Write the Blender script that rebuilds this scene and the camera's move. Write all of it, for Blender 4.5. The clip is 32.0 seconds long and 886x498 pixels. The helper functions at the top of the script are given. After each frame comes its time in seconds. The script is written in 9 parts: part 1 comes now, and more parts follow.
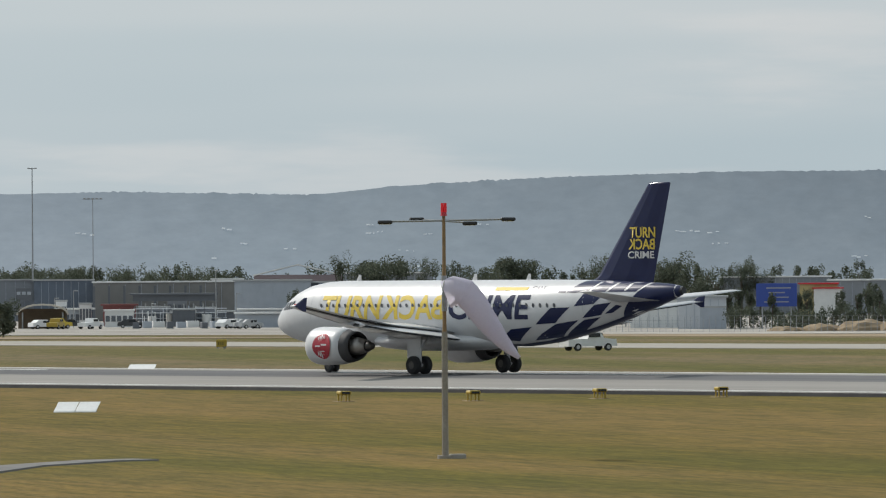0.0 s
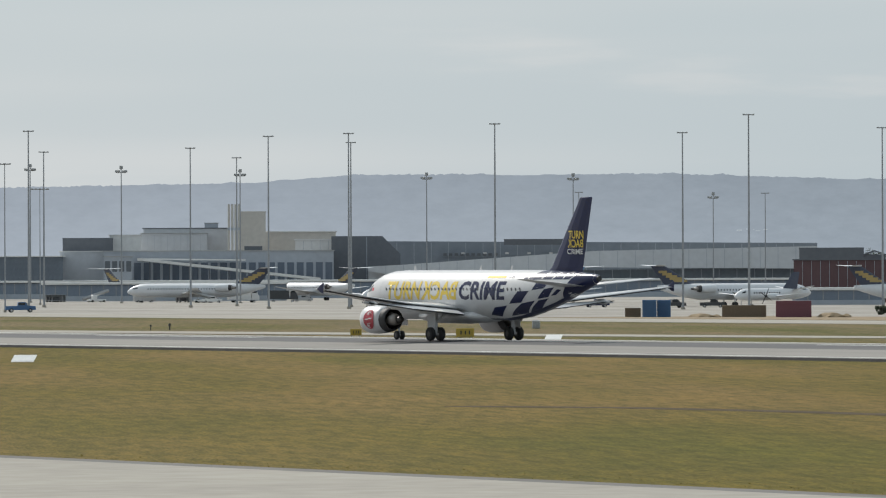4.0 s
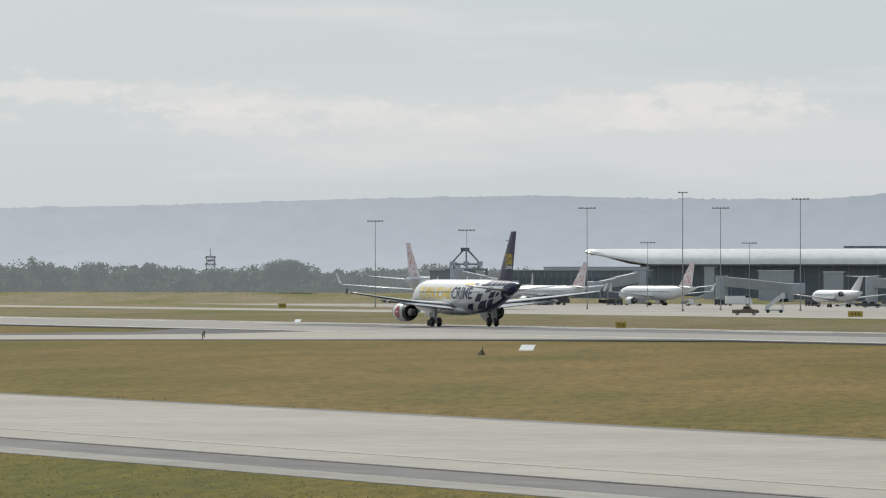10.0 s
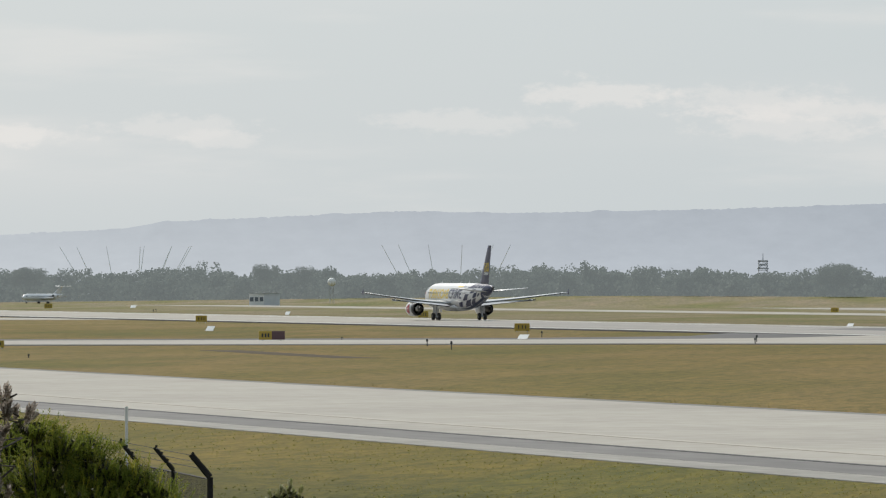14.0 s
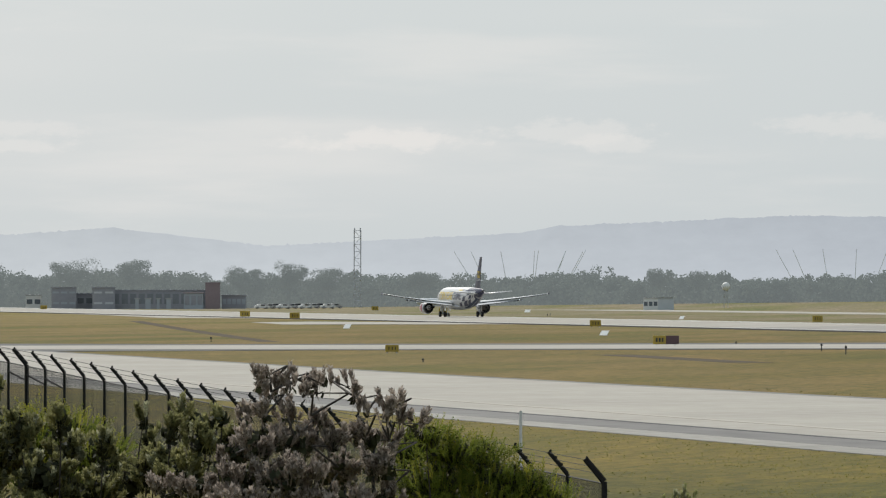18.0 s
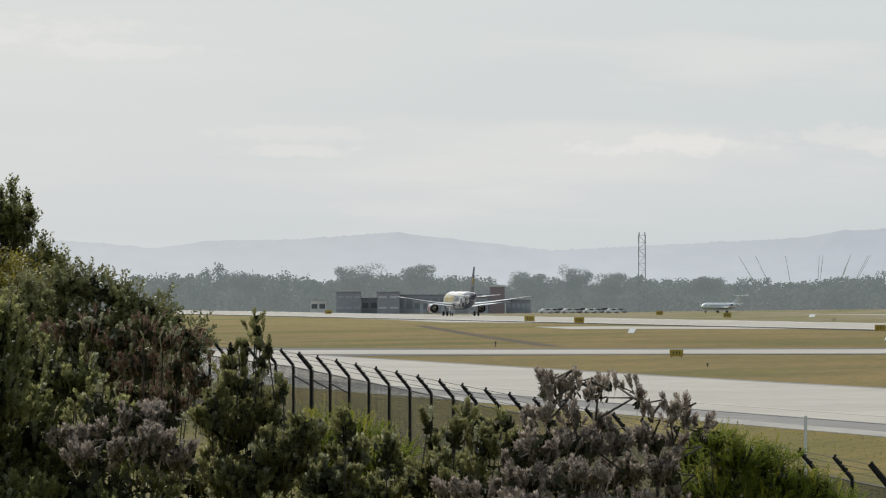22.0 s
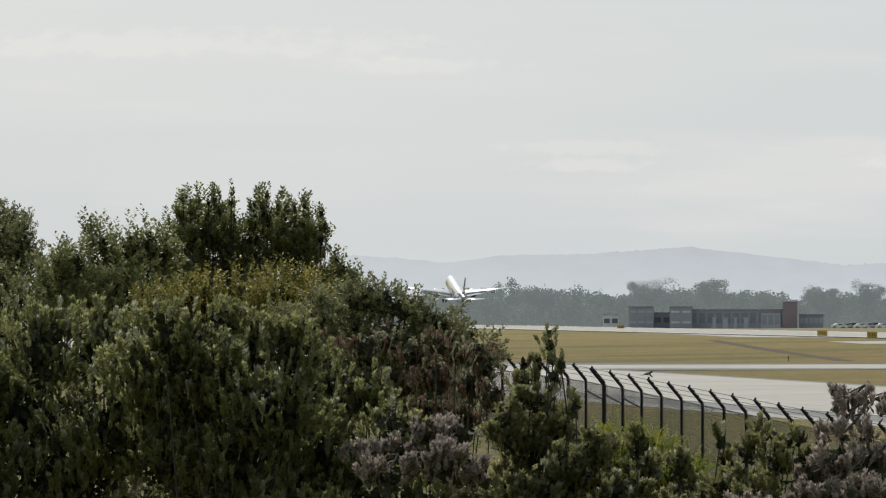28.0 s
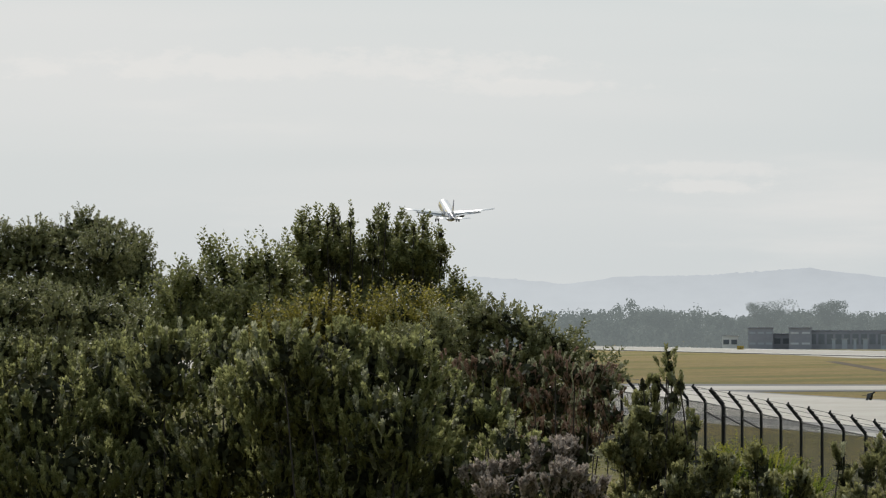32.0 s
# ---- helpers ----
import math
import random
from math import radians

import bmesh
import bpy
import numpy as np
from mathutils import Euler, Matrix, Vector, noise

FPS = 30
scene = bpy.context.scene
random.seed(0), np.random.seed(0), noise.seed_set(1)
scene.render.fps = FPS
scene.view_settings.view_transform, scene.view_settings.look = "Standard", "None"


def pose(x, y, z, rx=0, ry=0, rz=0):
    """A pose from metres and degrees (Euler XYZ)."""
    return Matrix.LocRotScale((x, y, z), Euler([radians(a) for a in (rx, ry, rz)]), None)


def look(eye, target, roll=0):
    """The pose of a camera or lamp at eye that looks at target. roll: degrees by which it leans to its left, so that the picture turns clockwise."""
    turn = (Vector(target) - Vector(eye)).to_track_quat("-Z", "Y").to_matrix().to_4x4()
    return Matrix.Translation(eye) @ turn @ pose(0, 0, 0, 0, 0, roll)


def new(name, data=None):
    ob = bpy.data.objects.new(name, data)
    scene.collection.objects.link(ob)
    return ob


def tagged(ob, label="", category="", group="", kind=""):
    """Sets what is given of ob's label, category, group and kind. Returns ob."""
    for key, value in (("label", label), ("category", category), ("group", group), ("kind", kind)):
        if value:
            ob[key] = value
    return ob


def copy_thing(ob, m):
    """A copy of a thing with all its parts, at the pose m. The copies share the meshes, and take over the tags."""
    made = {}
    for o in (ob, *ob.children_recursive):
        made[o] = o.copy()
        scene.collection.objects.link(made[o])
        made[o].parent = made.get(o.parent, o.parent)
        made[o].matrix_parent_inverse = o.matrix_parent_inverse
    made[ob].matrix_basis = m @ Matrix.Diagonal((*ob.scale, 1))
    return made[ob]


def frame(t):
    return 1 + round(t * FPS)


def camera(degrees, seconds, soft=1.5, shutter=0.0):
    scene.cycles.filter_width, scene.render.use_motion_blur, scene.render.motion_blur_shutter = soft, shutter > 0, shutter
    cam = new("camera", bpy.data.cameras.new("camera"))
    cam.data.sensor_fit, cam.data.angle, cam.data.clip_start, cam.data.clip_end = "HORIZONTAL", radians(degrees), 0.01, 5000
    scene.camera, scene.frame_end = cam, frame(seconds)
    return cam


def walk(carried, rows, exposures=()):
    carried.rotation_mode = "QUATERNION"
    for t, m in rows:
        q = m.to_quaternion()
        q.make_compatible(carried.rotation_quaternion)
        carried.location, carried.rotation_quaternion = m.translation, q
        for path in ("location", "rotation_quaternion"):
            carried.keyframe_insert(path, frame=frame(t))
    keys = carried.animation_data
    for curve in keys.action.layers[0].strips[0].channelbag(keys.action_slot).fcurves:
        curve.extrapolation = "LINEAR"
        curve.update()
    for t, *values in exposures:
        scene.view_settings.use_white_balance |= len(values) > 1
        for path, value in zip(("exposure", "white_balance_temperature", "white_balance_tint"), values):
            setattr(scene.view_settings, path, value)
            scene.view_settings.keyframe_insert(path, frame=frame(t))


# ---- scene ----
from math import atan, cos, degrees, exp, pi, sin, tan

# ---- camera: it stands on a low mound west of the runway and swings to follow the aircraft ----
EYE = 6.2
LENS = 12996.0
cam = camera(6.904, 32.0, 1.2)
# seconds, bearing to the right of the runway's heading, pitch, lean
ROWS = [
    (0.0, 41.964, 0.203, 0.40),
    (0.48, 40.269, 0.189, 0.39),
    (1.0, 38.526, 0.163, 0.39),
    (1.48, 37.026, 0.145, 0.38),
    (2.0, 35.508, 0.133, 0.35),
    (2.48, 34.183, 0.135, 0.33),
    (4.48, 29.110, 0.139, 0.20),
    (5.0, 27.930, 0.150, 0.17),
    (5.48, 26.929, 0.155, 0.13),
    (6.0, 25.920, 0.161, 0.10),
    (6.48, 25.030, 0.172, 0.08),
    (7.0, 24.092, 0.179, 0.07),
    (7.48, 23.232, 0.187, 0.05),
    (8.0, 22.335, 0.193, 0.03),
    (8.48, 21.578, 0.202, 0.02),
    (9.0, 20.848, 0.211, 0.00),
    (9.48, 20.232, 0.214, 0.00),
    (10.0, 19.587, 0.217, 0.00),
    (10.48, 18.988, 0.220, 0.00),
    (11.0, 18.346, 0.223, 0.00),
    (11.48, 17.768, 0.226, 0.00),
    (12.0, 17.195, 0.234, 0.00),
    (12.48, 16.704, 0.240, 0.00),
    (13.0, 16.200, 0.244, 0.00),
    (13.48, 15.749, 0.250, 0.00),
    (14.0, 15.279, 0.250, 0.00),
    (14.48, 14.846, 0.257, 0.00),
    (15.0, 14.377, 0.260, 0.00),
    (15.48, 13.954, 0.265, 0.00),
    (17.48, 12.520, 0.282, 0.00),
    (18.0, 12.205, 0.285, 0.00),
    (18.48, 11.932, 0.290, 0.00),
    (19.0, 11.648, 0.296, 0.00),
    (19.48, 11.374, 0.299, 0.00),
    (20.0, 11.072, 0.303, 0.00),
    (20.48, 10.787, 0.307, 0.00),
    (21.0, 10.493, 0.310, 0.00),
    (21.48, 10.239, 0.315, 0.00),
    (22.0, 9.986, 0.321, 0.00),
    (22.48, 9.761, 0.326, 0.00),
    (23.0, 9.521, 0.331, 0.00),
    (23.48, 9.304, 0.338, 0.00),
    (24.0, 9.098, 0.344, 0.00),
    (24.48, 8.928, 0.350, 0.00),
    (25.0, 8.752, 0.358, 0.00),
    (25.48, 8.574, 0.368, 0.00),
    (27.48, 7.863, 0.420, 0.00),
    (28.0, 7.704, 0.435, 0.00),
    (28.48, 7.580, 0.446, 0.00),
    (29.0, 7.468, 0.461, 0.00),
    (29.48, 7.342, 0.474, 0.00),
    (30.0, 7.205, 0.495, 0.00),
    (30.48, 7.078, 0.518, 0.00),
    (31.0, 6.961, 0.548, 0.00),
    (31.48, 6.864, 0.573, 0.00),
    (32.0, 6.774, 0.600, 0.00),
]
walk(cam, [(t, pose(0, 0, EYE, 90 + pitch, lean, -bearing)) for t, bearing, pitch, lean in ROWS])

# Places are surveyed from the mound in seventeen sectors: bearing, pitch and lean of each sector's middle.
SECTORS = {
    "a": (41.964, 0.203, 0.40),
    "b": (40.269, 0.189, 0.39),
    "c": (38.526, 0.163, 0.39),
    "d": (35.508, 0.133, 0.35),
    "e": (34.183, 0.135, 0.33),
    "f": (29.110, 0.139, 0.20),
    "g": (25.920, 0.161, 0.10),
    "h": (24.092, 0.179, 0.07),
    "i": (20.848, 0.211, 0.00),
    "j": (18.988, 0.220, 0.00),
    "k": (16.200, 0.244, 0.00),
    "l": (11.648, 0.296, 0.00),
    "m": (9.521, 0.331, 0.00),
    "n": (7.704, 0.435, 0.00),
    "o": (6.774, 0.600, 0.00),
    "p": (27.930, 0.150, 0.17),
    "q": (6.961, 0.548, 0.00),
}


def bearing_of(sector, x, y):
    """Bearing and elevation, in radians, of a survey reading (x to the right, y down) in a sector."""
    b, p, r = (radians(a) for a in SECTORS[sector])
    dx, dy = x - 784, y - 441
    dx, dy = dx * cos(r) - dy * sin(r), dx * sin(r) + dy * cos(r)
    return b + atan(dx / LENS), p - atan(dy / LENS)


def at(sector, x, y, d):
    """The place d metres off at a survey reading."""
    b, e = bearing_of(sector, x, y)
    return Vector((d * sin(b), d * cos(b), EYE + d * tan(e)))


def spot(sector, x, d):
    """The place on the ground d metres off."""
    p = at(sector, x, 441, d)
    return Vector((p.x, p.y, gz(p.x, p.y)))


def size(d, n):
    """Metres that n survey units span d metres off."""
    return d * n / LENS


def clamp(a, lo=0.0, hi=1.0):
    return max(lo, min(hi, a))


def gz(x, y):
    """Height of the ground: level field, fall to the apron in the east and to the north, the viewing mound, a low bank and a hollow by the fence."""
    z = -0.5 - 2.0 * clamp((x - 430) / 420) - 1.5 * clamp((y - 2000) / 700)
    d = math.hypot(x, y)
    if d > 2150 and x > 0:
        b = degrees(math.atan2(x, y))
        z += 3.6 * clamp((d - 2150) / 140) * clamp((b - 10.5) / 6.0) * clamp((24 - b) / 3.0)
    if d < 260:
        z += 4.9 * exp(-(d / 62) ** 2)
    if 160 < y < 420 and x < 80:
        z += 1.7 * clamp((y - 178) / 75) * clamp((420 - y) / 120) * exp(-((x - 36) / 15) ** 2)
    h = math.hypot(x - 48, y - 194)
    if h < 30:
        z -= 1.2 * cos(h / 30 * pi / 2) ** 2
    return z


# ---- light: clear, hazy midday; the sun stands high in the north ----
SUN_BEARING, SUN_HEIGHT = -8.0, 41.0
world = bpy.data.worlds.new("sky")
scene.world = world
world.use_nodes = True
wt = world.node_tree
wt.nodes.clear()


def link(tree, a, b):
    tree.links.new(a, b)


sky = wt.nodes.new("ShaderNodeTexSky")
sky.sky_type, sky.sun_disc = "NISHITA", False
sky.sun_elevation, sky.sun_rotation = radians(SUN_HEIGHT), radians(SUN_BEARING)
sky.air_density, sky.dust_density, sky.ozone_density = 1.0, 2.2, 1.0
coords = wt.nodes.new("ShaderNodeTexCoord")


def wnode(kind, **inputs):
    n = wt.nodes.new(kind)
    for k, v in inputs.items():
        n.inputs[k.replace("_", " ")].default_value = v
    return n


def cloud_layer(scale, detail, lo, hi, amount):
    """Cover of one cloud layer by direction: flat, wide puffs."""
    mp = wnode("ShaderNodeMapping", Scale=scale)
    nz = wnode("ShaderNodeTexNoise", Scale=1.0, Detail=detail, Roughness=0.55)
    rp = wt.nodes.new("ShaderNodeMapRange")
    rp.interpolation_type = "SMOOTHSTEP"
    rp.inputs["From Min"].default_value, rp.inputs["From Max"].default_value, rp.inputs["To Max"].default_value = lo, hi, amount
    link(wt, coords.outputs["Generated"], mp.inputs["Vector"])
    link(wt, mp.outputs["Vector"], nz.inputs["Vector"])
    link(wt, nz.outputs["Fac"], rp.inputs["Value"])
    return rp.outputs["Result"]


def wmix(fac, a, b):
    m = wt.nodes.new("ShaderNodeMixRGB")
    link(wt, fac, m.inputs["Fac"])
    for k, v in ((1, a), (2, b)):
        if isinstance(v, tuple):
            m.inputs[k].default_value = (*v, 1)
        else:
            link(wt, v, m.inputs[k])
    return m.outputs["Color"]


# hazy air scatters more light towards the sun
toward = wt.nodes.new("ShaderNodeVectorMath")
toward.operation = "DOT_PRODUCT"
toward.inputs[1].default_value = (sin(radians(SUN_BEARING)), cos(radians(SUN_BEARING)), 0)
link(wt, coords.outputs["Generated"], toward.inputs[0])
forward = wt.nodes.new("ShaderNodeMapRange")
forward.inputs["From Min"].default_value, forward.inputs["From Max"].default_value = 0.62, 0.97
link(wt, toward.outputs["Value"], forward.inputs["Value"])
airlight = wmix(forward.outputs["Result"], (5.55, 6.72, 7.4), (7.5, 8.2, 8.6))
haze = wt.nodes.new("ShaderNodeMixRGB")
haze.inputs[0].default_value = 0.86
link(wt, sky.outputs["Color"], haze.inputs[1])
link(wt, airlight, haze.inputs[2])
veil = wmix(forward.outputs["Result"], (6.9, 7.32, 7.45), (8.75, 8.75, 8.6))
white = wmix(forward.outputs["Result"], (8.1, 8.0, 7.9), (9.6, 9.35, 9.0))
sheet = wmix(cloud_layer((3.0, 3.0, 38.0), 3.0, 0.42, 0.72, 0.8), haze.outputs["Color"], veil)
puffed = wmix(cloud_layer((13.0, 13.0, 95.0), 6.0, 0.53, 0.72, 0.4), sheet, white)


def puff(sector, x, y, rx, ry, amount):
    """One fair-weather cloud: a flat, ragged patch of sky about a direction."""
    b, e = bearing_of(sector, x, y)

    def math_node(op, a, c):
        n = wt.nodes.new("ShaderNodeMath")
        n.operation = op
        for k, v in ((0, a), (1, c)):
            if isinstance(v, float):
                n.inputs[k].default_value = v
            elif v is not None:
                link(wt, v, n.inputs[k])
        return n.outputs["Value"]
    dots = []
    for axis, off, r in (((cos(b), -sin(b), 0), 0.0, rx), ((0, 0, 1), sin(e), ry)):
        dot = wt.nodes.new("ShaderNodeVectorMath")
        dot.operation, dot.inputs[1].default_value = "DOT_PRODUCT", axis
        link(wt, coords.outputs["Generated"], dot.inputs[0])
        q = math_node("MULTIPLY", math_node("SUBTRACT", dot.outputs["Value"], off), LENS / r)
        dots.append(math_node("MULTIPLY", q, q))
    far = math_node("SQRT", math_node("ADD", dots[0], dots[1]), None)
    edge = math_node("SUBTRACT", math_node("MULTIPLY", billow.outputs["Fac"], 3.3), far)
    rp = wt.nodes.new("ShaderNodeMapRange")
    rp.interpolation_type = "SMOOTHSTEP"
    rp.inputs["From Min"].default_value, rp.inputs["From Max"].default_value, rp.inputs["To Max"].default_value = 0.45, 1.25, amount
    link(wt, edge, rp.inputs["Value"])
    return rp.outputs["Result"]


billow_map = wnode("ShaderNodeMapping", Scale=(170.0, 170.0, 380.0))
billow = wnode("ShaderNodeTexNoise", Scale=1.0, Detail=7.0, Roughness=0.66)
link(wt, coords.outputs["Generated"], billow_map.inputs["Vector"])
link(wt, billow_map.outputs["Vector"], billow.inputs["Vector"])
for spec in (("h", 240, 168, 190, 34, 0.75), ("h", 650, 88, 80, 15, 0.6), ("d", 895, 144, 55, 14, 0.5), ("k", 840, 165, 120, 28, 0.6), ("k", 1250, 195, 260, 20, 0.5), ("k", -235, 242, 120, 18, 0.5), ("k", 185, 245, 70, 16, 0.4),
             ("i", 780, 190, 150, 36, 0.5), ("i", 960, 210, 190, 24, 0.5), ("i", 420, 205, 170, 24, 0.45), ("i", 120, 215, 160, 26, 0.45), ("k", 600, 215, 170, 22, 0.4), ("k", 1120, 180, 150, 30, 0.45), ("k", 80, 225, 160, 20, 0.4),
             ("l", 140, 262, 120, 15, 0.45), ("l", 800, 252, 160, 18, 0.5), ("l", -150, 85, 190, 14, 0.4), ("o", 500, 115, 520, 26, 0.45), ("o", 1250, 300, 140, 16, 0.35)):
    puffed = wmix(puff(*spec), puffed, white)
air = wt.nodes.new("ShaderNodeBackground")
air.inputs["Strength"].default_value = 0.085
wout = wt.nodes.new("ShaderNodeOutputWorld")
link(wt, puffed, air.inputs["Color"])
link(wt, air.outputs["Background"], wout.inputs["Surface"])

sun = new("sun", bpy.data.lights.new("sun", "SUN"))
sun.data.energy, sun.data.angle, sun.data.color = 3.6, radians(0.6), (1.0, 0.96, 0.89)
sb, sh = radians(SUN_BEARING), radians(SUN_HEIGHT)
sun.matrix_world = look(Vector((sin(sb) * cos(sh), cos(sb) * cos(sh), sin(sh))) * 100, (0, 0, 0))
scene.view_settings.exposure = 0.0

# ---- materials ----
MATS = {}


def mat(name, a, b=None, rough=0.6, scale=1.0, bump=0.0, metal=0.0, spread=(0.35, 0.65), fine=8.0, island=0.0, coat=0.0, stretch_to=(1, 1, 1), spec=0.5):
    """A surface with coarse stains and fine grain between two colours, at real size in object space."""
    if name in MATS:
        return MATS[name]
    m = bpy.data.materials.new(name)
    m.use_nodes = True
    t = m.node_tree
    p = t.nodes["Principled BSDF"]
    p.inputs["Roughness"].default_value, p.inputs["Metallic"].default_value = rough, metal
    p.inputs["Coat Weight"].default_value = coat
    p.inputs["Specular IOR Level"].default_value = spec
    b = b or tuple(c * 0.85 for c in a)
    co = t.nodes.new("ShaderNodeTexCoord")
    mp = t.nodes.new("ShaderNodeMapping")
    mp.inputs["Scale"].default_value = stretch_to
    link(t, co.outputs["Object"], mp.inputs["Vector"])
    n1, n2 = t.nodes.new("ShaderNodeTexNoise"), t.nodes.new("ShaderNodeTexNoise")
    n1.inputs["Scale"].default_value, n1.inputs["Detail"].default_value = scale, 4
    n2.inputs["Scale"].default_value, n2.inputs["Detail"].default_value = scale * fine, 3
    add = t.nodes.new("ShaderNodeMath")
    add.operation, add.use_clamp = "ADD", False
    half = t.nodes.new("ShaderNodeMath")
    half.operation, half.inputs[1].default_value = "MULTIPLY", 0.5
    for n in (n1, n2):
        link(t, mp.outputs["Vector"], n.inputs["Vector"])
    link(t, n1.outputs["Fac"], add.inputs[0])
    link(t, n2.outputs["Fac"], add.inputs[1])
    link(t, add.outputs["Value"], half.inputs[0])
    last = half.outputs["Value"]
    if island:
        geo = t.nodes.new("ShaderNodeNewGeometry")
        var = t.nodes.new("ShaderNodeMixRGB")
        var.inputs[0].default_value = island
        link(t, last, var.inputs[1])
        link(t, geo.outputs["Random Per Island"], var.inputs[2])
        last = var.outputs["Color"]
    ramp = t.nodes.new("ShaderNodeValToRGB")
    ramp.color_ramp.elements[0].position, ramp.color_ramp.elements[1].position = spread
    ramp.color_ramp.elements[0].color, ramp.color_ramp.elements[1].color = (*a, 1), (*b, 1)
    link(t, last, ramp.inputs["Fac"])
    link(t, ramp.outputs["Color"], p.inputs["Base Color"])
    if bump:
        bp = t.nodes.new("ShaderNodeBump")
        bp.inputs["Strength"].default_value, bp.inputs["Distance"].default_value = bump, 0.1
        link(t, n2.outputs["Fac"], bp.inputs["Height"])
        link(t, bp.outputs["Normal"], p.inputs["Normal"])
    MATS[name] = m
    return m


def glow(name, color, strength):
    if name not in MATS:
        m = mat(name, color)
        p = m.node_tree.nodes["Principled BSDF"]
        p.inputs["Emission Color"].default_value, p.inputs["Emission Strength"].default_value = (*color, 1), strength
    return MATS[name]


def leafy(name, a, b, light=0.35, rough=0.75, scale=0.7, island=0.6, gloss=0.15):
    """Leaves: colour varies leaf by leaf, and some light comes through."""
    if name in MATS:
        return MATS[name]
    m = mat(name, a, b, rough=rough, scale=scale, island=island, spread=(0.22, 0.78), spec=gloss)
    t = m.node_tree
    p = t.nodes["Principled BSDF"]
    tr = t.nodes.new("ShaderNodeBsdfTranslucent")
    mx = t.nodes.new("ShaderNodeMixShader")
    mx.inputs[0].default_value = light
    out = t.nodes["Material Output"]
    link(t, p.inputs["Base Color"].links[0].from_socket, tr.inputs["Color"])
    link(t, p.outputs["BSDF"], mx.inputs[1])
    link(t, tr.outputs["BSDF"], mx.inputs[2])
    link(t, mx.outputs["Shader"], out.inputs["Surface"])
    return m


def grass_mat():
    """Dry mown grass: green and straw patches, mown streaks along the runway, fine blades."""
    m = bpy.data.materials.new("dry_grass")
    m.use_nodes = True
    t = m.node_tree
    p = t.nodes["Principled BSDF"]
    p.inputs["Roughness"].default_value, p.inputs["Specular IOR Level"].default_value = 0.9, 0.1
    co = t.nodes.new("ShaderNodeTexCoord")

    # the sward lies in swathes across the field
    turn = t.nodes.new("ShaderNodeMapping")
    turn.inputs["Rotation"].default_value = (0, 0, radians(25))
    link(t, co.outputs["Object"], turn.inputs["Vector"])

    def noise_at(scale, sx=1.0, sy=1.0, detail=5.0):
        mp = t.nodes.new("ShaderNodeMapping")
        mp.inputs["Scale"].default_value = (sx, sy, 1)
        n = t.nodes.new("ShaderNodeTexNoise")
        n.inputs["Scale"].default_value, n.inputs["Detail"].default_value = scale, detail
        link(t, turn.outputs["Vector"], mp.inputs["Vector"])
        link(t, mp.outputs["Vector"], n.inputs["Vector"])
        return n.outputs["Fac"]

    def ramp(fac, stops):
        r = t.nodes.new("ShaderNodeValToRGB")
        while len(r.color_ramp.elements) < len(stops):
            r.color_ramp.elements.new(0.5)
        for e, (pos, c) in zip(r.color_ramp.elements, stops):
            e.position, e.color = pos, (*c, 1)
        link(t, fac, r.inputs["Fac"])
        return r.outputs["Color"]

    def mix(kind, f, a, b):
        x = t.nodes.new("ShaderNodeMixRGB")
        x.blend_type, x.inputs[0].default_value = kind, f
        link(t, a, x.inputs[1])
        link(t, b, x.inputs[2])
        return x.outputs["Color"]

    patches = ramp(noise_at(0.02, 1.6, 0.3, 7), [(0.3, (0.080, 0.080, 0.013)), (0.42, (0.112, 0.090, 0.021)), (0.55, (0.150, 0.108, 0.042)), (0.68, (0.092, 0.083, 0.016))])
    streaks = ramp(noise_at(0.13, 1.2, 0.2, 5), [(0.3, (0.82, 0.86, 0.74)), (0.5, (0.94, 0.94, 0.9)), (0.7, (1.1, 1.05, 1.0))])
    blades = ramp(noise_at(8.0, 1.0, 0.11, 6), [(0.3, (0.68, 0.70, 0.60)), (0.7, (1.32, 1.29, 1.22))])
    clumps = ramp(noise_at(1.6, 1.0, 0.12, 8), [(0.3, (0.66, 0.74, 0.55)), (0.5, (1.0, 1.0, 1.0)), (0.7, (1.32, 1.24, 1.18))])
    col = mix("MULTIPLY", 1.0, mix("MULTIPLY", 1.0, mix("MULTIPLY", 1.0, patches, streaks), blades), clumps)
    # the verge is greener, darker next to the fence; distance haze is tinted into the far side
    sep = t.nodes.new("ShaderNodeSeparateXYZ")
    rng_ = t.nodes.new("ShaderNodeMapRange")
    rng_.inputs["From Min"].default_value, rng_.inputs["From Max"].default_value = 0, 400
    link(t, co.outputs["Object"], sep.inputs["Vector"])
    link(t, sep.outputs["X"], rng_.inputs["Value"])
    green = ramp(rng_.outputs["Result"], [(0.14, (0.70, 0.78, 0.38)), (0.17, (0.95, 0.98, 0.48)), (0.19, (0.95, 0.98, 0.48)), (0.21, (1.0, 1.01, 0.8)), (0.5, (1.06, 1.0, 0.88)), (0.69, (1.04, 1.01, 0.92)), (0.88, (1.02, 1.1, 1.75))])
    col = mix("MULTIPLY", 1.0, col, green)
    # northwards the grass turns paler and less yellow
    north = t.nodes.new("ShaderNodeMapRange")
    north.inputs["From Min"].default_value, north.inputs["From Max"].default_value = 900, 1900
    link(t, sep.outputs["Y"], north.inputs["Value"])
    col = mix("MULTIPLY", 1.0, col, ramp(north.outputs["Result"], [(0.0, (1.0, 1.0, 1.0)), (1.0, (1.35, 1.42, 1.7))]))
    link(t, col, p.inputs["Base Color"])
    bp = t.nodes.new("ShaderNodeBump")
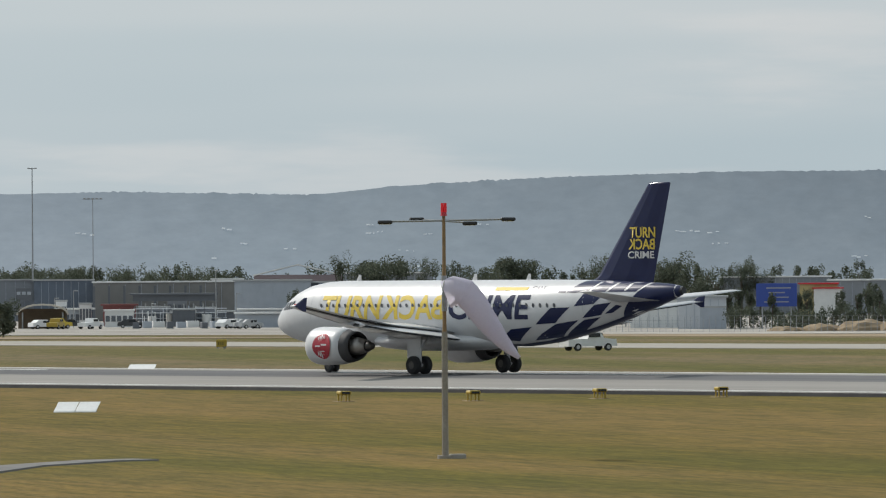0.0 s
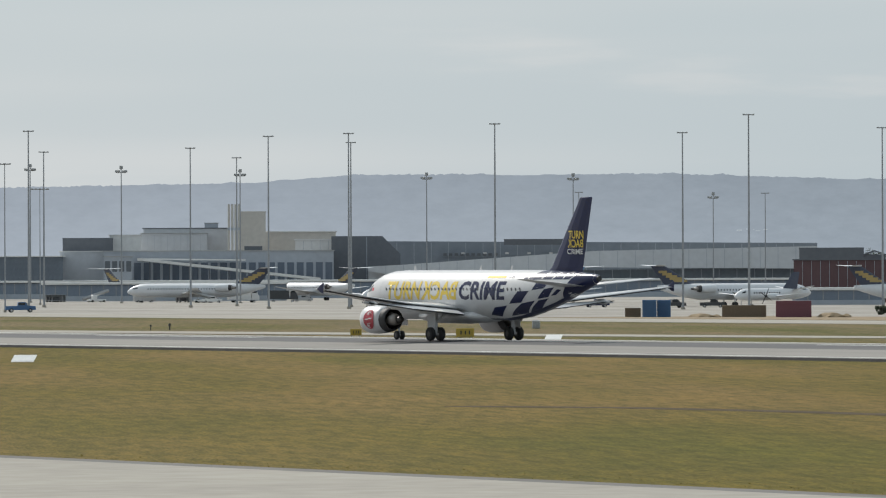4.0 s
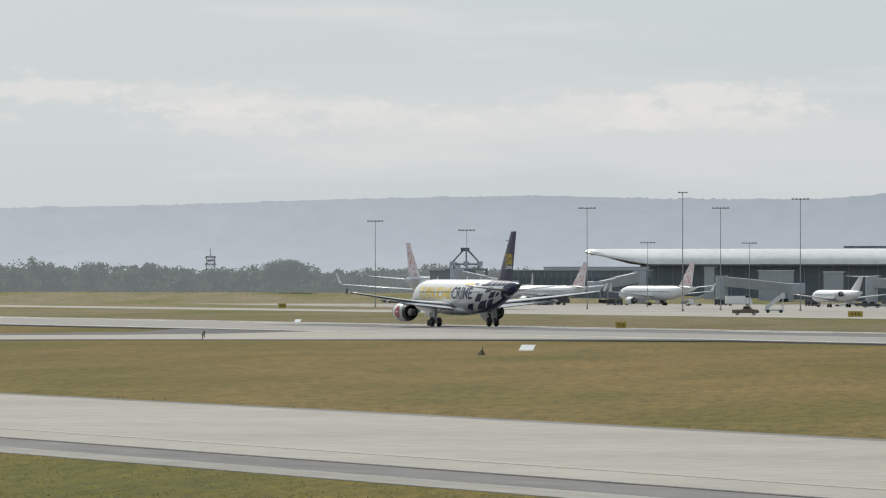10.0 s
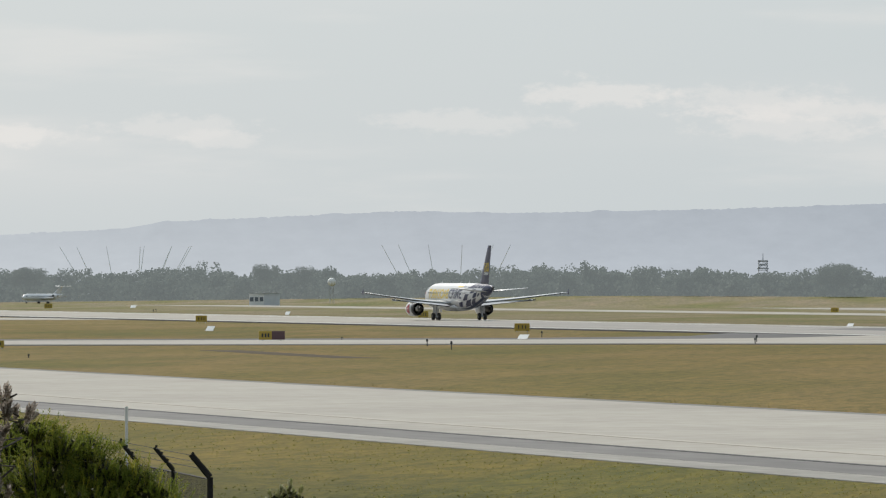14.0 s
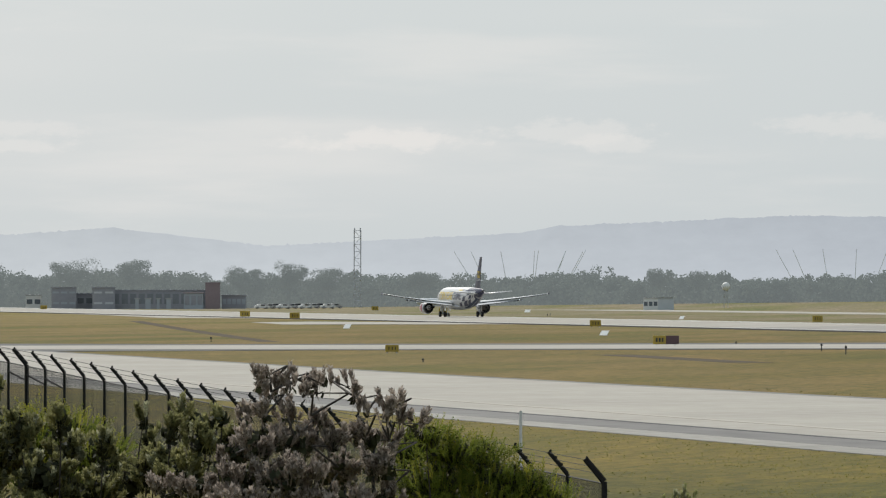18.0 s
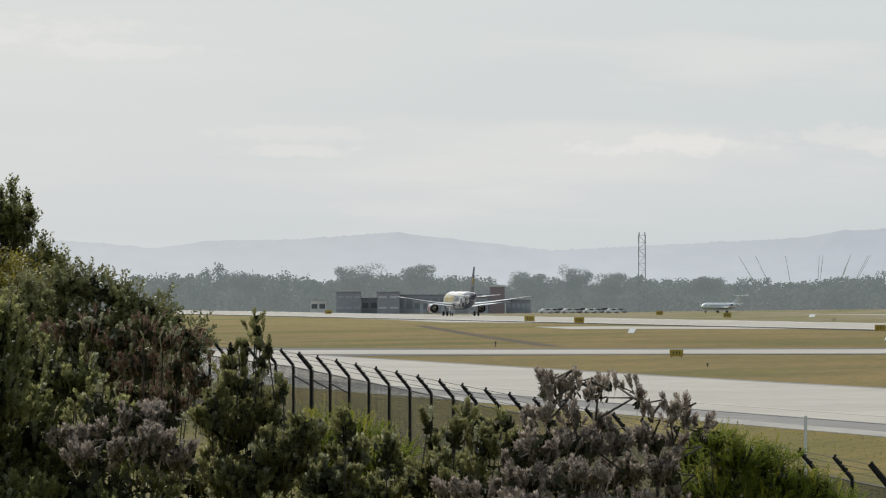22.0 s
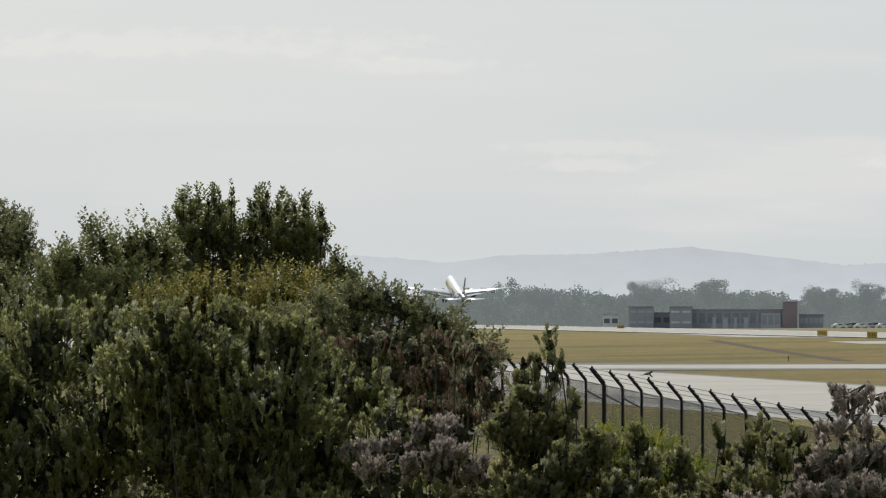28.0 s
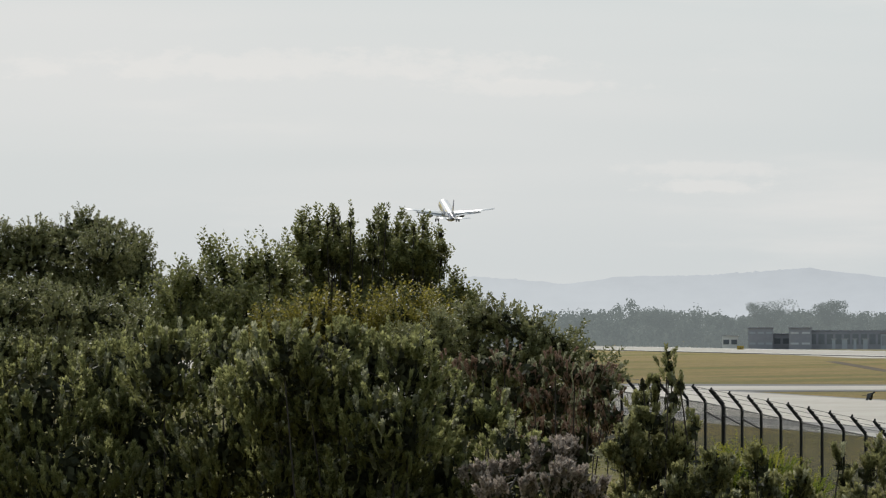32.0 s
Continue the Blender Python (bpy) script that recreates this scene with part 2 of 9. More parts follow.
    bp.inputs["Strength"].default_value, bp.inputs["Distance"].default_value = 0.6, 0.25
    link(t, noise_at(1.4, 1.0, 0.4, 4), bp.inputs["Height"])
    link(t, bp.outputs["Normal"], p.inputs["Normal"])
    return m


GRASS = grass_mat()
CONCRETE = mat("pale_concrete", (0.37, 0.346, 0.304), (0.285, 0.266, 0.233), 0.8, 0.05, 0.1, fine=14, spec=0.12)
RUNWAY = mat("runway_asphalt", (0.30, 0.282, 0.258), (0.225, 0.213, 0.197), 0.75, 0.06, 0.1, fine=16, stretch_to=(1.6, 0.12, 1), spec=0.12)
RUBBER = mat("rubber_marked_asphalt", (0.15, 0.145, 0.145), (0.09, 0.09, 0.092), 0.7, 0.05, 0.1, fine=10, stretch_to=(2.2, 0.05, 1), spec=0.12)
ASPHALT = mat("dark_asphalt", (0.085, 0.083, 0.085), (0.13, 0.127, 0.125), 0.85, 0.06, 0.1, fine=12, spec=0.12)
# near-black that paints the shade on the drop at the runway's near edge
RUNEDGE = mat("sealed_black_edge", (0.035, 0.034, 0.035), (0.06, 0.058, 0.057), 0.9, 0.06, 0.1, fine=12, spec=0.1)
STRIP = mat("pale_gravel_strip", (0.34, 0.325, 0.295), (0.24, 0.23, 0.21), 0.9, 0.12, 0.2, fine=14, stretch_to=(1, 0.25, 1), spec=0.1)
SHOULDER = mat("grey_shoulder", (0.135, 0.13, 0.126), (0.2, 0.192, 0.184), 0.85, 0.05, 0.1, fine=12, stretch_to=(1, 0.3, 1), spec=0.12)
APRON = mat("apron_concrete", (0.40, 0.375, 0.335), (0.215, 0.2, 0.182), 0.8, 0.02, 0.0, fine=8, spec=0.12)
DIRT = mat("sandy_dirt", (0.32, 0.25, 0.17), (0.22, 0.17, 0.11), 0.95, 0.05, 0.2, spec=0.12)
YELLOW_LINE = mat("worn_yellow_paint", (0.325, 0.292, 0.238), (0.30, 0.272, 0.228), 0.7, 0.3)
WHITE_LINE = mat("worn_white_paint", (0.72, 0.71, 0.69), (0.55, 0.54, 0.52), 0.7, 0.3)
WHITE = mat("white_gloss_paint", (0.60, 0.60, 0.607), (0.555, 0.555, 0.563), 0.36, 0.25, coat=0.1)
GREYPAINT = mat("grey_gloss_paint", (0.52, 0.53, 0.55), (0.46, 0.47, 0.49), 0.35, 0.3)
NAVY = mat("navy_gloss_paint", (0.010, 0.015, 0.058), (0.013, 0.019, 0.066), 0.3, 0.3, spec=0.3)
YELLOW = mat("golden_yellow_paint", (0.70, 0.51, 0.075), (0.64, 0.47, 0.065), 0.6, 0.4)
RED = mat("red_paint", (0.55, 0.02, 0.03), (0.48, 0.018, 0.03), 0.3, 0.5)
EMBLEM = mat("deep_red_emblem_paint", (0.36, 0.012, 0.03), (0.30, 0.012, 0.028), 0.35, 0.5)
TYRE = mat("black_tyre_rubber", (0.018, 0.018, 0.02), (0.03, 0.03, 0.03), 0.8, 3.0)
STEEL = mat("brushed_steel", (0.5, 0.5, 0.51), (0.4, 0.4, 0.41), 0.35, 1.5, metal=0.9)
NOZZLE = mat("heat_stained_metal", (0.36, 0.34, 0.32), (0.26, 0.245, 0.23), 0.4, 2.0, metal=0.7)
NOZZLEDARK = mat("dark_nozzle_paint", (0.05, 0.048, 0.05), (0.035, 0.034, 0.036), 0.6, 1.5)
DARKMETAL = mat("dark_burnt_metal", (0.10, 0.095, 0.09), (0.06, 0.058, 0.055), 0.4, 2.0, metal=0.8)
GLASS = mat("dark_window_glass", (0.02, 0.025, 0.03), (0.03, 0.035, 0.04), 0.08, 1.0)
GALV = mat("galvanised_steel", (0.36, 0.37, 0.37), (0.27, 0.275, 0.28), 0.5, 0.8, metal=0.3)
POLE = mat("weathered_pole_paint", (0.30, 0.315, 0.335), (0.23, 0.243, 0.26), 0.6, 0.5)
BLACK = mat("black_paint", (0.015, 0.015, 0.017), (0.03, 0.03, 0.032), 0.5, 1.0)
SIGN_YELLOW = mat("sign_yellow_paint", (0.42, 0.29, 0.03), (0.33, 0.235, 0.035), 0.5, 0.8)
WHITE_BOARD = mat("white_marker_paint", (0.82, 0.81, 0.79), (0.72, 0.71, 0.69), 0.5, 0.8)


# ---- building blocks ----
def part(name, bm, material, parent=None, label="", smooth=False):
    me = bpy.data.meshes.new(name)
    if smooth:
        for f in bm.faces:
            f.smooth = True
    bm.to_mesh(me)
    bm.free()
    for m in material if isinstance(material, (list, tuple)) else [material]:
        me.materials.append(m)
    ob = new(name, me)
    if parent is not None:
        ob.parent = parent
    if label:
        ob["label"] = label
    return ob


def again(ob, m, parent=None):
    """The same mesh once more, as an object of its own, in its parent's space."""
    o = new(ob.name.split(".")[0], ob.data)
    o.parent = parent if parent is not None else ob.parent
    o.matrix_basis = m
    return o


def thing(name, label, category, m=None, group="", kind=""):
    e = new(name)
    e.empty_display_size = 0.2
    tagged(e, label, category, group, kind)
    if m is not None:
        e.matrix_basis = m
    return e


def B():
    return bmesh.new()


def box(bm, cx, cy, cz, sx, sy, sz, rz=0.0, bevel=0.0, mi=0):
    """A box given by its middle and size."""
    r = bmesh.ops.create_cube(bm, size=1.0, matrix=pose(cx, cy, cz, 0, 0, rz) @ Matrix.Diagonal((sx, sy, sz, 1)))
    if bevel:
        es = list({e for v in r["verts"] for e in v.link_edges})
        q = bmesh.ops.bevel(bm, geom=es, offset=bevel, segments=1, affect="EDGES")
        fs = q["faces"]
    fs = {f for v in r["verts"] if v.is_valid for f in v.link_faces}
    for f in fs:
        f.material_index = mi
    return bm


def rod(bm, a, b, r0, r1=None, n=8, mi=0):
    """A tapered rod from a to b."""
    a, b = Vector(a), Vector(b)
    m = Matrix.Translation((a + b) / 2) @ (b - a).to_track_quat("Z", "Y").to_matrix().to_4x4()
    r = bmesh.ops.create_cone(bm, cap_ends=True, segments=n, radius1=r0, radius2=r1 if r1 is not None else r0, depth=(b - a).length, matrix=m)
    if mi:
        for f in {f for v in r["verts"] for f in v.link_faces}:
            f.material_index = mi
    return bm


def loft(bm, rings, cap=True, mi=0):
    """Faces between rings of equally many points."""
    vs = [[bm.verts.new(p) for p in ring] for ring in rings]
    n = len(vs[0])
    for r0, r1 in zip(vs, vs[1:]):
        for i in range(n):
            f = bm.faces.new((r0[i], r0[(i + 1) % n], r1[(i + 1) % n], r1[i]))
            f.material_index = mi
    if cap:
        bm.faces.new(vs[0][::-1]).material_index = mi
        bm.faces.new(vs[-1]).material_index = mi
    bmesh.ops.recalc_face_normals(bm, faces=bm.faces[:])
    return bm


def text_mesh(words, height, bold=0.0):
    """Flat letters of the built-in font as a bmesh, starting at x = 0, with capitals of that height."""
    c = bpy.data.curves.new("letters", "FONT")
    c.body, c.size, c.offset, c.resolution_u = words, height / 0.73, bold, 3
    ob = new("letters", c)
    dg = bpy.context.evaluated_depsgraph_get()
    dg.update()
    me = bpy.data.meshes.new_from_object(ob.evaluated_get(dg))
    bm = B()
    bm.from_mesh(me)
    bpy.data.objects.remove(ob)
    bpy.data.meshes.remove(me)
    bpy.data.curves.remove(c)
    bmesh.ops.remove_doubles(bm, verts=bm.verts[:], dist=0.002)
    x0, x1 = min(v.co.x for v in bm.verts), max(v.co.x for v in bm.verts)
    for v in bm.verts:
        v.co.x -= x0
    return bm, x1 - x0


def slices(bm, axis, step):
    """Cut a flat mesh into strips, so that it can follow a curved surface."""
    lo, hi = min(v.co[axis] for v in bm.verts), max(v.co[axis] for v in bm.verts)
    no = [0, 0, 0]
    no[axis] = 1
    for i in range(int(lo / step) - 1, int(hi / step) + 2):
        co = [0, 0, 0]
        co[axis] = i * step
        bmesh.ops.bisect_plane(bm, geom=bm.verts[:] + bm.edges[:] + bm.faces[:], plane_co=co, plane_no=no)
    return bm


# ---- ground ----
def lines(*spans):
    out = set()
    for a, b, step in spans:
        n = max(1, round((b - a) / step))
        out |= {a + (b - a) * i / n for i in range(n + 1)}
    return sorted(out)


def build_ground():
    xs = lines((-6000, -1000, 1000), (-1000, -260, 120), (-260, 260, 8), (260, 430, 34), (430, 1000, 30), (1000, 6000, 800))
    ys = lines((-6000, -1000, 1000), (-1000, -260, 120), (-260, 300, 8), (300, 2000, 100), (2000, 2400, 25), (2400, 2700, 100), (2700, 6000, 800))
    verts = [(x, y, gz(x, y)) for y in ys for x in xs]
    w = len(xs)
    faces = [(j * w + i, j * w + i + 1, j * w + w + i + 1, j * w + w + i) for j in range(len(ys) - 1) for i in range(w - 1)]
    me = bpy.data.meshes.new("ground")
    me.from_pydata(verts, [], faces)
    for f in me.polygons:
        f.use_smooth = True
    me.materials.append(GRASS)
    tagged(new("ground", me), "wide airfield of dry mown green and straw grass", "grass", kind="structure")


def paved(name, pts, material, label, lift=0.03, category="pavement", rise=0.0):
    """A paved area with a small raised edge, laid on the ground."""
    bm = B()
    bm.faces.new([bm.verts.new((x, y, 0)) for x, y in pts])
    for axis, where in ((0, 250), (0, 430), (0, 850), (1, 2000), (1, 2700)):
        no = (1, 0, 0) if axis == 0 else (0, 1, 0)
        bmesh.ops.bisect_plane(bm, geom=bm.verts[:] + bm.edges[:] + bm.faces[:], plane_co=[where * c for c in no], plane_no=no)
    for v in bm.verts:
        v.co.z = gz(v.co.x, v.co.y) + lift + rise * clamp((v.co.x - 250) / 30)
    r = bmesh.ops.extrude_face_region(bm, geom=bm.faces[:])
    upper = {g for g in r["geom"] if isinstance(g, bmesh.types.BMVert)}
    for v in bm.verts:
        if v not in upper:
            v.co.z -= lift + 0.05
    bmesh.ops.recalc_face_normals(bm, faces=bm.faces[:])
    ob = part(name, bm, material)
    return tagged(ob, label, category, kind="structure")


def build_runway():
    """Crowned runway: asphalt shoulders, pale body, dark rubber along the middle."""
    bm = B()
    prof = [(-30.2, -0.62, 3), (-30, -0.3, 0), (-9, -0.12, 1), (0, 0.0, 1), (9, -0.12, 0), (30, -0.44, 2), (33, -0.52, 2)]
    ys = [-2500 + 180 * i for i in range(26)] + [2180, 2400]
    rows = [[bm.verts.new((310 + x, y, z)) for x, z, _ in prof] for y in ys]
    for a, b in zip(rows, rows[1:]):
        for i in range(len(prof) - 1):
            f = bm.faces.new((a[i], a[i + 1], b[i + 1], b[i]))
            # the rubber ends past the touchdown stretch, and the north end is pale concrete
            f.material_index = 4 if a[0].co.y > 1090 and prof[i][2] < 2 else 0 if a[0].co.y > 900 and prof[i][2] == 1 else prof[i][2]
    ob = part("runway", bm, [RUNWAY, RUBBER, ASPHALT, RUNEDGE, CONCRETE])
    tagged(ob, "long straight grey asphalt runway with dark rubber-marked middle", "runway", kind="structure")
    bm = B()
    for x0 in (-28.5, 28.0):
        z = -0.287 if x0 < 0 else -0.44 + (30 - abs(x0)) / 21 * 0.32
        for y in range(-400, 2300, 300):
            box(bm, 310 + x0, y + 150, z + 0.02, 0.9, 300, 0.03)
    part("edge_line", bm, WHITE_LINE, ob, "worn white runway edge line")
    bm = B()
    for k in range(40):
        box(bm, 310, -200 + k * 60, 0.02, 0.9, 30, 0.03)
    part("centre_line", bm, WHITE_LINE, ob, "broken white centre line")


build_ground()
build_runway()
FAR_EDGE = [(116, 200), (116.6, 345), (115.2, 450), (114.8, 560), (116.6, 680), (117, 760)]
paved("taxiway_near", [(85, -600), (116, -600)] + FAR_EDGE + [(117, 2300), (85, 2300)], CONCRETE, "wide pale concrete taxiway beside the fence", 0.05)
paved("taxiway_shoulder", [(80.6, -600), (84.6, -600), (84.6, 2300), (80.6, 2300)], SHOULDER, "dark grey asphalt taxiway shoulder", 0.04)
paved("taxiway_apron_strip", [(77.8, -600), (80.6, -600), (80.6, 2300), (77.8, 2300)], STRIP, "pale gravelly strip along the taxiway shoulder", 0.035)
paved("taxiway_kerb", [(84.6, -600), (85, -600), (85, 2300), (84.6, 2300)], ASPHALT, "dark joint between taxiway and shoulder", 0.06)
paved("taxiway_verge", [(116, -600), (117.6, -600)] + [(x + 1.6, y) for x, y in FAR_EDGE] + [(118.6, 2300), (117, 2300)] + FAR_EDGE[::-1], SHOULDER, "narrow grey taxiway edge strip", 0.045)
paved("connector_taxiway", [(118.6, 757), (230, 752), (262, 738), (280, 710), (280, 832), (262, 812), (235, 805), (118.6, 805)], CONCRETE, "pale concrete taxiway joining taxiway and runway", 0.05, rise=0.155)
paved("connector_edge_near", [(118.6, 735), (150, 745), (228, 742), (257, 729), (279.5, 698), (279.5, 710), (262, 738), (230, 752), (118.6, 757)], ASPHALT, "dark asphalt taxiway edge", 0.04, rise=0.12)
paved("connector_edge_far", [(118.6, 805), (235, 805), (262, 812), (279.5, 832), (279.5, 885), (262, 846), (235, 828), (150, 822), (118.6, 840)], ASPHALT, "dark asphalt taxiway edge", 0.04, rise=0.12)
paved("rapid_exit", [(279.5, 1235), (279.5, 1300), (264, 1330), (248, 1312), (239, 1233)], CONCRETE, "pale concrete rapid exit taxiway", 0.05)
paved("rapid_exit_north", [(279.5, 1470), (279.5, 1720), (276, 1640), (264, 1495)], CONCRETE, "pale concrete mouth of a rapid exit taxiway", 0.05)
paved("taxiway_far", [(466, -1500), (512, -1500), (512, 2100), (466, 2100)], CONCRETE, "pale concrete taxiway on the far side of the runway", 0.05)
paved("apron", [(560, 800), (700, 600), (700, -200), (1400, -200), (1400, 2030), (640, 2030), (560, 1500)], APRON, "broad pale concrete parking apron before the terminal", 0.05)
paved("apron_link", [(512, 860), (560, 860), (560, 1500), (512, 1500)], APRON, "pale concrete between taxiway and apron", 0.05)
paved("dirt_strip", [(610, 100), (660, 100), (660, 640), (610, 780)], DIRT, "strip of bare sandy dirt along the apron", 0.04)
paved("dirt_verge", [(514, 690), (572, 650), (566, 880), (514, 858)], DIRT, "strip of bare dirt and dry grass before the apron", 0.07)
paved("rapid_exit_far", [(340, 800), (340, 690), (366, 562), (373, 545), (381, 549), (375, 582)], CONCRETE, "pale tapering exit taxiway beside the runway", 0.05)
paved("taxiway_line", [(89.6, -300), (90.3, -300), (90.3, 1900), (89.6, 1900)], YELLOW_LINE, "worn yellow taxiway line", 0.07)


def build_tufts():
    """Short dry grass standing in tufts over the verge by the fence and along the taxiway's edge."""
    rng = np.random.default_rng(21)
    n = 150000
    d = 165 + 335 * rng.random(n) ** 1.6
    b = np.radians(rng.uniform(4, 47, n))
    x, y = d * np.sin(b), d * np.cos(b)
    keep = (x < 77.5) | ((x > 118.4) & (x < 121 + 3 * rng.random(n) ** 2) & (rng.random(n) < 0.6))
    x, y = x[keep], y[keep]
    n = len(x)
    z = np.array([gz(p, q) for p, q in zip(x, y)])
    w, h = rng.uniform(0.015, 0.05, n) * np.clip(d[keep] / 220, 0.8, 2.2), rng.uniform(0.012, 0.045, n)
    a = rng.uniform(0, 2 * pi, n)
    ux, uy = np.cos(a) * w, np.sin(a) * w
    lx, ly = rng.normal(0, 0.04, n), rng.normal(0, 0.04, n)
    v = np.stack([np.stack([x - ux, y - uy, z - 0.02], 1), np.stack([x + ux, y + uy, z - 0.02], 1), np.stack([x + ux * 0.5 + lx, y + uy * 0.5 + ly, z + h], 1), np.stack([x - ux * 0.6 + lx, y - uy * 0.6 + ly, z + h * 0.8], 1)], 1).reshape(-1, 3)
    me = bpy.data.meshes.new("grass_tufts")
    me.vertices.add(4 * n)
    me.vertices.foreach_set("co", v.ravel())
    me.loops.add(4 * n)
    me.loops.foreach_set("vertex_index", np.arange(4 * n, dtype=np.int32))
    me.polygons.add(n)
    me.polygons.foreach_set("loop_start", np.arange(0, 4 * n, 4, dtype=np.int32))
    me.update(calc_edges=True)
    near = (x < 77).astype(np.int32) + (x < 58 + rng.normal(0, 2, n))
    me.materials.append(leafy("dry_grass_blades", (0.10, 0.09, 0.03), (0.22, 0.175, 0.075), 0.66, 0.9, 0.05, 0.4))
    me.materials.append(leafy("green_lawn_blades", (0.14, 0.142, 0.035), (0.27, 0.235, 0.08), 0.66, 0.9, 0.08, 0.4))
    me.materials.append(leafy("rank_green_blades", (0.07, 0.08, 0.02), (0.15, 0.145, 0.045), 0.6, 0.9, 0.08, 0.4))
    me.polygons.foreach_set("material_index", near.astype(np.int32))
    tagged(new("grass_tufts", me), "short dry tufts of green and straw grass", "grass", kind="stuff")


build_tufts()

# ---- aircraft ----
def ring_at(st, n=28):
    """The ring of a fuselage station (aft, middle height, half height, half width)."""
    x, zc, hh, hw = st
    return [(hw * cos(a), -x, zc + hh * sin(a)) for a in (2 * pi * i / n for i in range(n))]


def station(sts, x):
    for a, b in zip(sts, sts[1:]):
        if a[0] <= x <= b[0]:
            f = (x - a[0]) / (b[0] - a[0])
            return tuple(p + (q - p) * f for p, q in zip(a, b))
    return sts[-1]


def skin(sts, x, angle, out=0.012):
    """A place on the skin: x aft of the nose, angle up from the right side."""
    _, zc, hh, hw = station(sts, x)
    return Vector(((hw + out) * cos(angle), -x, zc + (hh + out) * sin(angle)))


def skin_height(sts, x, z, side, out=0.012):
    _, zc, hh, hw = station(sts, x)
    s = clamp((z - zc) / hh, -0.999, 0.999)
    a = math.asin(s)
    return Vector((side * (hw + out) * cos(a), -x, zc + (hh + out) * s))


FOIL = [(1.0, 0.0), (0.75, 0.28), (0.45, 0.5), (0.2, 0.46), (0.06, 0.28), (0.0, 0.0), (0.06, -0.22), (0.25, -0.4), (0.55, -0.32), (0.85, -0.08)]


def flying(bm, secs, upright=False, mi=0):
    """A wing or fin through sections (leading edge aft, span, height, chord, thickness); upright: span is the height."""
    rings = []
    for x, y, z, chord, th in secs:
        if upright:
            rings.append([(t * th * chord, -(x + c * chord), z) for c, t in FOIL])
        else:
            rings.append([(y, -(x + c * chord), z + t * th * chord) for c, t in FOIL])
    return loft(bm, rings, mi=mi)


def tube(bm, sections, y, z, n=20, mi=0):
    """A lathe along the aircraft: (aft, radius) with its axis at (y, z)."""
    rings = [[(y + r * cos(a), -x, z + r * sin(a)) for a in (2 * pi * i / n for i in range(n))] for x, r in sections]
    vs = [[bm.verts.new(p) for p in ring] for ring in rings]
    for r0, r1 in zip(vs, vs[1:]):
        for i in range(n):
            bm.faces.new((r0[i], r0[(i + 1) % n], r1[(i + 1) % n], r1[i])).material_index = mi
    return bm


def wheel_pair(gear, x, y, r, gap, width):
    for s in (-1, 1):
        bm = B()
        prof = [(-width / 2, r * 0.55), (-width / 2, r * 0.9), (-width * 0.3, r), (width * 0.3, r), (width / 2, r * 0.9), (width / 2, r * 0.55)]
        loft(bm, [[(y + s * gap / 2 + w, -x + q * cos(a), r + q * sin(a)) for a in (2 * pi * i / 20 for i in range(20))] for w, q in prof])
        t = part("wheel", bm, TYRE, gear)
        bm = B()
        rod(bm, (y + s * gap / 2 - width * 0.52, -x, r), (y + s * gap / 2 + width * 0.52, -x, r), r * 0.42, n=14)
        part("rim", bm, DARKMETAL, gear, "dull metal wheel rim")


A320 = [(0, 3.20, 0.03, 0.03), (0.12, 3.21, 0.30, 0.29), (0.4, 3.24, 0.58, 0.56), (0.9, 3.32, 0.92, 0.88), (1.6, 3.44, 1.28, 1.2), (2.5, 3.58, 1.62, 1.5),
        (3.6, 3.7, 1.87, 1.76), (5, 3.78, 2.02, 1.93), (6.6, 3.8, 2.07, 1.975), (24, 3.8, 2.07, 1.975), (26.5, 3.92, 1.95, 1.86), (29, 4.14, 1.7, 1.62),
        (31.5, 4.42, 1.38, 1.28), (34, 4.72, 0.98, 0.9), (36, 4.98, 0.62, 0.56), (37.2, 5.12, 0.38, 0.34), (37.57, 5.16, 0.24, 0.22)]


def patch(sts, corners, side, out=0.014, nx=4, nz=4):
    """A painted patch on the skin between four corners (aft, height)."""
    bm = B()
    (a, b, c, d) = [Vector((*p, 0)) for p in corners]
    g = [[bm.verts.new(skin_height(sts, *(a.lerp(b, i / nx).lerp(d.lerp(c, i / nx), j / nz)).xy, side, out)) for i in range(nx + 1)] for j in range(nz + 1)]
    for j in range(nz):
        for i in range(nx):
            bm.faces.new((g[j][i], g[j][i + 1], g[j + 1][i + 1], g[j + 1][i]))
    return bm


def slogan(parent, words, x0, x1, z0, height, material, mirrored=False, lean=0.0):
    """Letters on the fuselage's left side between two stations, reading from nose to tail."""
    bm, w = text_mesh(words, height, 0.035 * height)
    slices(bm, 1, 0.2)
    for v in bm.verts:
        u = (w - v.co.x if mirrored else v.co.x) * (x1 - x0) / w + lean * v.co.y
        v.co = skin_height(A320, x0 + u, z0 + v.co.y, -1, 0.016)
    part("lettering", bm, material, parent, "slogan lettering in capitals" if height > 1 else "")


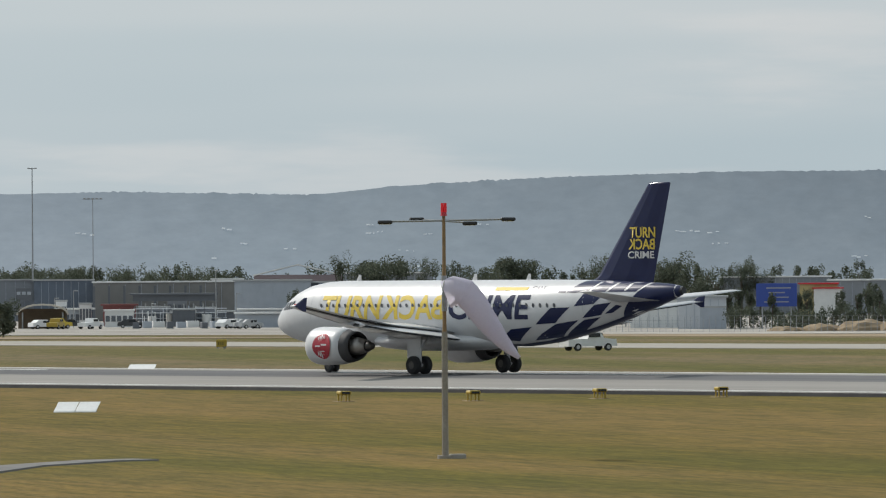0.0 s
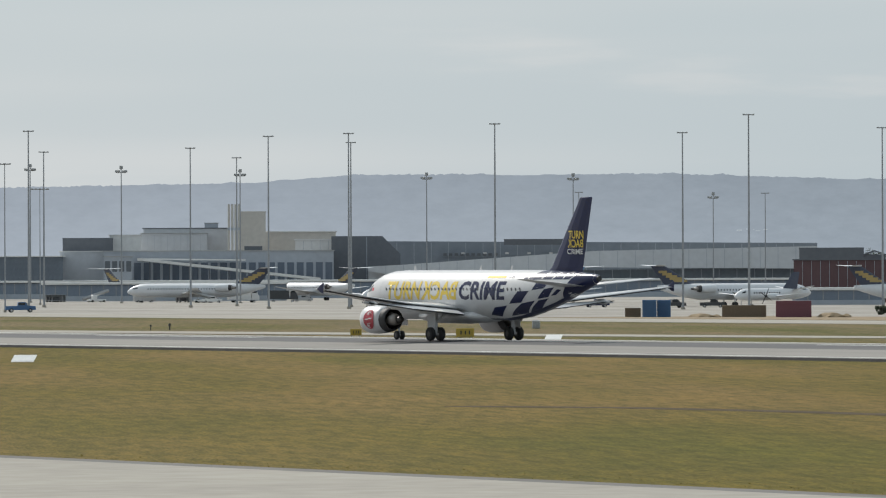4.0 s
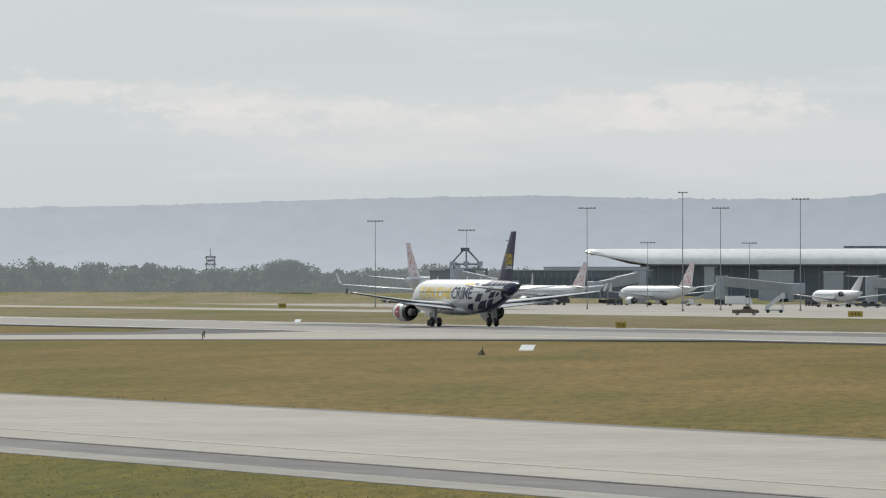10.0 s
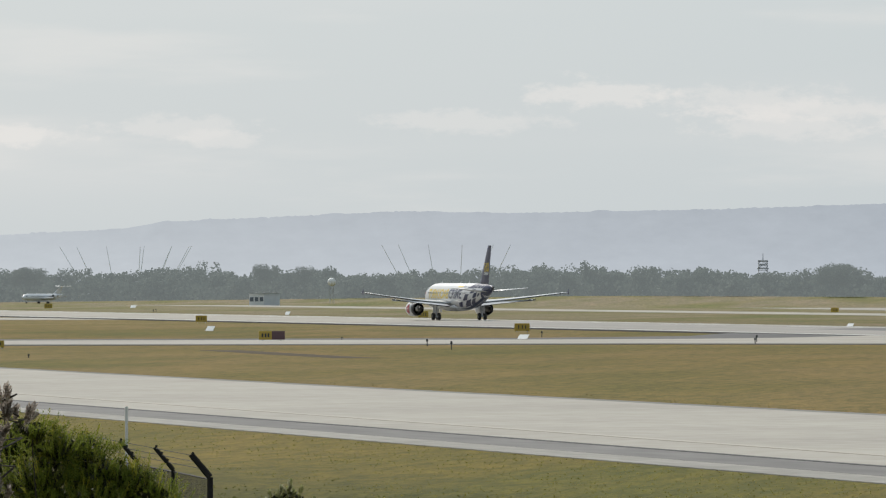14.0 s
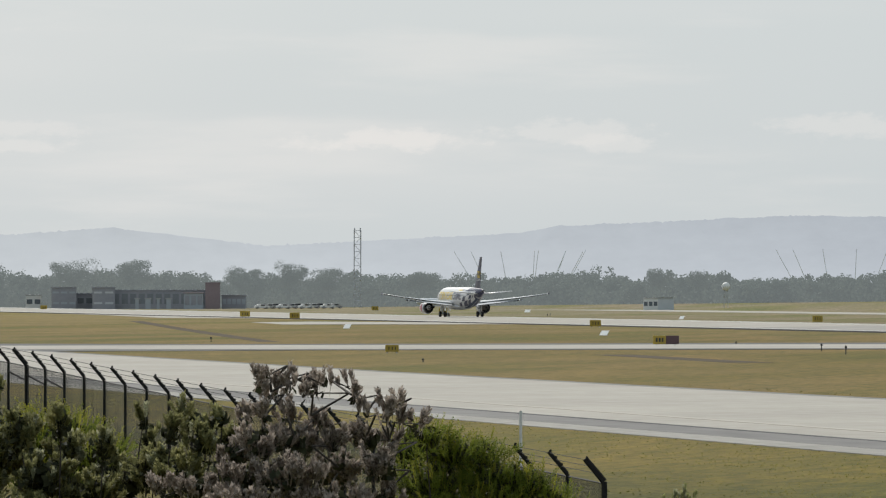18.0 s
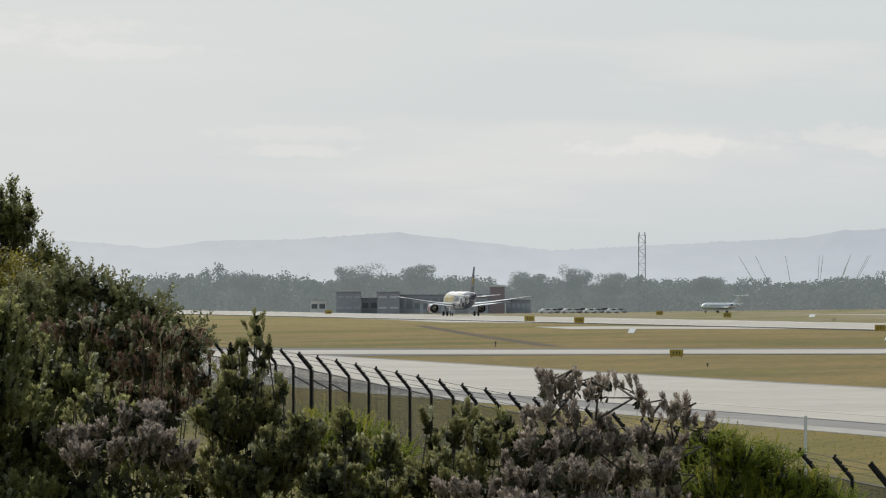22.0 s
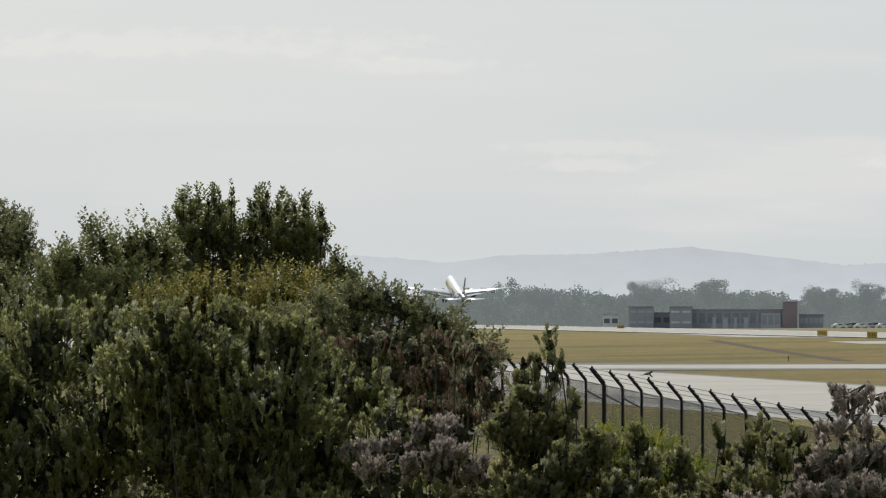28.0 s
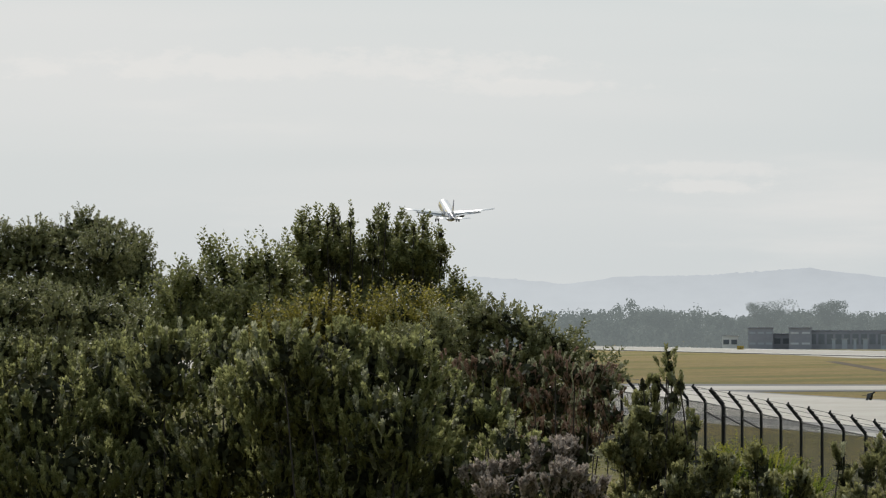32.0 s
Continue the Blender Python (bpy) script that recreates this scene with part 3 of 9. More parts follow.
def jet_engine(parent, y, z, x0, r, length, cowl, sense=1):
    """Cowl with rounded lip, dark inlet, fan spinner, exhaust core and plug."""
    bm = B()
    prof = [(x0 + 0.35, r * 0.74), (x0 + 0.06, r * 0.80), (x0, r * 0.87), (x0 + 0.08, r * 0.94), (x0 + 0.5, r), (x0 + length * 0.45, r * 1.0), (x0 + length * 0.72, r * 0.96), (x0 + length * 0.9, r * 0.88), (x0 + length * 0.9, r * 0.83), (x0 + length * 0.7, r * 0.72)]
    tube(bm, prof, y, z, 28)
    e = part("engine", bm, cowl, parent, smooth=True)
    bm = B()
    tube(bm, [(x0 + 0.35, r * 0.74), (x0 + 0.9, r * 0.72), (x0 + 0.9, 0.01)], y, z, 20)
    tube(bm, [(x0 + 0.45, 0.02), (x0 + 0.9, r * 0.25)], y, z, 12)
    part("fan", bm, DARKMETAL, e)
    bm = B()
    tube(bm, [(x0 + length * 0.895, r * 0.885), (x0 + length * 1.0, r * 0.82), (x0 + length * 1.1, r * 0.74), (x0 + length * 1.1, r * 0.69), (x0 + length * 0.9, r * 0.66), (x0 + length * 0.8, r * 0.64)], y, z, 28)
    part("duct", bm, NOZZLEDARK, e, "dark grey fan nozzle ring", smooth=True)
    bm = B()
    tube(bm, [(x0 + length * 0.84, r * 0.52), (x0 + length * 1.1, r * 0.46), (x0 + length * 1.36, r * 0.32), (x0 + length * 1.36, r * 0.28), (x0 + length * 1.25, r * 0.26)], y, z, 24)
    part("exhaust", bm, NOZZLE, e, "bare metal exhaust cone", smooth=True)
    bm = B()
    tube(bm, [(x0 + length * 1.25, r * 0.25), (x0 + length * 1.4, r * 0.24), (x0 + length * 1.5, r * 0.17), (x0 + length * 1.52, 0.02)], y, z, 16)
    part("exhaust_plug", bm, DARKMETAL, e, smooth=True)
    return e


def shift_all(root, dy):
    """Move the parts so that the base lies between the main wheels."""
    done = set()
    for o in root.children_recursive:
        if o.type == "MESH" and o.data.name not in done:
            done.add(o.data.name)
            o.data.transform(Matrix.Translation((0, dy, 0)))


def build_main_airliner():
    root = thing("airliner", "white airliner with navy tail, yellow slogan and navy checks", "airplane")
    bm = loft(B(), [ring_at(s, 36) for s in A320])
    bmesh.ops.remove_doubles(bm, verts=bm.verts[:], dist=0.001)
    body = part("fuselage", bm, WHITE, root, "glossy white fuselage", smooth=True)
    # belly fairing
    bm = loft(B(), [[(1.9 * q * cos(a), -x, 2.05 + 0.62 * q * sin(a)) for a in (2 * pi * i / 20 for i in range(20))] for x, q in ((9.8, 0.3), (11, 0.8), (13, 1.02), (17, 1.06), (20, 0.9), (22, 0.35))])
    part("belly_fairing", bm, WHITE, body, smooth=True)
    # navy rear: tail cone wrap
    bm = B()
    n = 24
    xs = [33.4, 35.5, 36.2, 36.9, 37.4, 37.57]
    for i in range(n):
        for j in range(len(xs) - 1):
            q = []
            for jj, ii in ((j, i), (j, i + 1), (j + 1, i + 1), (j + 1, i)):
                a = 2 * pi * ii / n
                q.append(bm.verts.new(skin(A320, 34.05 + 1.25 * sin(a) if jj == 0 else xs[jj], a, 0.018)))
            bm.faces.new(q)
    bmesh.ops.remove_doubles(bm, verts=bm.verts[:], dist=0.002)
    part("tail_cone", bm, NAVY, body, "navy painted tail cone", smooth=True)
    bm = rod(B(), (0, -37.5, 5.15), (0, -37.72, 5.17), 0.26, 0.2, 14)
    part("exhaust_outlet", bm, BLACK, body)
    # navy belly line, checks, crown and thin white curves, both sides
    checks = (((22.55, 2.17), (24.1, 2.05), (25.85, 2.95), (24.0, 2.8)), ((26.25, 3.1), (27.85, 3.19), (29.2, 4.15), (27.65, 4.12)), ((29.55, 4.21), (31.1, 4.36), (31.8, 4.9), (30.2, 5.0)),
              ((25.35, 2.1), (27.65, 2.32), (29.7, 3.37), (27.85, 3.13)), ((30.05, 3.5), (31.45, 3.65), (32.45, 4.45), (31.15, 4.3)), ((27.8, 2.3), (29.45, 2.62), (31.4, 3.55), (30.1, 3.38)), ((31.8, 3.76), (32.4, 3.82), (33.25, 4.24), (32.8, 4.3)))
    curves = (((30.5, 5.14), (30.7, 5.14), (31.22, 5.7), (31.0, 5.7)), ((31.9, 5.1), (32.1, 5.1), (32.67, 5.64), (32.45, 5.64)), ((33.35, 5.15), (33.53, 5.15), (33.82, 5.6), (33.62, 5.6)), ((34.3, 5.1), (34.45, 5.1), (35.1, 5.5), (34.95, 5.5)),
              ((30.05, 3.4), (33.2, 3.84), (33.2, 3.92), (30.05, 3.48)))
    for side in (-1, 1):
        for a, b in ((21.5, 24.0), (24.0, 26.5), (26.5, 29.0), (29.0, 31.5), (31.5, 33.4)):
            za, zb = station(A320, a)[1] - station(A320, a)[2], station(A320, b)[1] - station(A320, b)[2]
            part("belly_band", patch(A320, [(a, za), (b, zb), (b, zb + 0.14), (a, za + 0.14)], side, 0.013, 4, 4), NAVY, body)
        for q in checks:
            part("check", patch(A320, q, side, 0.014, 6, 5), NAVY, body)
        part("navy_crown", patch(A320, [(28.7, 5.08), (34.5, 5.1), (35.1, 5.9), (29.8, 5.95)], side, 0.015, 12, 8), NAVY, body)
        for q in curves:
            part("livery_curve", patch(A320, q, side, 0.026, 6, 4), WHITE, body, "thin white curved line")
    # slogan on the port side
    for words, x0, x1, mtl, mir, lean in (("TURN", 6.2, 11.9, YELLOW, False, 0.06), ("BACK", 12.15, 18.0, YELLOW, True, -0.03), ("CRIME", 18.4, 25.7, NAVY, False, 0.06)):
        slogan(body, words, x0, x1, 3.47, 1.5, mtl, mir, lean)
    slogan(body, "CAN", 25.5, 26.6, 5.2, 0.26, NAVY, False, 0.1)
    for x0, x1, z0, z1, mtl in ((22.2, 25.2, 5.2, 5.4, YELLOW), (28.0, 28.6, 5.05, 5.27, NAVY), (28.75, 29.6, 5.05, 5.27, NAVY)):
        part("lettering_bar", patch(A320, [(x0, z0), (x1, z0), (x1, z1), (x0, z1)], -1, 0.015, 3, 2), mtl, body)
    # cabin windows and doors
    pane = None
    for side in (-1, 1):
        for i in range(38):
            x = 6.3 + i * 0.585
            p = skin_height(A320, x, 4.28, side, 0.018)
            if pane is None:
                bm = B()
                vs = [bm.verts.new((0, 0.1 * cos(a), 0.15 * sin(a))) for a in (2 * pi * k / 10 for k in range(10))]
                bm.faces.new(vs)
                r = bmesh.ops.extrude_face_region(bm, geom=bm.faces[:])
                for v in r["geom"]:
                    if isinstance(v, bmesh.types.BMVert):
                        v.co.x -= 0.03
                pane = part("cabin_window", bm, mat("cabin_window_glass", (0.11, 0.12, 0.135), (0.14, 0.15, 0.165), 0.3, 1.0), body)
                pane.matrix_basis = Matrix.Translation(p) @ pose(0, 0, 0, 0, -13, 0)
            else:
                again(pane, Matrix.Translation(p) @ pose(0, 0, 0, 0, -13 * -side, 0), body)
        for x in (5.2, 30.2):
            for a, b in ((x, x + 0.03), (x + 0.82, x + 0.85)):
                part("door_seam", patch(A320, [(a, 3.2 if x < 20 else 3.7), (b, 3.2 if x < 20 else 3.7), (b, 5.0), (a, 5.0)], side, 0.016, 1, 5), GREYPAINT, body)
        for k, (a, b) in enumerate(((1.55, 2.15), (2.2, 2.7), (2.75, 3.15))):
            part("cockpit_window", patch(A320, [(a, 3.98 + 0.05 * k), (b, 4.02 + 0.05 * k), (b + 0.06, 4.5 + 0.06 * k), (a + 0.12, 4.42 + 0.06 * k)], side, 0.018, 2, 2), GLASS, body)
        part("cargo_seam", patch(A320, [(8.0, 2.4), (9.8, 2.4), (9.8, 2.44), (8.0, 2.44)], side, 0.015, 2, 1), GREYPAINT, body)
    part("flag_mark", patch(A320, [(3.2, 4.15), (3.75, 4.15), (3.75, 4.4), (3.2, 4.4)], -1, 0.016, 2, 2), RED, body)
    for x in (7.5, 18.5, 23.5):
        bm = flying(B(), [(x, 0, 5.8, 0.5, 0.12), (x + 0.25, 0, 6.25, 0.22, 0.1)], True)
        part("antenna", bm, WHITE, body)
    # wings
    for s in (-1, 1):
        secs = [(11.6, s * 1.2, 2.55, 7.2, 0.15), (12.4, s * 2.6, 2.72, 6.3, 0.14), (14.4, s * 6.3, 3.04, 4.35, 0.115), (17.6, s * 11.9, 3.72, 2.75, 0.105), (20.45, s * 16.8, 4.36, 1.55, 0.1)]
        wing = part("wing", flying(B(), secs), mat("pale_wing_paint", (0.56, 0.57, 0.58), (0.5, 0.51, 0.52), 0.35, 0.3), root, "swept wing with pale grey skin", smooth=True)
        bm = flying(B(), [(21.75, 0, 4.02, 0.3, 0.05), (20.9, 0, 4.36, 1.15, 0.06), (21.85, 0, 4.86, 0.28, 0.05)], True)
        for v in bm.verts:
            v.co.x += s * 16.86
        part("wingtip_fence", bm, NAVY, wing, "navy wingtip fence")
        for y, x, l in ((4.6, 15.6, 3.6), (8.0, 17.0, 3.0), (11.2, 18.6, 2.5)):
            zz = 2.75 + (y - 2.6) * 0.105
            bm = loft(B(), [[(s * y + 0.17 * q * cos(a), -(x + l * f), zz - 0.42 + 0.24 * q * sin(a) - 0.1 * f) for a in (2 * pi * i / 8 for i in range(8))] for f, q in ((0, 0.2), (0.3, 1), (0.7, 0.9), (1, 0.1))])
            part("flap_fairing", bm, WHITE, wing, smooth=True)
        # flaps a little down
        bm = flying(B(), [(18.1, s * 2.2, 2.52, 1.7, 0.1), (18.4, s * 6.3, 2.94, 1.35, 0.1), (19.75, s * 11.8, 3.58, 0.95, 0.1)])
        for v in bm.verts:
            v.co.z += (v.co.y + 18.4) * 0.22
        part("flap", bm, GREYPAINT, wing)
        # black strips that paint the shade in the flap slot and under the flap's edge
        bm = B()
        ln = [(18.05, 2.2, 2.62), (18.3, 6.3, 3.0), (19.7, 11.8, 3.66), (21.3, 16.4, 4.28)]
        vs = [[bm.verts.new((s * yy, -(xx + q), zz + dz)) for xx, yy, zz in ln] for q, dz in ((0.0, 0.03), (0.1, 0.0), (0.12, -0.07), (-0.1, -0.1))]
        for ra, rb in zip(vs, vs[1:]):
            for k in range(len(ln) - 1):
                bm.faces.new((ra[k], ra[k + 1], rb[k + 1], rb[k]))
        part("flap_slot", bm, BLACK, wing, "black strip for the shade in the slot ahead of the flaps")
        # second black strip, for the shade on the flap's underside
        bm = B()
        ln = [(19.72, 2.2, 2.2), (19.7, 6.3, 2.62), (20.66, 11.8, 3.3)]
        vs = [[bm.verts.new((s * yy, -(xx + q), zz + dz)) for xx, yy, zz in ln] for q, dz in ((0.05, -0.02), (0.06, -0.09), (-0.3, -0.1))]
        for ra, rb in zip(vs, vs[1:]):
            for k in range(len(ln) - 1):
                bm.faces.new((ra[k], ra[k + 1], rb[k + 1], rb[k]))
        part("flap_seal", bm, BLACK, wing, "black strip for the shade along the flap's edge")
        bm = flying(B(), [(12.3, s * 2.4, 2.62, 0.35, 0.5), (14.35, s * 6.3, 3.0, 0.3, 0.5), (17.5, s * 11.9, 3.68, 0.24, 0.5), (20.3, s * 16.6, 4.31, 0.18, 0.5)])
        part("slat", bm, STEEL, wing)
        # engines
        e = jet_engine(root, s * 5.75, 1.78, 10.3, 1.2, 3.5, WHITE)
        bm = flying(B(), [(11.6, 0, 2.7, 5.0, 0.07), (13.6, 0, 3.2, 3.4, 0.06)], True)
        for v in bm.verts:
            v.co.x += s * 5.75
        part("pylon", bm, WHITE, e)
        # round red emblem with plain pale bars
        for dia, mtl, o in ((0.85, EMBLEM, 0.012),):
            bm = B()
            vs = []
            for k in range(28):
                a = 2 * pi * k / 28
                xx, zz = 12.0 + dia * cos(a), dia * 0.95 * sin(a)
                vs.append(bm.verts.new((s * 5.75 + s * math.sqrt(max(0, (1.2 + o) ** 2 - zz * zz)), -xx, 1.78 + zz)))
            c = bm.verts.new((s * 5.75 + s * (1.2 + o), -12.0, 1.78))
            for k in range(28):
                bm.faces.new((c, vs[k], vs[(k + 1) % 28]))
            bmesh.ops.subdivide_edges(bm, edges=bm.edges[:], cuts=2)
            for v in bm.verts:
                zz = v.co.z - 1.78
                v.co.x = s * 5.75 + s * math.sqrt((1.2 + o) ** 2 - zz * zz)
            part("emblem", bm, mtl, e, "round red emblem on the cowl")
        for z0, xa, xb, hgt in ((1.74, 11.45, 11.92, 0.09), (1.82, 11.98, 12.5, 0.09), (1.42, 11.9, 12.3, 0.06)):
            bm = B()
            rr = 1.22
            q = [(xa, z0), (xb, z0), (xb, z0 + hgt), (xa, z0 + hgt)]
            bm.faces.new([bm.verts.new((s * 5.75 + s * math.sqrt(rr * rr - (z - 1.78) ** 2), -x, z)) for x, z in q])
            part("emblem_bar", bm, WHITE, e)
    # tail
    fin = part("fin", flying(B(), [(29.2, 0, 5.5, 5.8, 0.08), (30.2, 0, 6.1, 4.95, 0.095), (34.65, 0, 11.7, 1.95, 0.09), (34.85, 0, 11.78, 1.65, 0.02)], True), NAVY, root, "tall navy fin", smooth=False)
    for words, z0, mtl, mir in (("TURN", 8.42, YELLOW, False), ("BACK", 7.7, YELLOW, True), ("CRIME", 7.15, WHITE, False)):
        h = 0.66 if words != "CRIME" else 0.44
        bm, w = text_mesh(words, h, 0.014 if words != "CRIME" else 0.012)
        k = 2.15 / w
        for v in bm.verts:
            u = (w - v.co.x if mir else v.co.x) * k
            aft = 33.1 + u + (z0 - 8) * 0.1
            z = z0 + v.co.y
            f = (z - 6.1) / 5.6
            lead, chord = 30.2 + 4.45 * f, 4.95 - 3.0 * f
            c = clamp((aft - lead) / chord, 0.0, 1.0)
            ups = sorted((a, abs(b)) for a, b in FOIL)
            half = 0.093 * chord * float(np.interp(c, [a for a, _ in ups], [b for _, b in ups]))
            v.co = Vector((-half - 0.03, -aft, z))
        part("lettering", bm, mtl, fin)
    for s in (-1, 1):
        st = part("stabiliser", flying(B(), [(31.9, s * 0.5, 4.55, 4.2, 0.085), (35.0, s * 6.2, 5.12, 1.5, 0.08)]), WHITE, root, "pale tailplane", smooth=True)
    # undercarriage
    for s in (-1, 1):
        bm = B()
        rod(bm, (s * 3.79, -17.71, 0.55), (s * 3.6, -17.6, 2.9), 0.16, n=10)
        rod(bm, (s * 3.7, -17.66, 1.5), (s * 2.4, -17.4, 2.6), 0.08)
        rod(bm, (s * 3.3, -17.71, 0.57), (s * 4.28, -17.71, 0.57), 0.1)
        box(bm, s * 4.1, -17.6, 1.75, 0.05, 1.25, 1.5)
        g = part("main_gear", bm, WHITE, root, "main undercarriage leg with gear door")
        wheel_pair(g, 17.71, s * 3.79, 0.575, 0.93, 0.4)
    bm = B()
    rod(bm, (0, -5.07, 0.4), (0, -5.0, 2.2), 0.1)
    rod(bm, (-0.25, -5.07, 0.38), (0.25, -5.07, 0.38), 0.07)
    box(bm, 0.45, -5.0, 1.55, 0.04, 1.4, 0.7)
    box(bm, -0.45, -5.0, 1.55, 0.04, 1.4, 0.7)
    g = part("nose_gear", bm, WHITE, root)
    wheel_pair(g, 5.07, 0, 0.38, 0.5, 0.22)
    shift_all(root, 17.71)
    return root


airliner = build_main_airliner()
airliner_wings = sorted((o for o in airliner.children if o.name.split(".")[0] == "wing"), key=lambda o: o.data.vertices[0].co.x)

# ---- distance: wooded scarp, woods, trees ----
RNG = np.random.default_rng(7)


def cloud_mesh(name, P, N, size, material, parent=None, aspect=0.6, jitter=0.7, label="", rng=RNG):
    """Many small leaves or leaf sprays: a bent quad at each place P, facing roughly along N."""
    n = len(P)
    size = np.broadcast_to(np.asarray(size, float), (n,))[:, None]
    N = N + rng.normal(0, jitter, (n, 3))
    N /= np.linalg.norm(N, axis=1, keepdims=True) + 1e-9
    R = rng.normal(0, 1, (n, 3))
    U = np.cross(N, R)
    U /= np.linalg.norm(U, axis=1, keepdims=True) + 1e-9
    V = np.cross(N, U)
    a, b = U * size, V * size * aspect
    verts = np.stack([P - a, P + b * 1.0 + N * size * 0.15, P + a, P - b], 1).reshape(-1, 3)
    faces = np.arange(4 * n).reshape(n, 4)
    me = bpy.data.meshes.new(name)
    me.vertices.add(4 * n)
    me.vertices.foreach_set("co", verts.ravel())
    me.loops.add(4 * n)
    me.loops.foreach_set("vertex_index", faces.ravel().astype(np.int32))
    me.polygons.add(n)
    me.polygons.foreach_set("loop_start", np.arange(0, 4 * n, 4, dtype=np.int32))
    me.update(calc_edges=True)
    me.materials.append(material)
    ob = new(name, me)
    if parent is not None:
        ob.parent = parent
    if label:
        ob["label"] = label
    return ob


def lobes(center, rx, rz, k, rng, squash=1.0):
    """A few overlapping balls that make an uneven crown."""
    out = []
    for i in range(k):
        a, q = rng.uniform(0, 2 * pi), rng.uniform(0.15, 0.8)
        out.append((center + np.array([cos(a) * rx * q, sin(a) * rx * q, rng.uniform(-0.5, 0.62) * rz * squash]), rng.uniform(0.22, 0.48)))
    return out


def crown_points(center, rx, rz, n, rng, k=9):
    P, N = [], []
    ls = lobes(np.array(center), rx, rz, k, rng)
    for c, q in ls:
        m = n // k
        d = rng.normal(0, 1, (m, 3))
        d /= np.linalg.norm(d, axis=1, keepdims=True)
        r = rng.uniform(0.35, 1.0, (m, 1)) ** 0.8
        P.append(c + d * r * np.array([rx * q, rx * q, rz * q]))
        N.append(d + np.array([0, 0, 0.25]))
    return np.concatenate(P), np.concatenate(N)


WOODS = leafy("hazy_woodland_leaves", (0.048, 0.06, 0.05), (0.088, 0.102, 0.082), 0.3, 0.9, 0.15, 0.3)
# emission puts the distance haze into the woodland leaves themselves
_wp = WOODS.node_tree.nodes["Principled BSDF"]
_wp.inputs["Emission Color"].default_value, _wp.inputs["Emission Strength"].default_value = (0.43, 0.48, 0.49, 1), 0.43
TREE = leafy("eucalypt_leaves", (0.055, 0.067, 0.05), (0.125, 0.14, 0.098), 0.3, 0.8, 0.4)
BARK = mat("grey_brown_bark", (0.11, 0.085, 0.065), (0.06, 0.048, 0.04), 0.9, 2.0, 0.3)


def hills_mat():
    """Wooded hillside with its haze put in as emission, paler towards the sun."""
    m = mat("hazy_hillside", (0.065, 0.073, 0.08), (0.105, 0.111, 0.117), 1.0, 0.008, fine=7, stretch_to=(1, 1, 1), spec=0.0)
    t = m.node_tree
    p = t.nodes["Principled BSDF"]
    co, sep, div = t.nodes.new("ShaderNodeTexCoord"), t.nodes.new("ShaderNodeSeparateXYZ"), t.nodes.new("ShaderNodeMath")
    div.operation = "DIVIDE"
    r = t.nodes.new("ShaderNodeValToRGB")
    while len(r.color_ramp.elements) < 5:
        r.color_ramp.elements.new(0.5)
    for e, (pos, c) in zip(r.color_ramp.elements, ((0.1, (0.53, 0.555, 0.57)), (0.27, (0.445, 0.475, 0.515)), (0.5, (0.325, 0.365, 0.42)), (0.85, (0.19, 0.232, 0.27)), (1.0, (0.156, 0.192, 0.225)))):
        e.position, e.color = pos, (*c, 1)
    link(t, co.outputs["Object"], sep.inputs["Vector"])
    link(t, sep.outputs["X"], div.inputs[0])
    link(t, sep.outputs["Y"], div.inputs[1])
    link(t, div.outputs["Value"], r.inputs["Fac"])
    # tree texture that fades towards the sun, and painted haze brighter at the slope's foot
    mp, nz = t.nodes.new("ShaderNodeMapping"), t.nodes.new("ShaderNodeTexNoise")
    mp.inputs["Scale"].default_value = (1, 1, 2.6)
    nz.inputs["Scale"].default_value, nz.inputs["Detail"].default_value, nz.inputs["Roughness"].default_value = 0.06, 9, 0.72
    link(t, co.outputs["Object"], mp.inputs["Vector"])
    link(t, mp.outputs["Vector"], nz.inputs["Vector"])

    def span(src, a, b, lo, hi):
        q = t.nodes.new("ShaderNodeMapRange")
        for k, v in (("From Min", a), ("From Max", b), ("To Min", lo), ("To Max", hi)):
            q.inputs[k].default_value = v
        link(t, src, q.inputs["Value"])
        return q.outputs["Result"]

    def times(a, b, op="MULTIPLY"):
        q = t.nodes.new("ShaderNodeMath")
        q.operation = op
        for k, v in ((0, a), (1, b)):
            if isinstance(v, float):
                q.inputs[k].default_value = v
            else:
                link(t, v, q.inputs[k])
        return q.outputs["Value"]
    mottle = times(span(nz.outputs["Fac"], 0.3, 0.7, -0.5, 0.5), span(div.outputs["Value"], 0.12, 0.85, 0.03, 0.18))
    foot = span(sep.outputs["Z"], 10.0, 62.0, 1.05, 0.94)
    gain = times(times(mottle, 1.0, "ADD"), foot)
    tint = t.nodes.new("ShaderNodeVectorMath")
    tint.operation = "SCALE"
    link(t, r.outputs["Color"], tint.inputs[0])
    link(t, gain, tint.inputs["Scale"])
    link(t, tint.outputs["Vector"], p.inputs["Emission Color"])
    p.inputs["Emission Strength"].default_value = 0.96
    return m


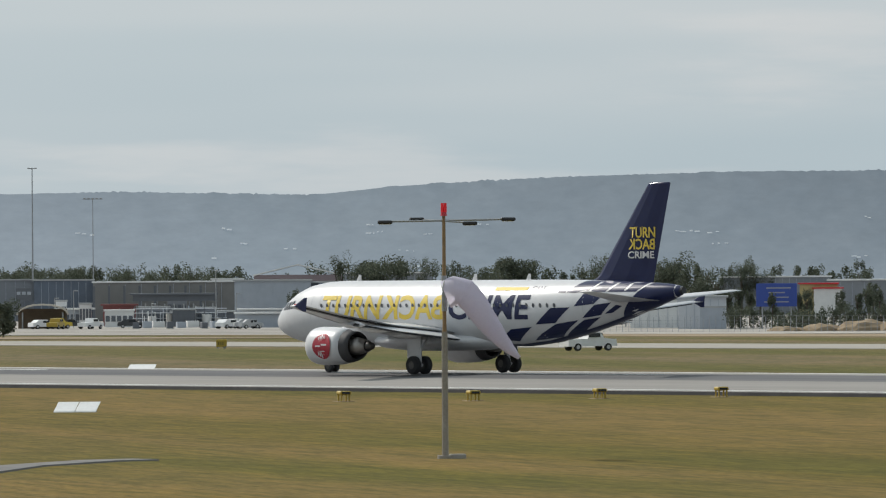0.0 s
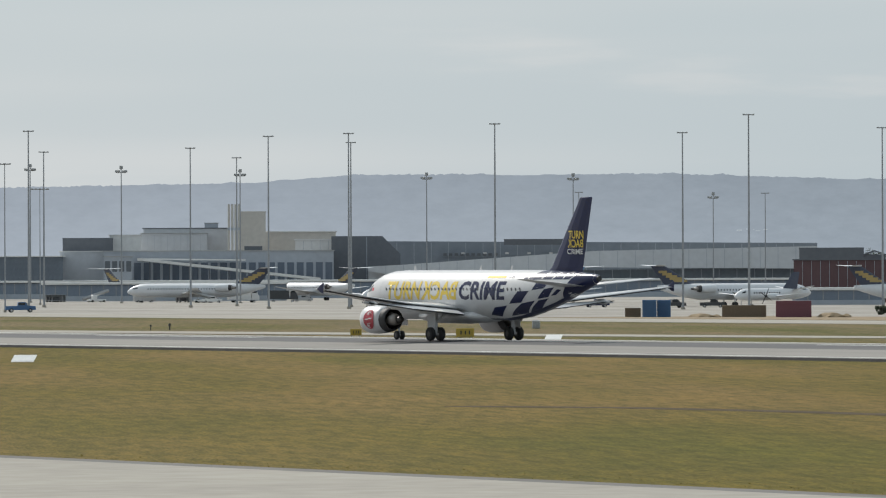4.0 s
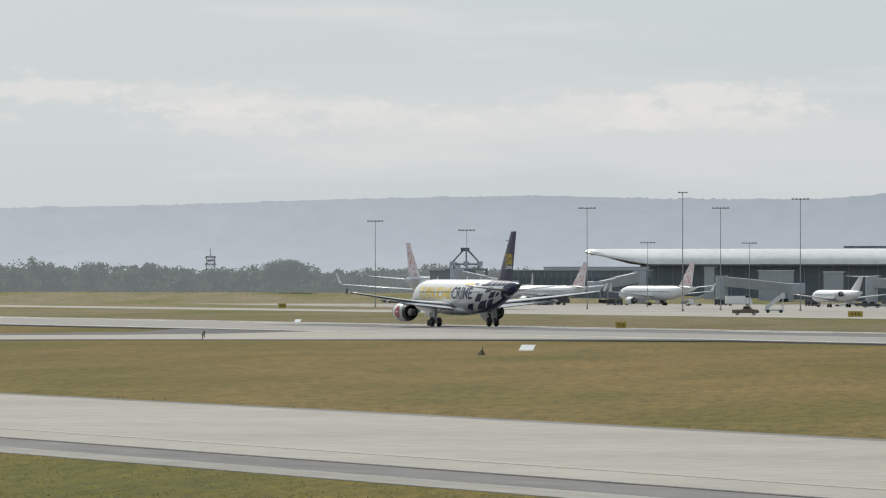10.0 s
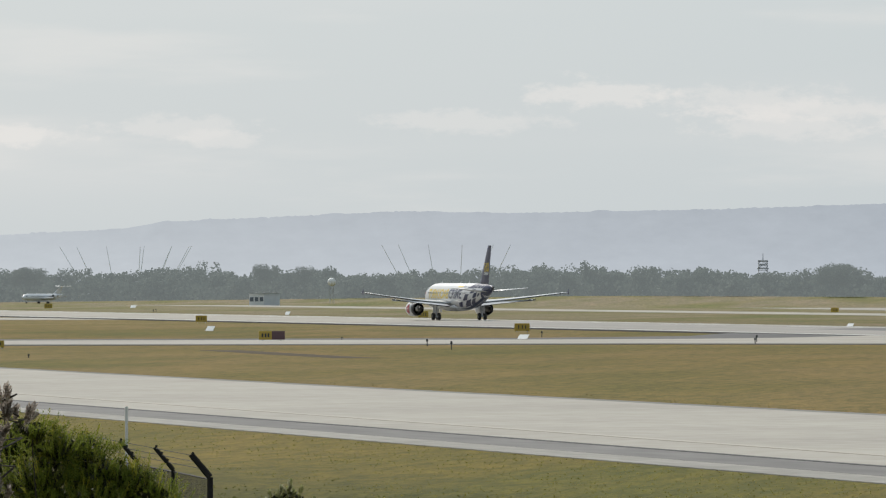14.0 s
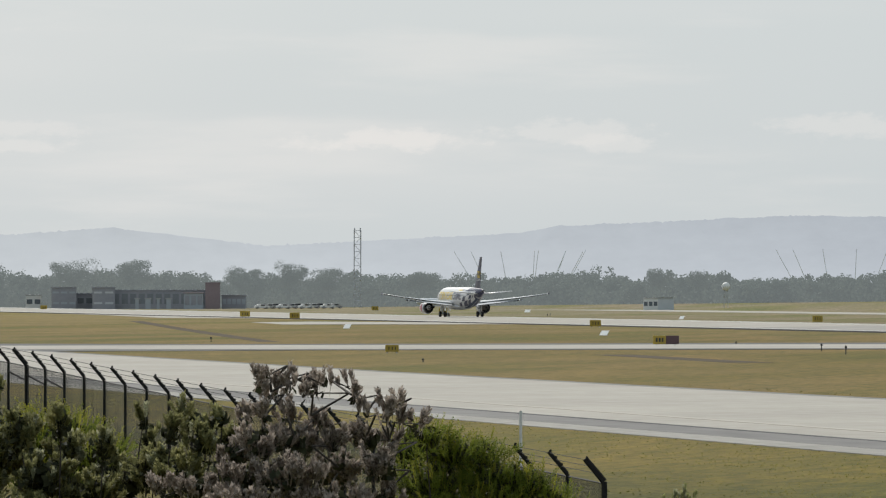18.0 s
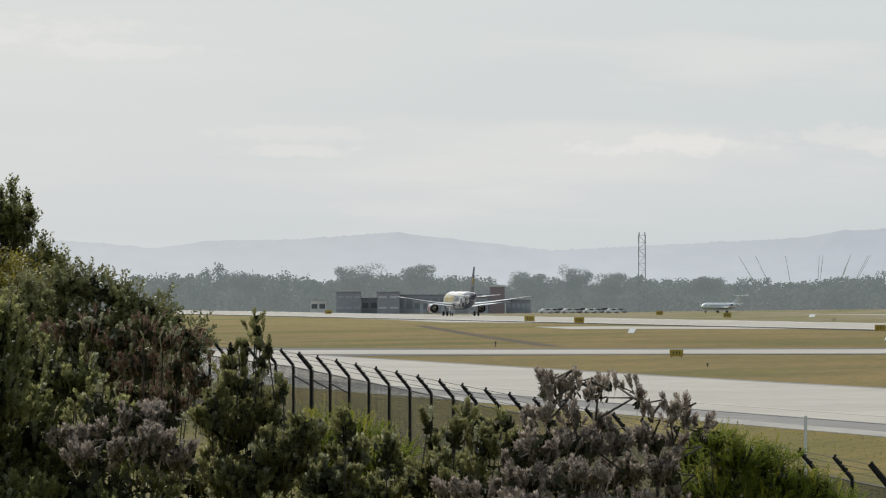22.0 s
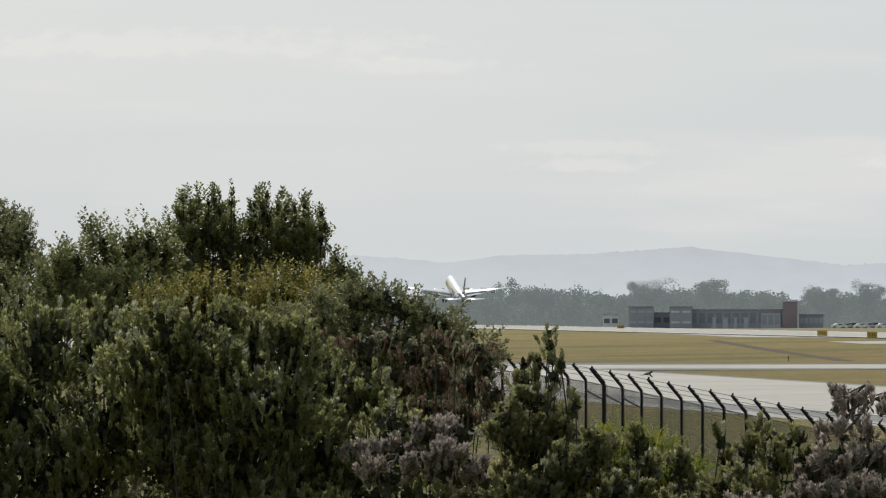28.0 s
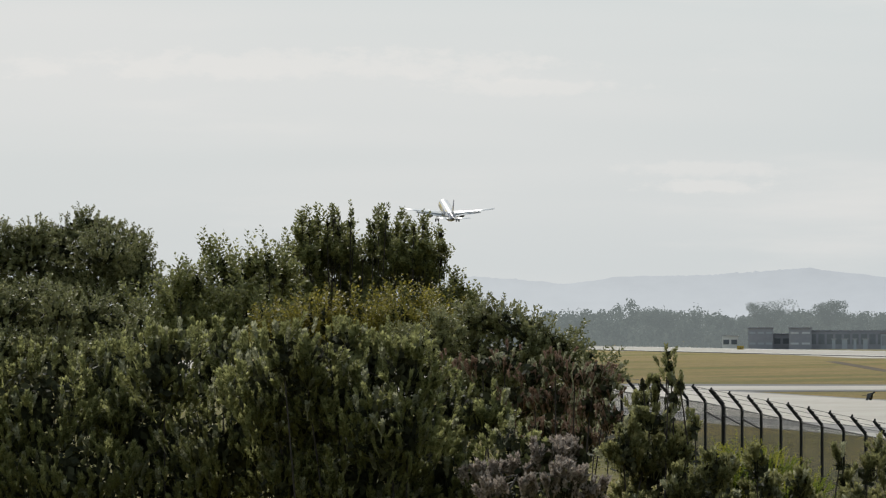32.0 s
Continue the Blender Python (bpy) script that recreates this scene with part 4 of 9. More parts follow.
def build_hills():
    ridge = [("a", 2300, 292), ("a", 1568, 302), ("a", 1300, 304), ("a", 1000, 313), ("a", 830, 322), ("a", 700, 330), ("a", 560, 345), ("a", 200, 340), ("a", 0, 345), ("c", 0, 332),
             ("d", 200, 320), ("e", 600, 322), ("e", 250, 312), ("e", 0, 316), ("f", 1100, 309), ("f", 870, 310), ("f", 700, 324), ("f", 230, 333), ("g", 640, 341), ("g", 450, 328), ("g", 200, 328), ("g", 0, 342),
             ("i", 900, 351), ("i", 650, 345), ("i", 300, 352), ("i", 0, 362), ("k", 700, 376), ("k", 500, 373), ("k", 100, 391), ("l", 1120, 402), ("l", 1040, 416),
             ("l", 600, 438), ("l", 320, 406), ("l", 150, 418), ("l", 0, 421), ("o", 1000, 503), ("o", 850, 490), ("o", 300, 500), ("o", -3000, 505)]
    pts = sorted(bearing_of(*r) for r in ridge)
    bs = np.array([p[0] for p in pts])
    es = np.array([p[1] for p in pts])
    D0, D1, rows = 4620.0, 4700.0, 22
    n = 2800
    bm_v, faces = [], []
    for i in range(n + 1):
        b = bs[0] + (bs[-1] - bs[0]) * i / n
        e = float(np.interp(b, bs, es))
        for j in range(rows + 1):
            f = j / rows
            d = D0 + (D1 - D0) * f
            top = D1 * tan(e)
            z = -6 + (top + 6) * f ** 1.25 + 1.2 * noise.noise((b * 40, f * 3, 0)) * f * (1 - f) * 4
            if j == rows:
                z += (1.3 * noise.noise((b * 1900, 0, 3)) + 0.8 * noise.noise((b * 4200, 4, 3))) * (0.5 + noise.noise((b * 60, 2, 5))) + 1.6 * max(0, noise.noise((b * 300, 7, 3)))
            bm_v.append((d * sin(b), d * cos(b), EYE + z))
    w = rows + 1
    for i in range(n):
        for j in range(rows):
            faces.append((i * w + j, (i + 1) * w + j, (i + 1) * w + j + 1, i * w + j + 1))
    me = bpy.data.meshes.new("hills_backdrop")
    me.from_pydata(bm_v, [], faces)
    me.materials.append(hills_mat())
    for f in me.polygons:
        f.use_smooth = True
    tagged(new("hills_backdrop", me), "long wooded range of hills in blue haze", "hills", kind="structure")
    # pale roofs scattered over the slope, with a glow added to brighten their unlit sides
    bm = B()
    rng = random.Random(5)
    for _ in range(24):
        sec = rng.choice("aaaabbccde")
        x, y = rng.uniform(0, 1560), rng.uniform(385, 462)
        for _ in range(rng.randint(1, 5)):
            x, y = x + rng.uniform(4, 16), y + rng.uniform(-3, 3)
            b, e = bearing_of(sec, x, y)
            top = 4700 * tan(float(np.interp(b, bs, es)))
            f = clamp((4660 * tan(e) + 6) / (top + 6), 0.02, 0.95) ** 0.8
            d = D0 + (D1 - D0) * f - 0.4
            box(bm, d * sin(b), d * cos(b), EYE + d * tan(e), rng.uniform(0.8, 3.4), 0.8, rng.uniform(0.4, 0.95), -degrees(b))
    ob = part("hillside_houses", bm, glow("pale_far_roof", (0.55, 0.59, 0.62), 0.42))
    tagged(ob, "pale roofs of houses scattered over the hillside", "houses", kind="stuff")


build_hills()


def build_woods():
    """The belt of trees that closes the airfield in the north."""
    rng = np.random.default_rng(3)
    Ps, Ns, Ss = [], [], []
    tops = [("o", 300, 545), ("o", 1000, 550), ("o", 1568, 558), ("l", 0, 478), ("l", 250, 487), ("l", 520, 495), ("l", 760, 490), ("l", 1000, 492), ("l", 1200, 482), ("l", 1400, 490), ("k", 200, 482), ("k", 400, 487),
            ("k", 560, 478), ("k", 780, 468), ("k", 1000, 475), ("k", 1180, 482), ("k", 1290, 480), ("i", 0, 470), ("i", 120, 476), ("i", 300, 478), ("i", 470, 470), ("i", 640, 476)]
    pts = sorted(bearing_of(*r) for r in tops)
    bs, es = np.array([p[0] for p in pts]), np.array([p[1] for p in pts])
    b = bs[0]
    while b < bs[-1]:
        e = float(np.interp(b, bs, es)) - abs(rng.normal(0, 0.0006)) + 0.00055
        d = rng.uniform(2300, 2520)
        top = EYE + d * tan(e)
        x, y = d * sin(b), d * cos(b)
        g = gz(x, y)
        h = top - g
        r = rng.uniform(3.5, 9.0)
        h *= rng.uniform(0.8, 1.06)
        P, N = crown_points((x, y, g + h * 0.58), r, h * rng.uniform(0.45, 0.6), 700, rng, 13)
        Ps.append(P), Ns.append(N), Ss.append(rng.uniform(0.34, 0.7, len(P)))
        P = np.column_stack([x + rng.normal(0, r * 0.8, 170), y + rng.normal(0, r * 0.5, 170), g + rng.uniform(0, h * 0.6, 170)])
        Ps.append(P), Ns.append(np.tile([-sin(b), -cos(b), 0.3], (170, 1))), Ss.append(np.full(170, 0.8))
        b += rng.uniform(0.0005, 0.0012)
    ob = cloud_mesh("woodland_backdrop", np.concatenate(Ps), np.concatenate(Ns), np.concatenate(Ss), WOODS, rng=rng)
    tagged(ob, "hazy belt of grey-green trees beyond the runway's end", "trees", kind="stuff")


build_woods()


def build_tree_line():
    """Low line of garden and street trees between the sheds and the hills."""
    rng = np.random.default_rng(14)
    Ps, Ns, Ss = [], [], []
    for sec, x0, x1, top in (("a", 560, 1568, 462), ("a", -100, 420, 474), ("b", 300, 900, 466), ("d", 380, 760, 462), ("c", 560, 1000, 462)):
        x = x0
        while x < x1:
            d = rng.uniform(1880, 1990)
            p = at(sec, x, top + rng.normal(0, 5), d)
            g = gz(p.x, p.y)
            h = p.z - g
            P, N = crown_points((p.x, p.y, g + h * 0.55), rng.uniform(2.5, 5.0), h * 0.5, 800, rng, 9)
            Ps.append(P), Ns.append(N), Ss.append(rng.uniform(0.2, 0.38, len(P)))
            x += rng.uniform(14, 44)
    ob = cloud_mesh("tree_line", np.concatenate(Ps), np.concatenate(Ns), np.concatenate(Ss), TREE, rng=rng)
    tagged(ob, "low line of dusty green trees behind the sheds", "trees", kind="stuff")


build_tree_line()


def tree(sector, x, top, width, d, label, leaf=TREE, flat=False, n=900, group="airfield trees", bark=BARK):
    """A tapered trunk with limbs and an uneven crown of many small sprays."""
    rng = np.random.default_rng(int(abs(x) * 7 + top + ord(sector)))
    g = spot(sector, x, d)
    h = at(sector, x, top, d).z - g.z
    r = size(d, width) / 2
    t = thing("tree", label, "tree", Matrix.Translation(g), group)
    rz = h * (0.34 if flat else 0.4)
    low = h < 5.5
    bm = rod(B(), (0, 0, -0.2), (0.1, 0, h * (0.35 if low else 0.62)), 0.022 * h, 0.012 * h, 8)
    for k in range(0 if flat else 6):
        a = rng.uniform(0, 2 * pi)
        rod(bm, (0.06, 0, h * rng.uniform(0.2, 0.34 if low else 0.6)), (cos(a) * r * 0.6, sin(a) * r * 0.6, h * rng.uniform(0.5, 0.8)), 0.014 * h, 0.005 * h, 6)
    part("trunk", bm, bark, t)
    if low:
        rz = h * 0.62
    P, N = crown_points((0, 0, h * 0.42 if low else h - rz * (1.0 if flat else 1.02)), r, rz, int(n * 3.2), rng, 26 if flat else 17)
    P[:, 2] = np.maximum(P[:, 2], 0.05)
    cloud_mesh("crown", P, N, rng.uniform(0.14, 0.3, len(P)) * clamp(r / 6, 0.6, 1.0 if n > 1000 else 1.4), leaf, t, rng=rng)
    return t


for sec, x, top, w, d in (("a", 678, 437, 150, 1400), ("a", 752, 450, 60, 1420), ("a", 905, 446, 110, 1400), ("a", 845, 466, 80, 1450), ("a", 1062, 443, 60, 1500), ("a", 1186, 443, 96, 1450), ("a", 1232, 456, 78, 1300),
                          ("a", 1270, 468, 60, 1500), ("a", 1312, 453, 70, 1500), ("a", 1345, 472, 50, 1500), ("a", 1240, 480, 50, 1250), ("a", 1545, 485, 40, 1400), ("a", 1528, 467, 40, 1900),
                          ("a", 335, 461, 60, 1600), ("a", 370, 468, 50, 1620), ("a", 270, 470, 60, 1650), ("a", 225, 472, 50, 1650), ("a", 130, 466, 70, 1650), ("a", 85, 475, 60, 1650), ("a", 25, 478, 60, 1650),
                          ("a", 5, 528, 60, 900),
                          ("b", 990, 436, 50, 1420), ("b", 1480, 433, 80, 1500), ("b", 1545, 445, 60, 1500), ("b", 735, 460, 60, 1700), ("b", 500, 462, 70, 1750), ("b", 660, 468, 50, 1700), ("b", 440, 468, 60, 1700),
                          ("b", 190, 470, 60, 1700), ("d", 575, 460, 46, 1800), ("d", 605, 463, 30, 1800), ("d", 440, 450, 60, 1900), ("d", 650, 455, 50, 1900), ("d", 510, 455, 56, 1900), ("d", 325, 436, 60, 2000), ("d", 360, 448, 40, 2000),
                          ):
    tree(sec, x, top, w, d, "dark green airport tree with an uneven rounded crown", n=int(clamp(w * 17, 600, 2200)))
for sec, x, top, w, d in (("a", 1288, 508, 22, 1170), ("a", 1306, 505, 20, 1165), ("a", 1326, 510, 24, 1175), ("a", 1412, 512, 22, 1170), ("a", 1428, 508, 24, 1180), ("a", 1486, 506, 24, 1170), ("a", 1519, 508, 20, 1165), ("a", 1537, 504, 26, 1175),
                          ("a", 1556, 506, 22, 1170), ("a", 1366, 515, 18, 1055), ("b", 905, 500, 30, 1200), ("b", 935, 496, 36, 1210), ("b", 1010, 505, 34, 1190), ("b", 1090, 512, 40, 1180), ("b", 1130, 505, 34, 1190), ("b", 1180, 500, 40, 1200)):
    tree(sec, x, top, w, d, "slim dusty green tree before the warehouses", n=380)
for k in range(12):
    tree("a", 1284 + 24 * k, 545 - 3 * (k % 3), 34, 1085 + 9 * (k % 2), "low dark hedge bush along the boundary", n=260, group="hedge bushes")
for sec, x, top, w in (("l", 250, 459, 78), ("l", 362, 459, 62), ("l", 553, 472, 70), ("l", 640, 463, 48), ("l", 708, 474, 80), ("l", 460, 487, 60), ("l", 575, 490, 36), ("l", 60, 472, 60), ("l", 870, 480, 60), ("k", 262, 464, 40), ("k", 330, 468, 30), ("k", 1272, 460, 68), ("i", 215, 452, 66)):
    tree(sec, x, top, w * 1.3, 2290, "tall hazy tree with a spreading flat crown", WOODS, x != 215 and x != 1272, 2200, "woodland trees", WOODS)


# ---- masts ----
def mast(sector, x, top, d, kind="bar"):
    g = spot(sector, x, d)
    h = at(sector, x, top, d).z - g.z
    b, _ = bearing_of(sector, x, top)
    t = thing("floodlight_mast", {"bar": "tall grey steel floodlight mast with a short lamp bar", "tee": "grey lamp mast with a wide crossbar of floodlights", "ring": "tall lamp mast with a ring of floodlights"}[kind], "light mast",
              Matrix.Translation(g) @ pose(0, 0, 0, 0, 0, -degrees(b)), "floodlight masts")
    r = max(0.085, h * (0.0058 if h > 26 else 0.0046))
    part("pole", rod(B(), (0, 0, 0), (0, 0, h), r * 1.2, r * 0.6, 10), POLE, t)
    part("base", rod(B(), (0, 0, -0.1), (0, 0, 0.5), r * 2.4, r * 2.2, 10), CONCRETE, t)
    if kind == "bar":
        part("crossbar", box(B(), 0, 0, h - 0.1, 1.9, 0.25, 0.18), POLE, t)
        for k in (-0.8, 0.0, 0.8):
            part("floodlight", box(B(), k, -0.25, h - 0.05, 0.42, 0.5, 0.2, 0, 0.03), GALV, t)
    elif kind == "tee":
        part("crossbar", box(B(), 0, 0, h - 0.1, 4.0, 0.2, 0.15), POLE, t)
        for k in (-1.7, -0.85, 0.0, 0.85, 1.7):
            part("floodlight", box(B(), k, -0.3, h + 0.03, 0.52, 0.5, 0.2, 0, 0.03), GALV, t)
    else:
        bm = B()
        for k in range(10):
            a0, a1 = 2 * pi * k / 10, 2 * pi * (k + 1) / 10
            rod(bm, (1.1 * cos(a0), 1.1 * sin(a0), h - 1.3), (1.1 * cos(a1), 1.1 * sin(a1), h - 1.3), 0.09, n=5)
        part("ring", bm, POLE, t)
        for k in range(6):
            a = 2 * pi * k / 6
            part("floodlight", box(B(), 1.15 * cos(a), 1.15 * sin(a), h - 1.0, 0.55, 0.55, 0.5, degrees(a), 0.05), GALV, t)
        part("winch_head", box(B(), 0, 0, h - 0.1, 0.8, 0.8, 0.8, 0, 0.1), GALV, t)
    return t


for sec, x, top, d, kind in (("a", 58, 298, 1560, "bar"), ("a", 165, 352, 1520, "tee"), ("c", 617, 215, 1250, "bar"), ("c", 684, 344, 1700, "bar"), ("c", 429, 337, 1500, "tee"), ("c", 265, 290, 1600, "tee"), ("c", 290, 358, 1600, "bar"),
                             ("c", 259, 338, 1700, "bar"), ("c", 54, 228, 1350, "bar"), ("c", 160, 367, 2000, "bar"), ("d", 648, 330, 1650, "tee"), ("d", 664, 346, 1650, "bar"), ("e", 718, 360, 1900, "ring"), ("e", 656, 230, 1330, "bar"),
                             ("e", 449, 346, 1800, "bar"), ("e", 420, 207, 1240, "bar"), ("e", 357, 347, 1850, "ring"), ("e", 303, 239, 1320, "bar"), ("e", 119, 345, 1800, "bar"), ("e", 109, 314, 1700, "ring"), ("f", 1122, 219, 1280, "bar"),
                             ("f", 1001, 308, 1750, "ring"), ("f", 863, 236, 1340, "bar"), ("f", 867, 252, 1450, "bar"), ("f", 721, 241, 1350, "bar"), ("f", 671, 302, 1700, "ring"), ("f", 665, 279, 1500, "bar"), ("f", 583, 262, 1420, "bar"),
                             ("f", 461, 296, 1700, "ring"), ("f", 324, 269, 1430, "bar"), ("f", 317, 335, 1600, "tee"), ("f", 297, 232, 1330, "bar"), ("f", 300, 293, 1750, "ring"), ("f", 255, 290, 1180, "bar"), ("f", 183, 288, 1720, "ring"),
                             ("f", 160, 238, 1400, "bar"), ("f", 178, 397, 1950, "bar"), ("f", 120, 339, 1560, "tee"), ("g", 527, 268, 1450, "bar"), ("g", 424, 302, 1500, "bar"), ("g", 281, 306, 1520, "bar"), ("g", 573, 346, 1650, "tee"),
                             ("g", 583, 400, 1900, "tee"), ("g", 327, 340, 1600, "tee"), ("g", 323, 398, 1950, "bar"), ("i", 922, 339, 1560, "bar"), ("i", 989, 367, 1640, "tee"), ("i", 1130, 351, 1650, "tee"), ("i", 860, 428, 1900, "tee"),
                             ("i", 1040, 429, 1900, "tee"), ("i", 753, 367, 1700, "tee"), ("i", 616, 424, 1850, "bar"), ("i", 540, 406, 1720, "tee"), ("i", 378, 390, 1800, "tee")):
    mast(sec, x, top, d, kind)


TOWERPAINT = mat("grey_tower_paint", (0.42, 0.43, 0.45), (0.36, 0.37, 0.39), 0.7, 0.5)


def lattice_mast(sector, x, top, d, w, name, label, plat=False):
    g = spot(sector, x, d)
    h = at(sector, x, top, d).z - g.z
    b, _ = bearing_of(sector, x, top)
    t = thing(name, label, "mast", Matrix.Translation(g) @ pose(0, 0, 0, 0, 0, -degrees(b)))
    n = 11
    for s, q in ((-1, -1), (1, -1), (-1, 1), (1, 1)):
        part("leg", rod(B(), (s * w / 2, q * w / 2, 0), (s * w * 0.42, q * w * 0.42, h), 0.12, n=6), TOWERPAINT, t)
    bm = B()
    for k in range(n):
        z0, z1 = h * k / n, h * (k + 1) / n
        for q in (-1, 1):
            s = 1 if k % 2 else -1
            rod(bm, (-s * w / 2, q * w / 2, z0), (s * w / 2, q * w / 2, z1), 0.07, n=5)
            rod(bm, (q * w / 2, -s * w / 2, z0), (q * w / 2, s * w / 2, z1), 0.07, n=5)
            rod(bm, (-w / 2, q * w / 2, z1), (w / 2, q * w / 2, z1), 0.07, n=5)
    part("bracing", bm, TOWERPAINT, t)
    if plat:
        for z, r in ((h, 1.7), (h * 0.9, 1.2), (h * 0.8, 1.9)):
            part("platform", rod(B(), (0, 0, z - 0.5), (0, 0, z), r, r, 12), TOWERPAINT, t)
        part("antenna", rod(B(), (0, 0, h), (0, 0, h + 2.5), 0.2, 0.1, 6), TOWERPAINT, t)
    else:
        for s in (-1, 1):
            part("antenna", rod(B(), (s * w * 0.4, 0, h - 0.2), (s * w * 0.4, 0, h + 0.9), 0.22, 0.2, 6), TOWERPAINT, t)
    return t


lattice_mast("l", 759, 411, 2250, 2.2, "lattice_tower", "slender grey steel lattice tower rising above the trees")
lattice_mast("k", 1141, 460, 2400, 3.0, "radio_tower", "squat grey communications tower with round platforms", True)


def boom(sector, x0, y0, x1, y1, d):
    a, b = at(sector, x0, y0, d), at(sector, x1, y1, d)
    g = Vector((b.x, b.y, gz(b.x, b.y)))
    t = thing("crane", "thin hazy crane boom leaning above the distant trees", "crane", Matrix.Translation(g), "distant cranes")
    a, b = a - g, b - g
    foot = b + (b - a).normalized() * (b.z / max(0.2, (a - b).normalized().z))
    part("boom", rod(B(), foot, a, 0.2, 0.1, 5), mat("pale_crane_steel", (0.74, 0.76, 0.77), (0.68, 0.7, 0.71), 0.7, 0.2), t)
    part("base", box(B(), foot.x, foot.y, 0.9, 2.4, 3, 1.8, 0, 0.2), POLE, t)


for k, (xa, xb) in enumerate(((466, 489), (496, 514), (549, 556), (609, 607), (664, 648), (695, 675))):
    boom("k", xa, 432, xb, 474, 2650)
    boom("k", xa - 570, 436, xb - 570, 474, 2680)
for xa, xb in ((46, 41), (95, 80), (130, 108)):
    boom("k", xa, 434, xb, 474, 2650)


# ---- control tower ----
def ring(bm, z0, r0, z1, r1, n=8, cap=False, mi=0):
    vs = [[bm.verts.new((r * cos(2 * pi * (k + 0.5) / n), r * sin(2 * pi * (k + 0.5) / n), z)) for k in range(n)] for z, r in ((z0, r0), (z1, r1))]
    for k in range(n):
        bm.faces.new((vs[0][k], vs[0][(k + 1) % n], vs[1][(k + 1) % n], vs[1][k])).material_index = mi
    if cap:
        bm.faces.new(vs[0][::-1]).material_index = mi
        bm.faces.new(vs[1]).material_index = mi
    return bm


TOWERWALL = mat("pale_render_concrete", (0.60, 0.57, 0.53), (0.5, 0.48, 0.45), 0.8, 0.15, 0.1, fine=6)
TOWERGREY = mat("grey_cladding", (0.36, 0.36, 0.36), (0.29, 0.29, 0.295), 0.6, 0.3)


TOWERGLASS = mat("tinted_tower_glass", (0.06, 0.07, 0.085), (0.085, 0.098, 0.115), 0.2, 0.3)


def build_tower():
    d = 2000
    g = spot("d", 778, d)
    b, _ = bearing_of("d", 778, 441)

    def z(y):
        return at("d", 778, y, d).z - g.z

    def w(n):
        return size(d, n) / 2 / cos(pi / 8)
    t = thing("control_tower", "tall pale concrete control tower with a flared glazed head", "tower", Matrix.Translation(g) @ pose(0, 0, 0, 0, 0, -degrees(b)))
    part("shaft", ring(B(), -0.2, w(44), z(243), w(43), 8, True), TOWERWALL, t)
    part("flare", ring(B(), z(243), w(43), z(205), w(88), 8), TOWERWALL, t)
    part("lower_gallery", ring(B(), z(204.6), w(85), z(184), w(106), 8), TOWERGLASS, t, "dark tinted gallery windows")
    part("band", ring(B(), z(184), w(108), z(178), w(113), 8, True), TOWERWALL, t)
    part("upper_gallery", ring(B(), z(178), w(110), z(174.5), w(114), 8), TOWERGLASS, t)
    part("parapet", ring(B(), z(174.5), w(117), z(168), w(122), 8, True), TOWERGREY, t)
    part("roof_slope", ring(B(), z(168), w(122), z(152), w(100), 8, True), TOWERGREY, t)
    part("cab_base", ring(B(), z(152), w(60), z(147), w(60), 8, True), TOWERWALL, t)
    part("cab_glass", ring(B(), z(147), w(60), z(130), w(80), 8), TOWERGLASS, t, "outward-leaning dark cab windows")
    part("cab_roof", ring(B(), z(130), w(82), z(122.5), w(76), 8, True), TOWERGREY, t)
    for k in range(8):
        a = 2 * pi * (k + 0.5) / 8
        part("mullion", rod(B(), (w(86) * cos(a), w(86) * sin(a), z(204)), (w(107) * cos(a), w(107) * sin(a), z(184)), 0.35, n=5), TOWERWALL, t)
        part("cab_mullion", rod(B(), (w(60) * cos(a), w(60) * sin(a), z(147)), (w(80) * cos(a), w(80) * sin(a), z(130)), 0.16, n=5), TOWERGREY, t)
    part("antenna", rod(B(), (0, 0, z(122.5)), (0, 0, z(75)), 0.22, 0.08, 6), POLE, t)
    for k, (x, y) in enumerate(((-3.5, 1), (3, 0.5), (1.2, -2), (4.2, 2))):
        part("antenna", rod(B(), (x, y, z(122.5)), (x, y, z(118)), 0.12, n=5), POLE, t)
    part("radar_dish", box(B(), 2.8, 0, z(121), 1.6, 0.5, 1.2, 0, 0.2), GALV, t)
    bm = B()
    for k in range(16):
        a = 2 * pi * k / 16
        rod(bm, (w(78) * cos(a), w(78) * sin(a), z(122.5)), (w(78) * cos(a), w(78) * sin(a), z(118.5)), 0.06, n=4)
    part("railing", bm, POLE, t)


build_tower()


# ---- fabric hangar ----
FABRIC = mat("white_hangar_fabric", (0.60, 0.595, 0.585), (0.53, 0.525, 0.515), 0.6, 0.2, 0.05, fine=5)
# darker, bluer copy of the hangar fabric, with the end walls' shade painted in
END_SHADED = mat("white_end_fabric", (0.42, 0.45, 0.495), (0.36, 0.388, 0.43), 0.65, 0.15, fine=5)


